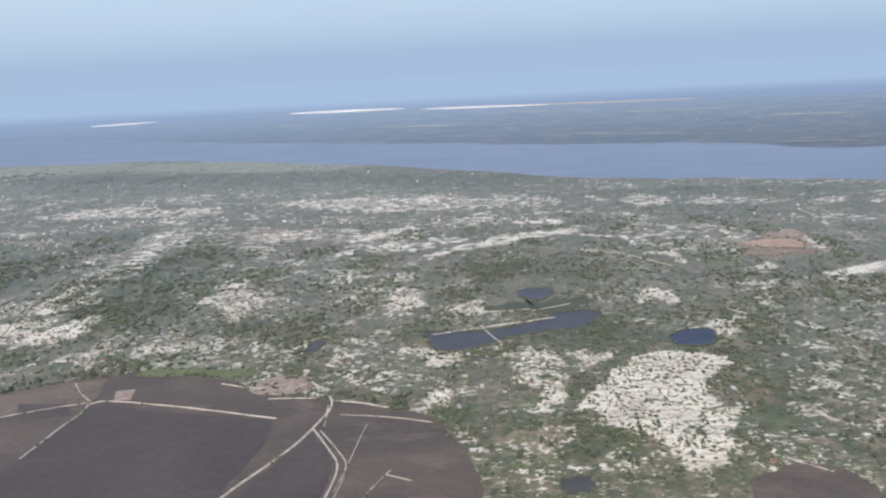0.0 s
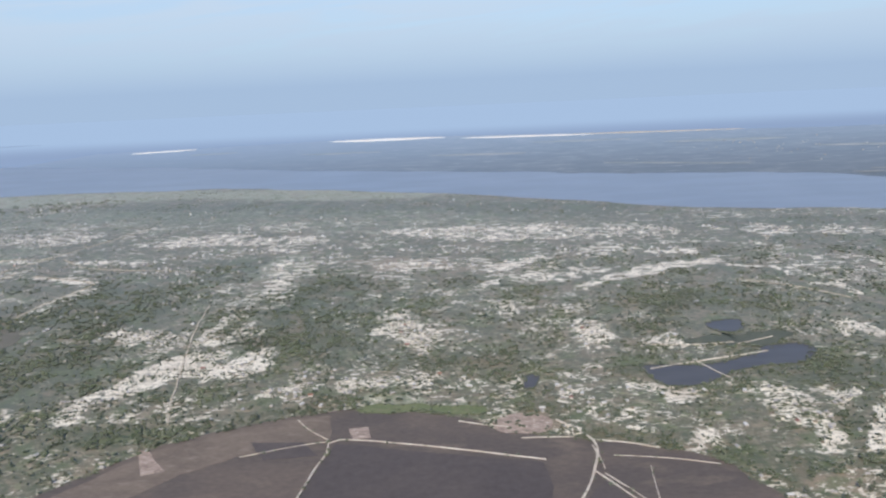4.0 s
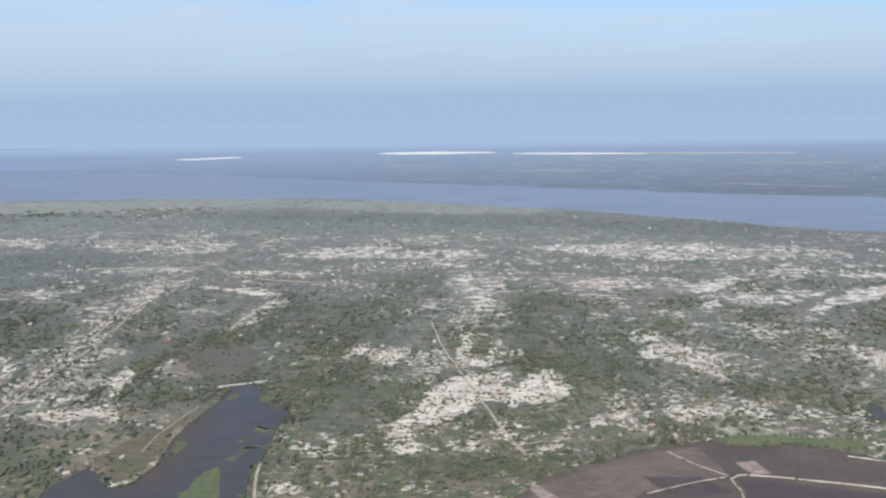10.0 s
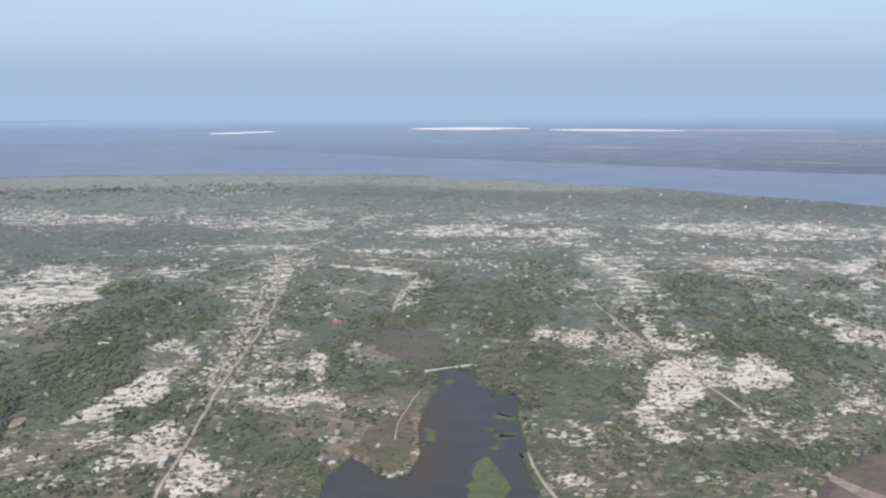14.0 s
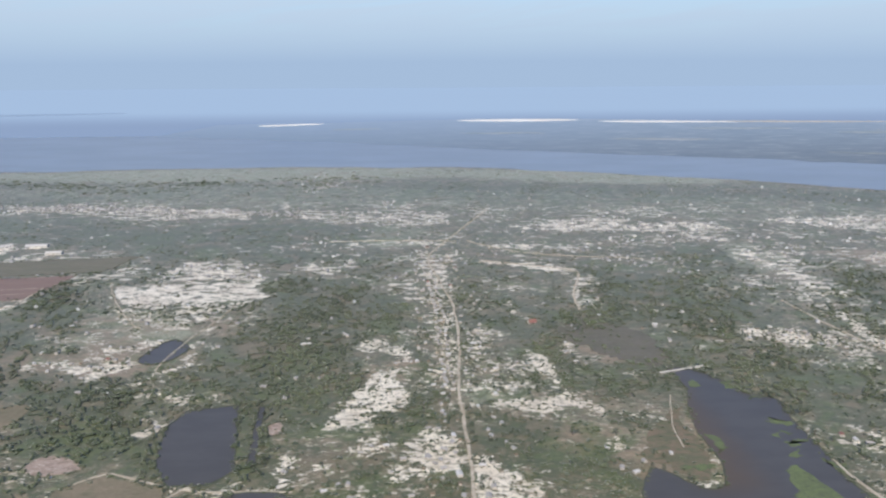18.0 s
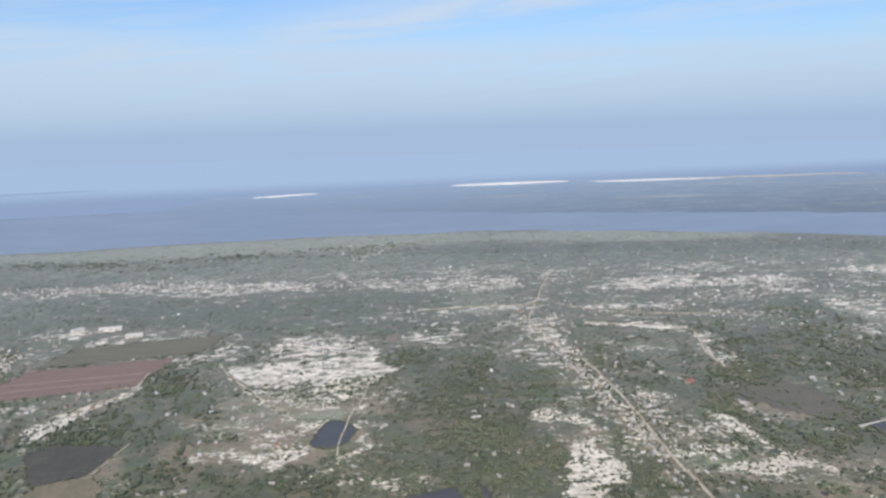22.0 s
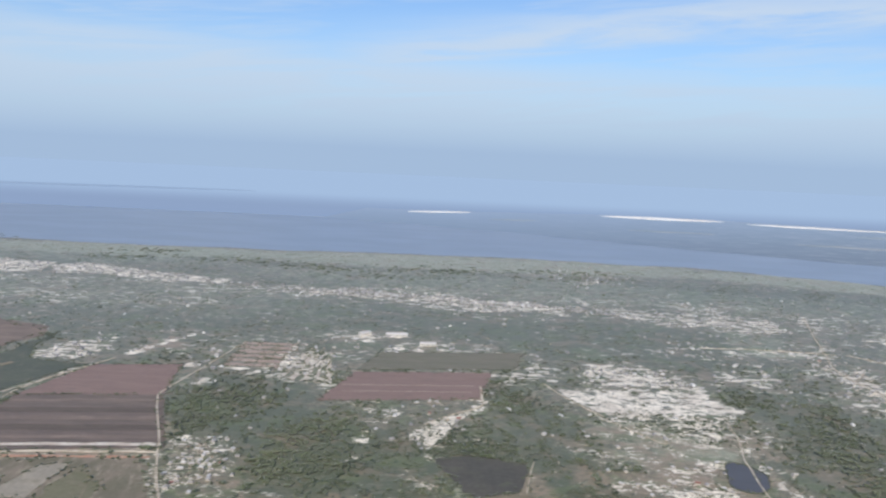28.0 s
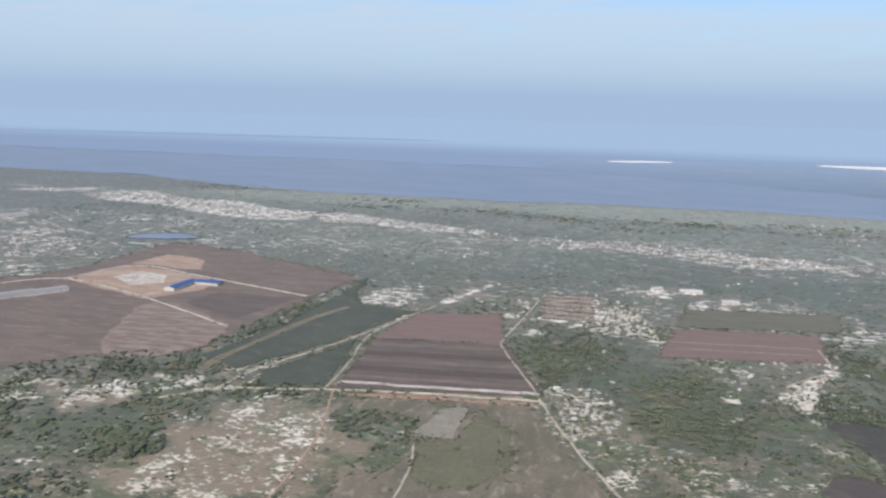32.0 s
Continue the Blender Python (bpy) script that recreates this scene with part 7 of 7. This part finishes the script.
# far towns: hundreds of roofs too small to tell apart
r = np.random.default_rng(9)
x, y = r.uniform(-2300, 700, 70000), r.uniform(760, 1340, 70000)
s = cover("sand", x, y)
k = (s > 0.22) & (s < 0.8) & (r.uniform(0, 1, len(x)) < 0.3) & free(x, y, 1.5)
x, y = list(x[k][:2200]), list(y[k][:2200])
row = [(-2019, 1300), (-1879, 1305), (-1719, 1239), (-1579, 1214), (-1409, 1198), (-1312, 1162), (-1202, 1124), (-1060, 1113), (-902, 1079), (-820, 1060)]
for (ax, ay), (bx, by) in zip(row, row[1:]):
    n = int(math.hypot(bx - ax, by - ay) * (1.0 if bx > -1080 else 0.25 if bx > -1600 else 0.7))
    t = r.uniform(0, 1, n)
    x += list(ax + (bx - ax) * t + r.normal(0, 4, n))
    y += list(ay + (by - ay) * t + r.normal(0, 9, n))
# the fishing village on the shore, and single farms
x += list(r.normal(-800, 32, 90)) + list(r.uniform(-1900, 400, 700))
y += list(r.normal(1300, 45, 90)) + list(r.uniform(620, 1220, 700))
x, y = np.array(x), np.array(y)
k = free(x, y, 1.5)
x, y = x[k], y[k]
HV = np.array([(-1, -1, 0), (1, -1, 0), (1, 1, 0), (-1, 1, 0), (-1, -1, 1), (1, -1, 1), (1, 1, 1), (-1, 1, 1), (-1, 0, 1.6), (1, 0, 1.6)], float) * (2.0, 1.5, 1.2)
HT = np.array([(0, 1, 5), (0, 5, 4), (1, 2, 6), (1, 6, 5), (2, 3, 7), (2, 7, 6), (3, 0, 4), (3, 4, 7), (4, 5, 9), (4, 9, 8), (6, 7, 8), (6, 8, 9), (5, 6, 9), (7, 4, 8)])
town_mat, tt, tl, tp = shader("far_roofs", 0.5, 0.4)
tg = tt.new("ShaderNodeNewGeometry")
tr = tt.new("ShaderNodeValToRGB")
tr.color_ramp.elements[0].color, tr.color_ramp.elements[1].color = (0.24, 0.235, 0.23, 1), (0.66, 0.66, 0.65, 1)
e = tr.color_ramp.elements.new(0.86)
e.color = (0.42, 0.41, 0.39, 1)
tl.new(tg.outputs["Random Per Island"], tr.inputs[0])
tl.new(tr.outputs[0], tp.inputs["Base Color"])
scatter("far_town", x, y, r.uniform(0.45, 0.95, len(x)), [(HV, HT)], town_mat, "pale crowded roofs of far villages along the lagoon", "houses", 10)
x, y = r.normal(620, 130, 60), r.normal(1850, 110, 60)
scatter("far_village", x, y, r.uniform(0.5, 1.1, len(x)), [(HV + (0, 0, 0.9), HT)], town_mat, "tiny pale roofs of a village on the far spit", "houses", 11)
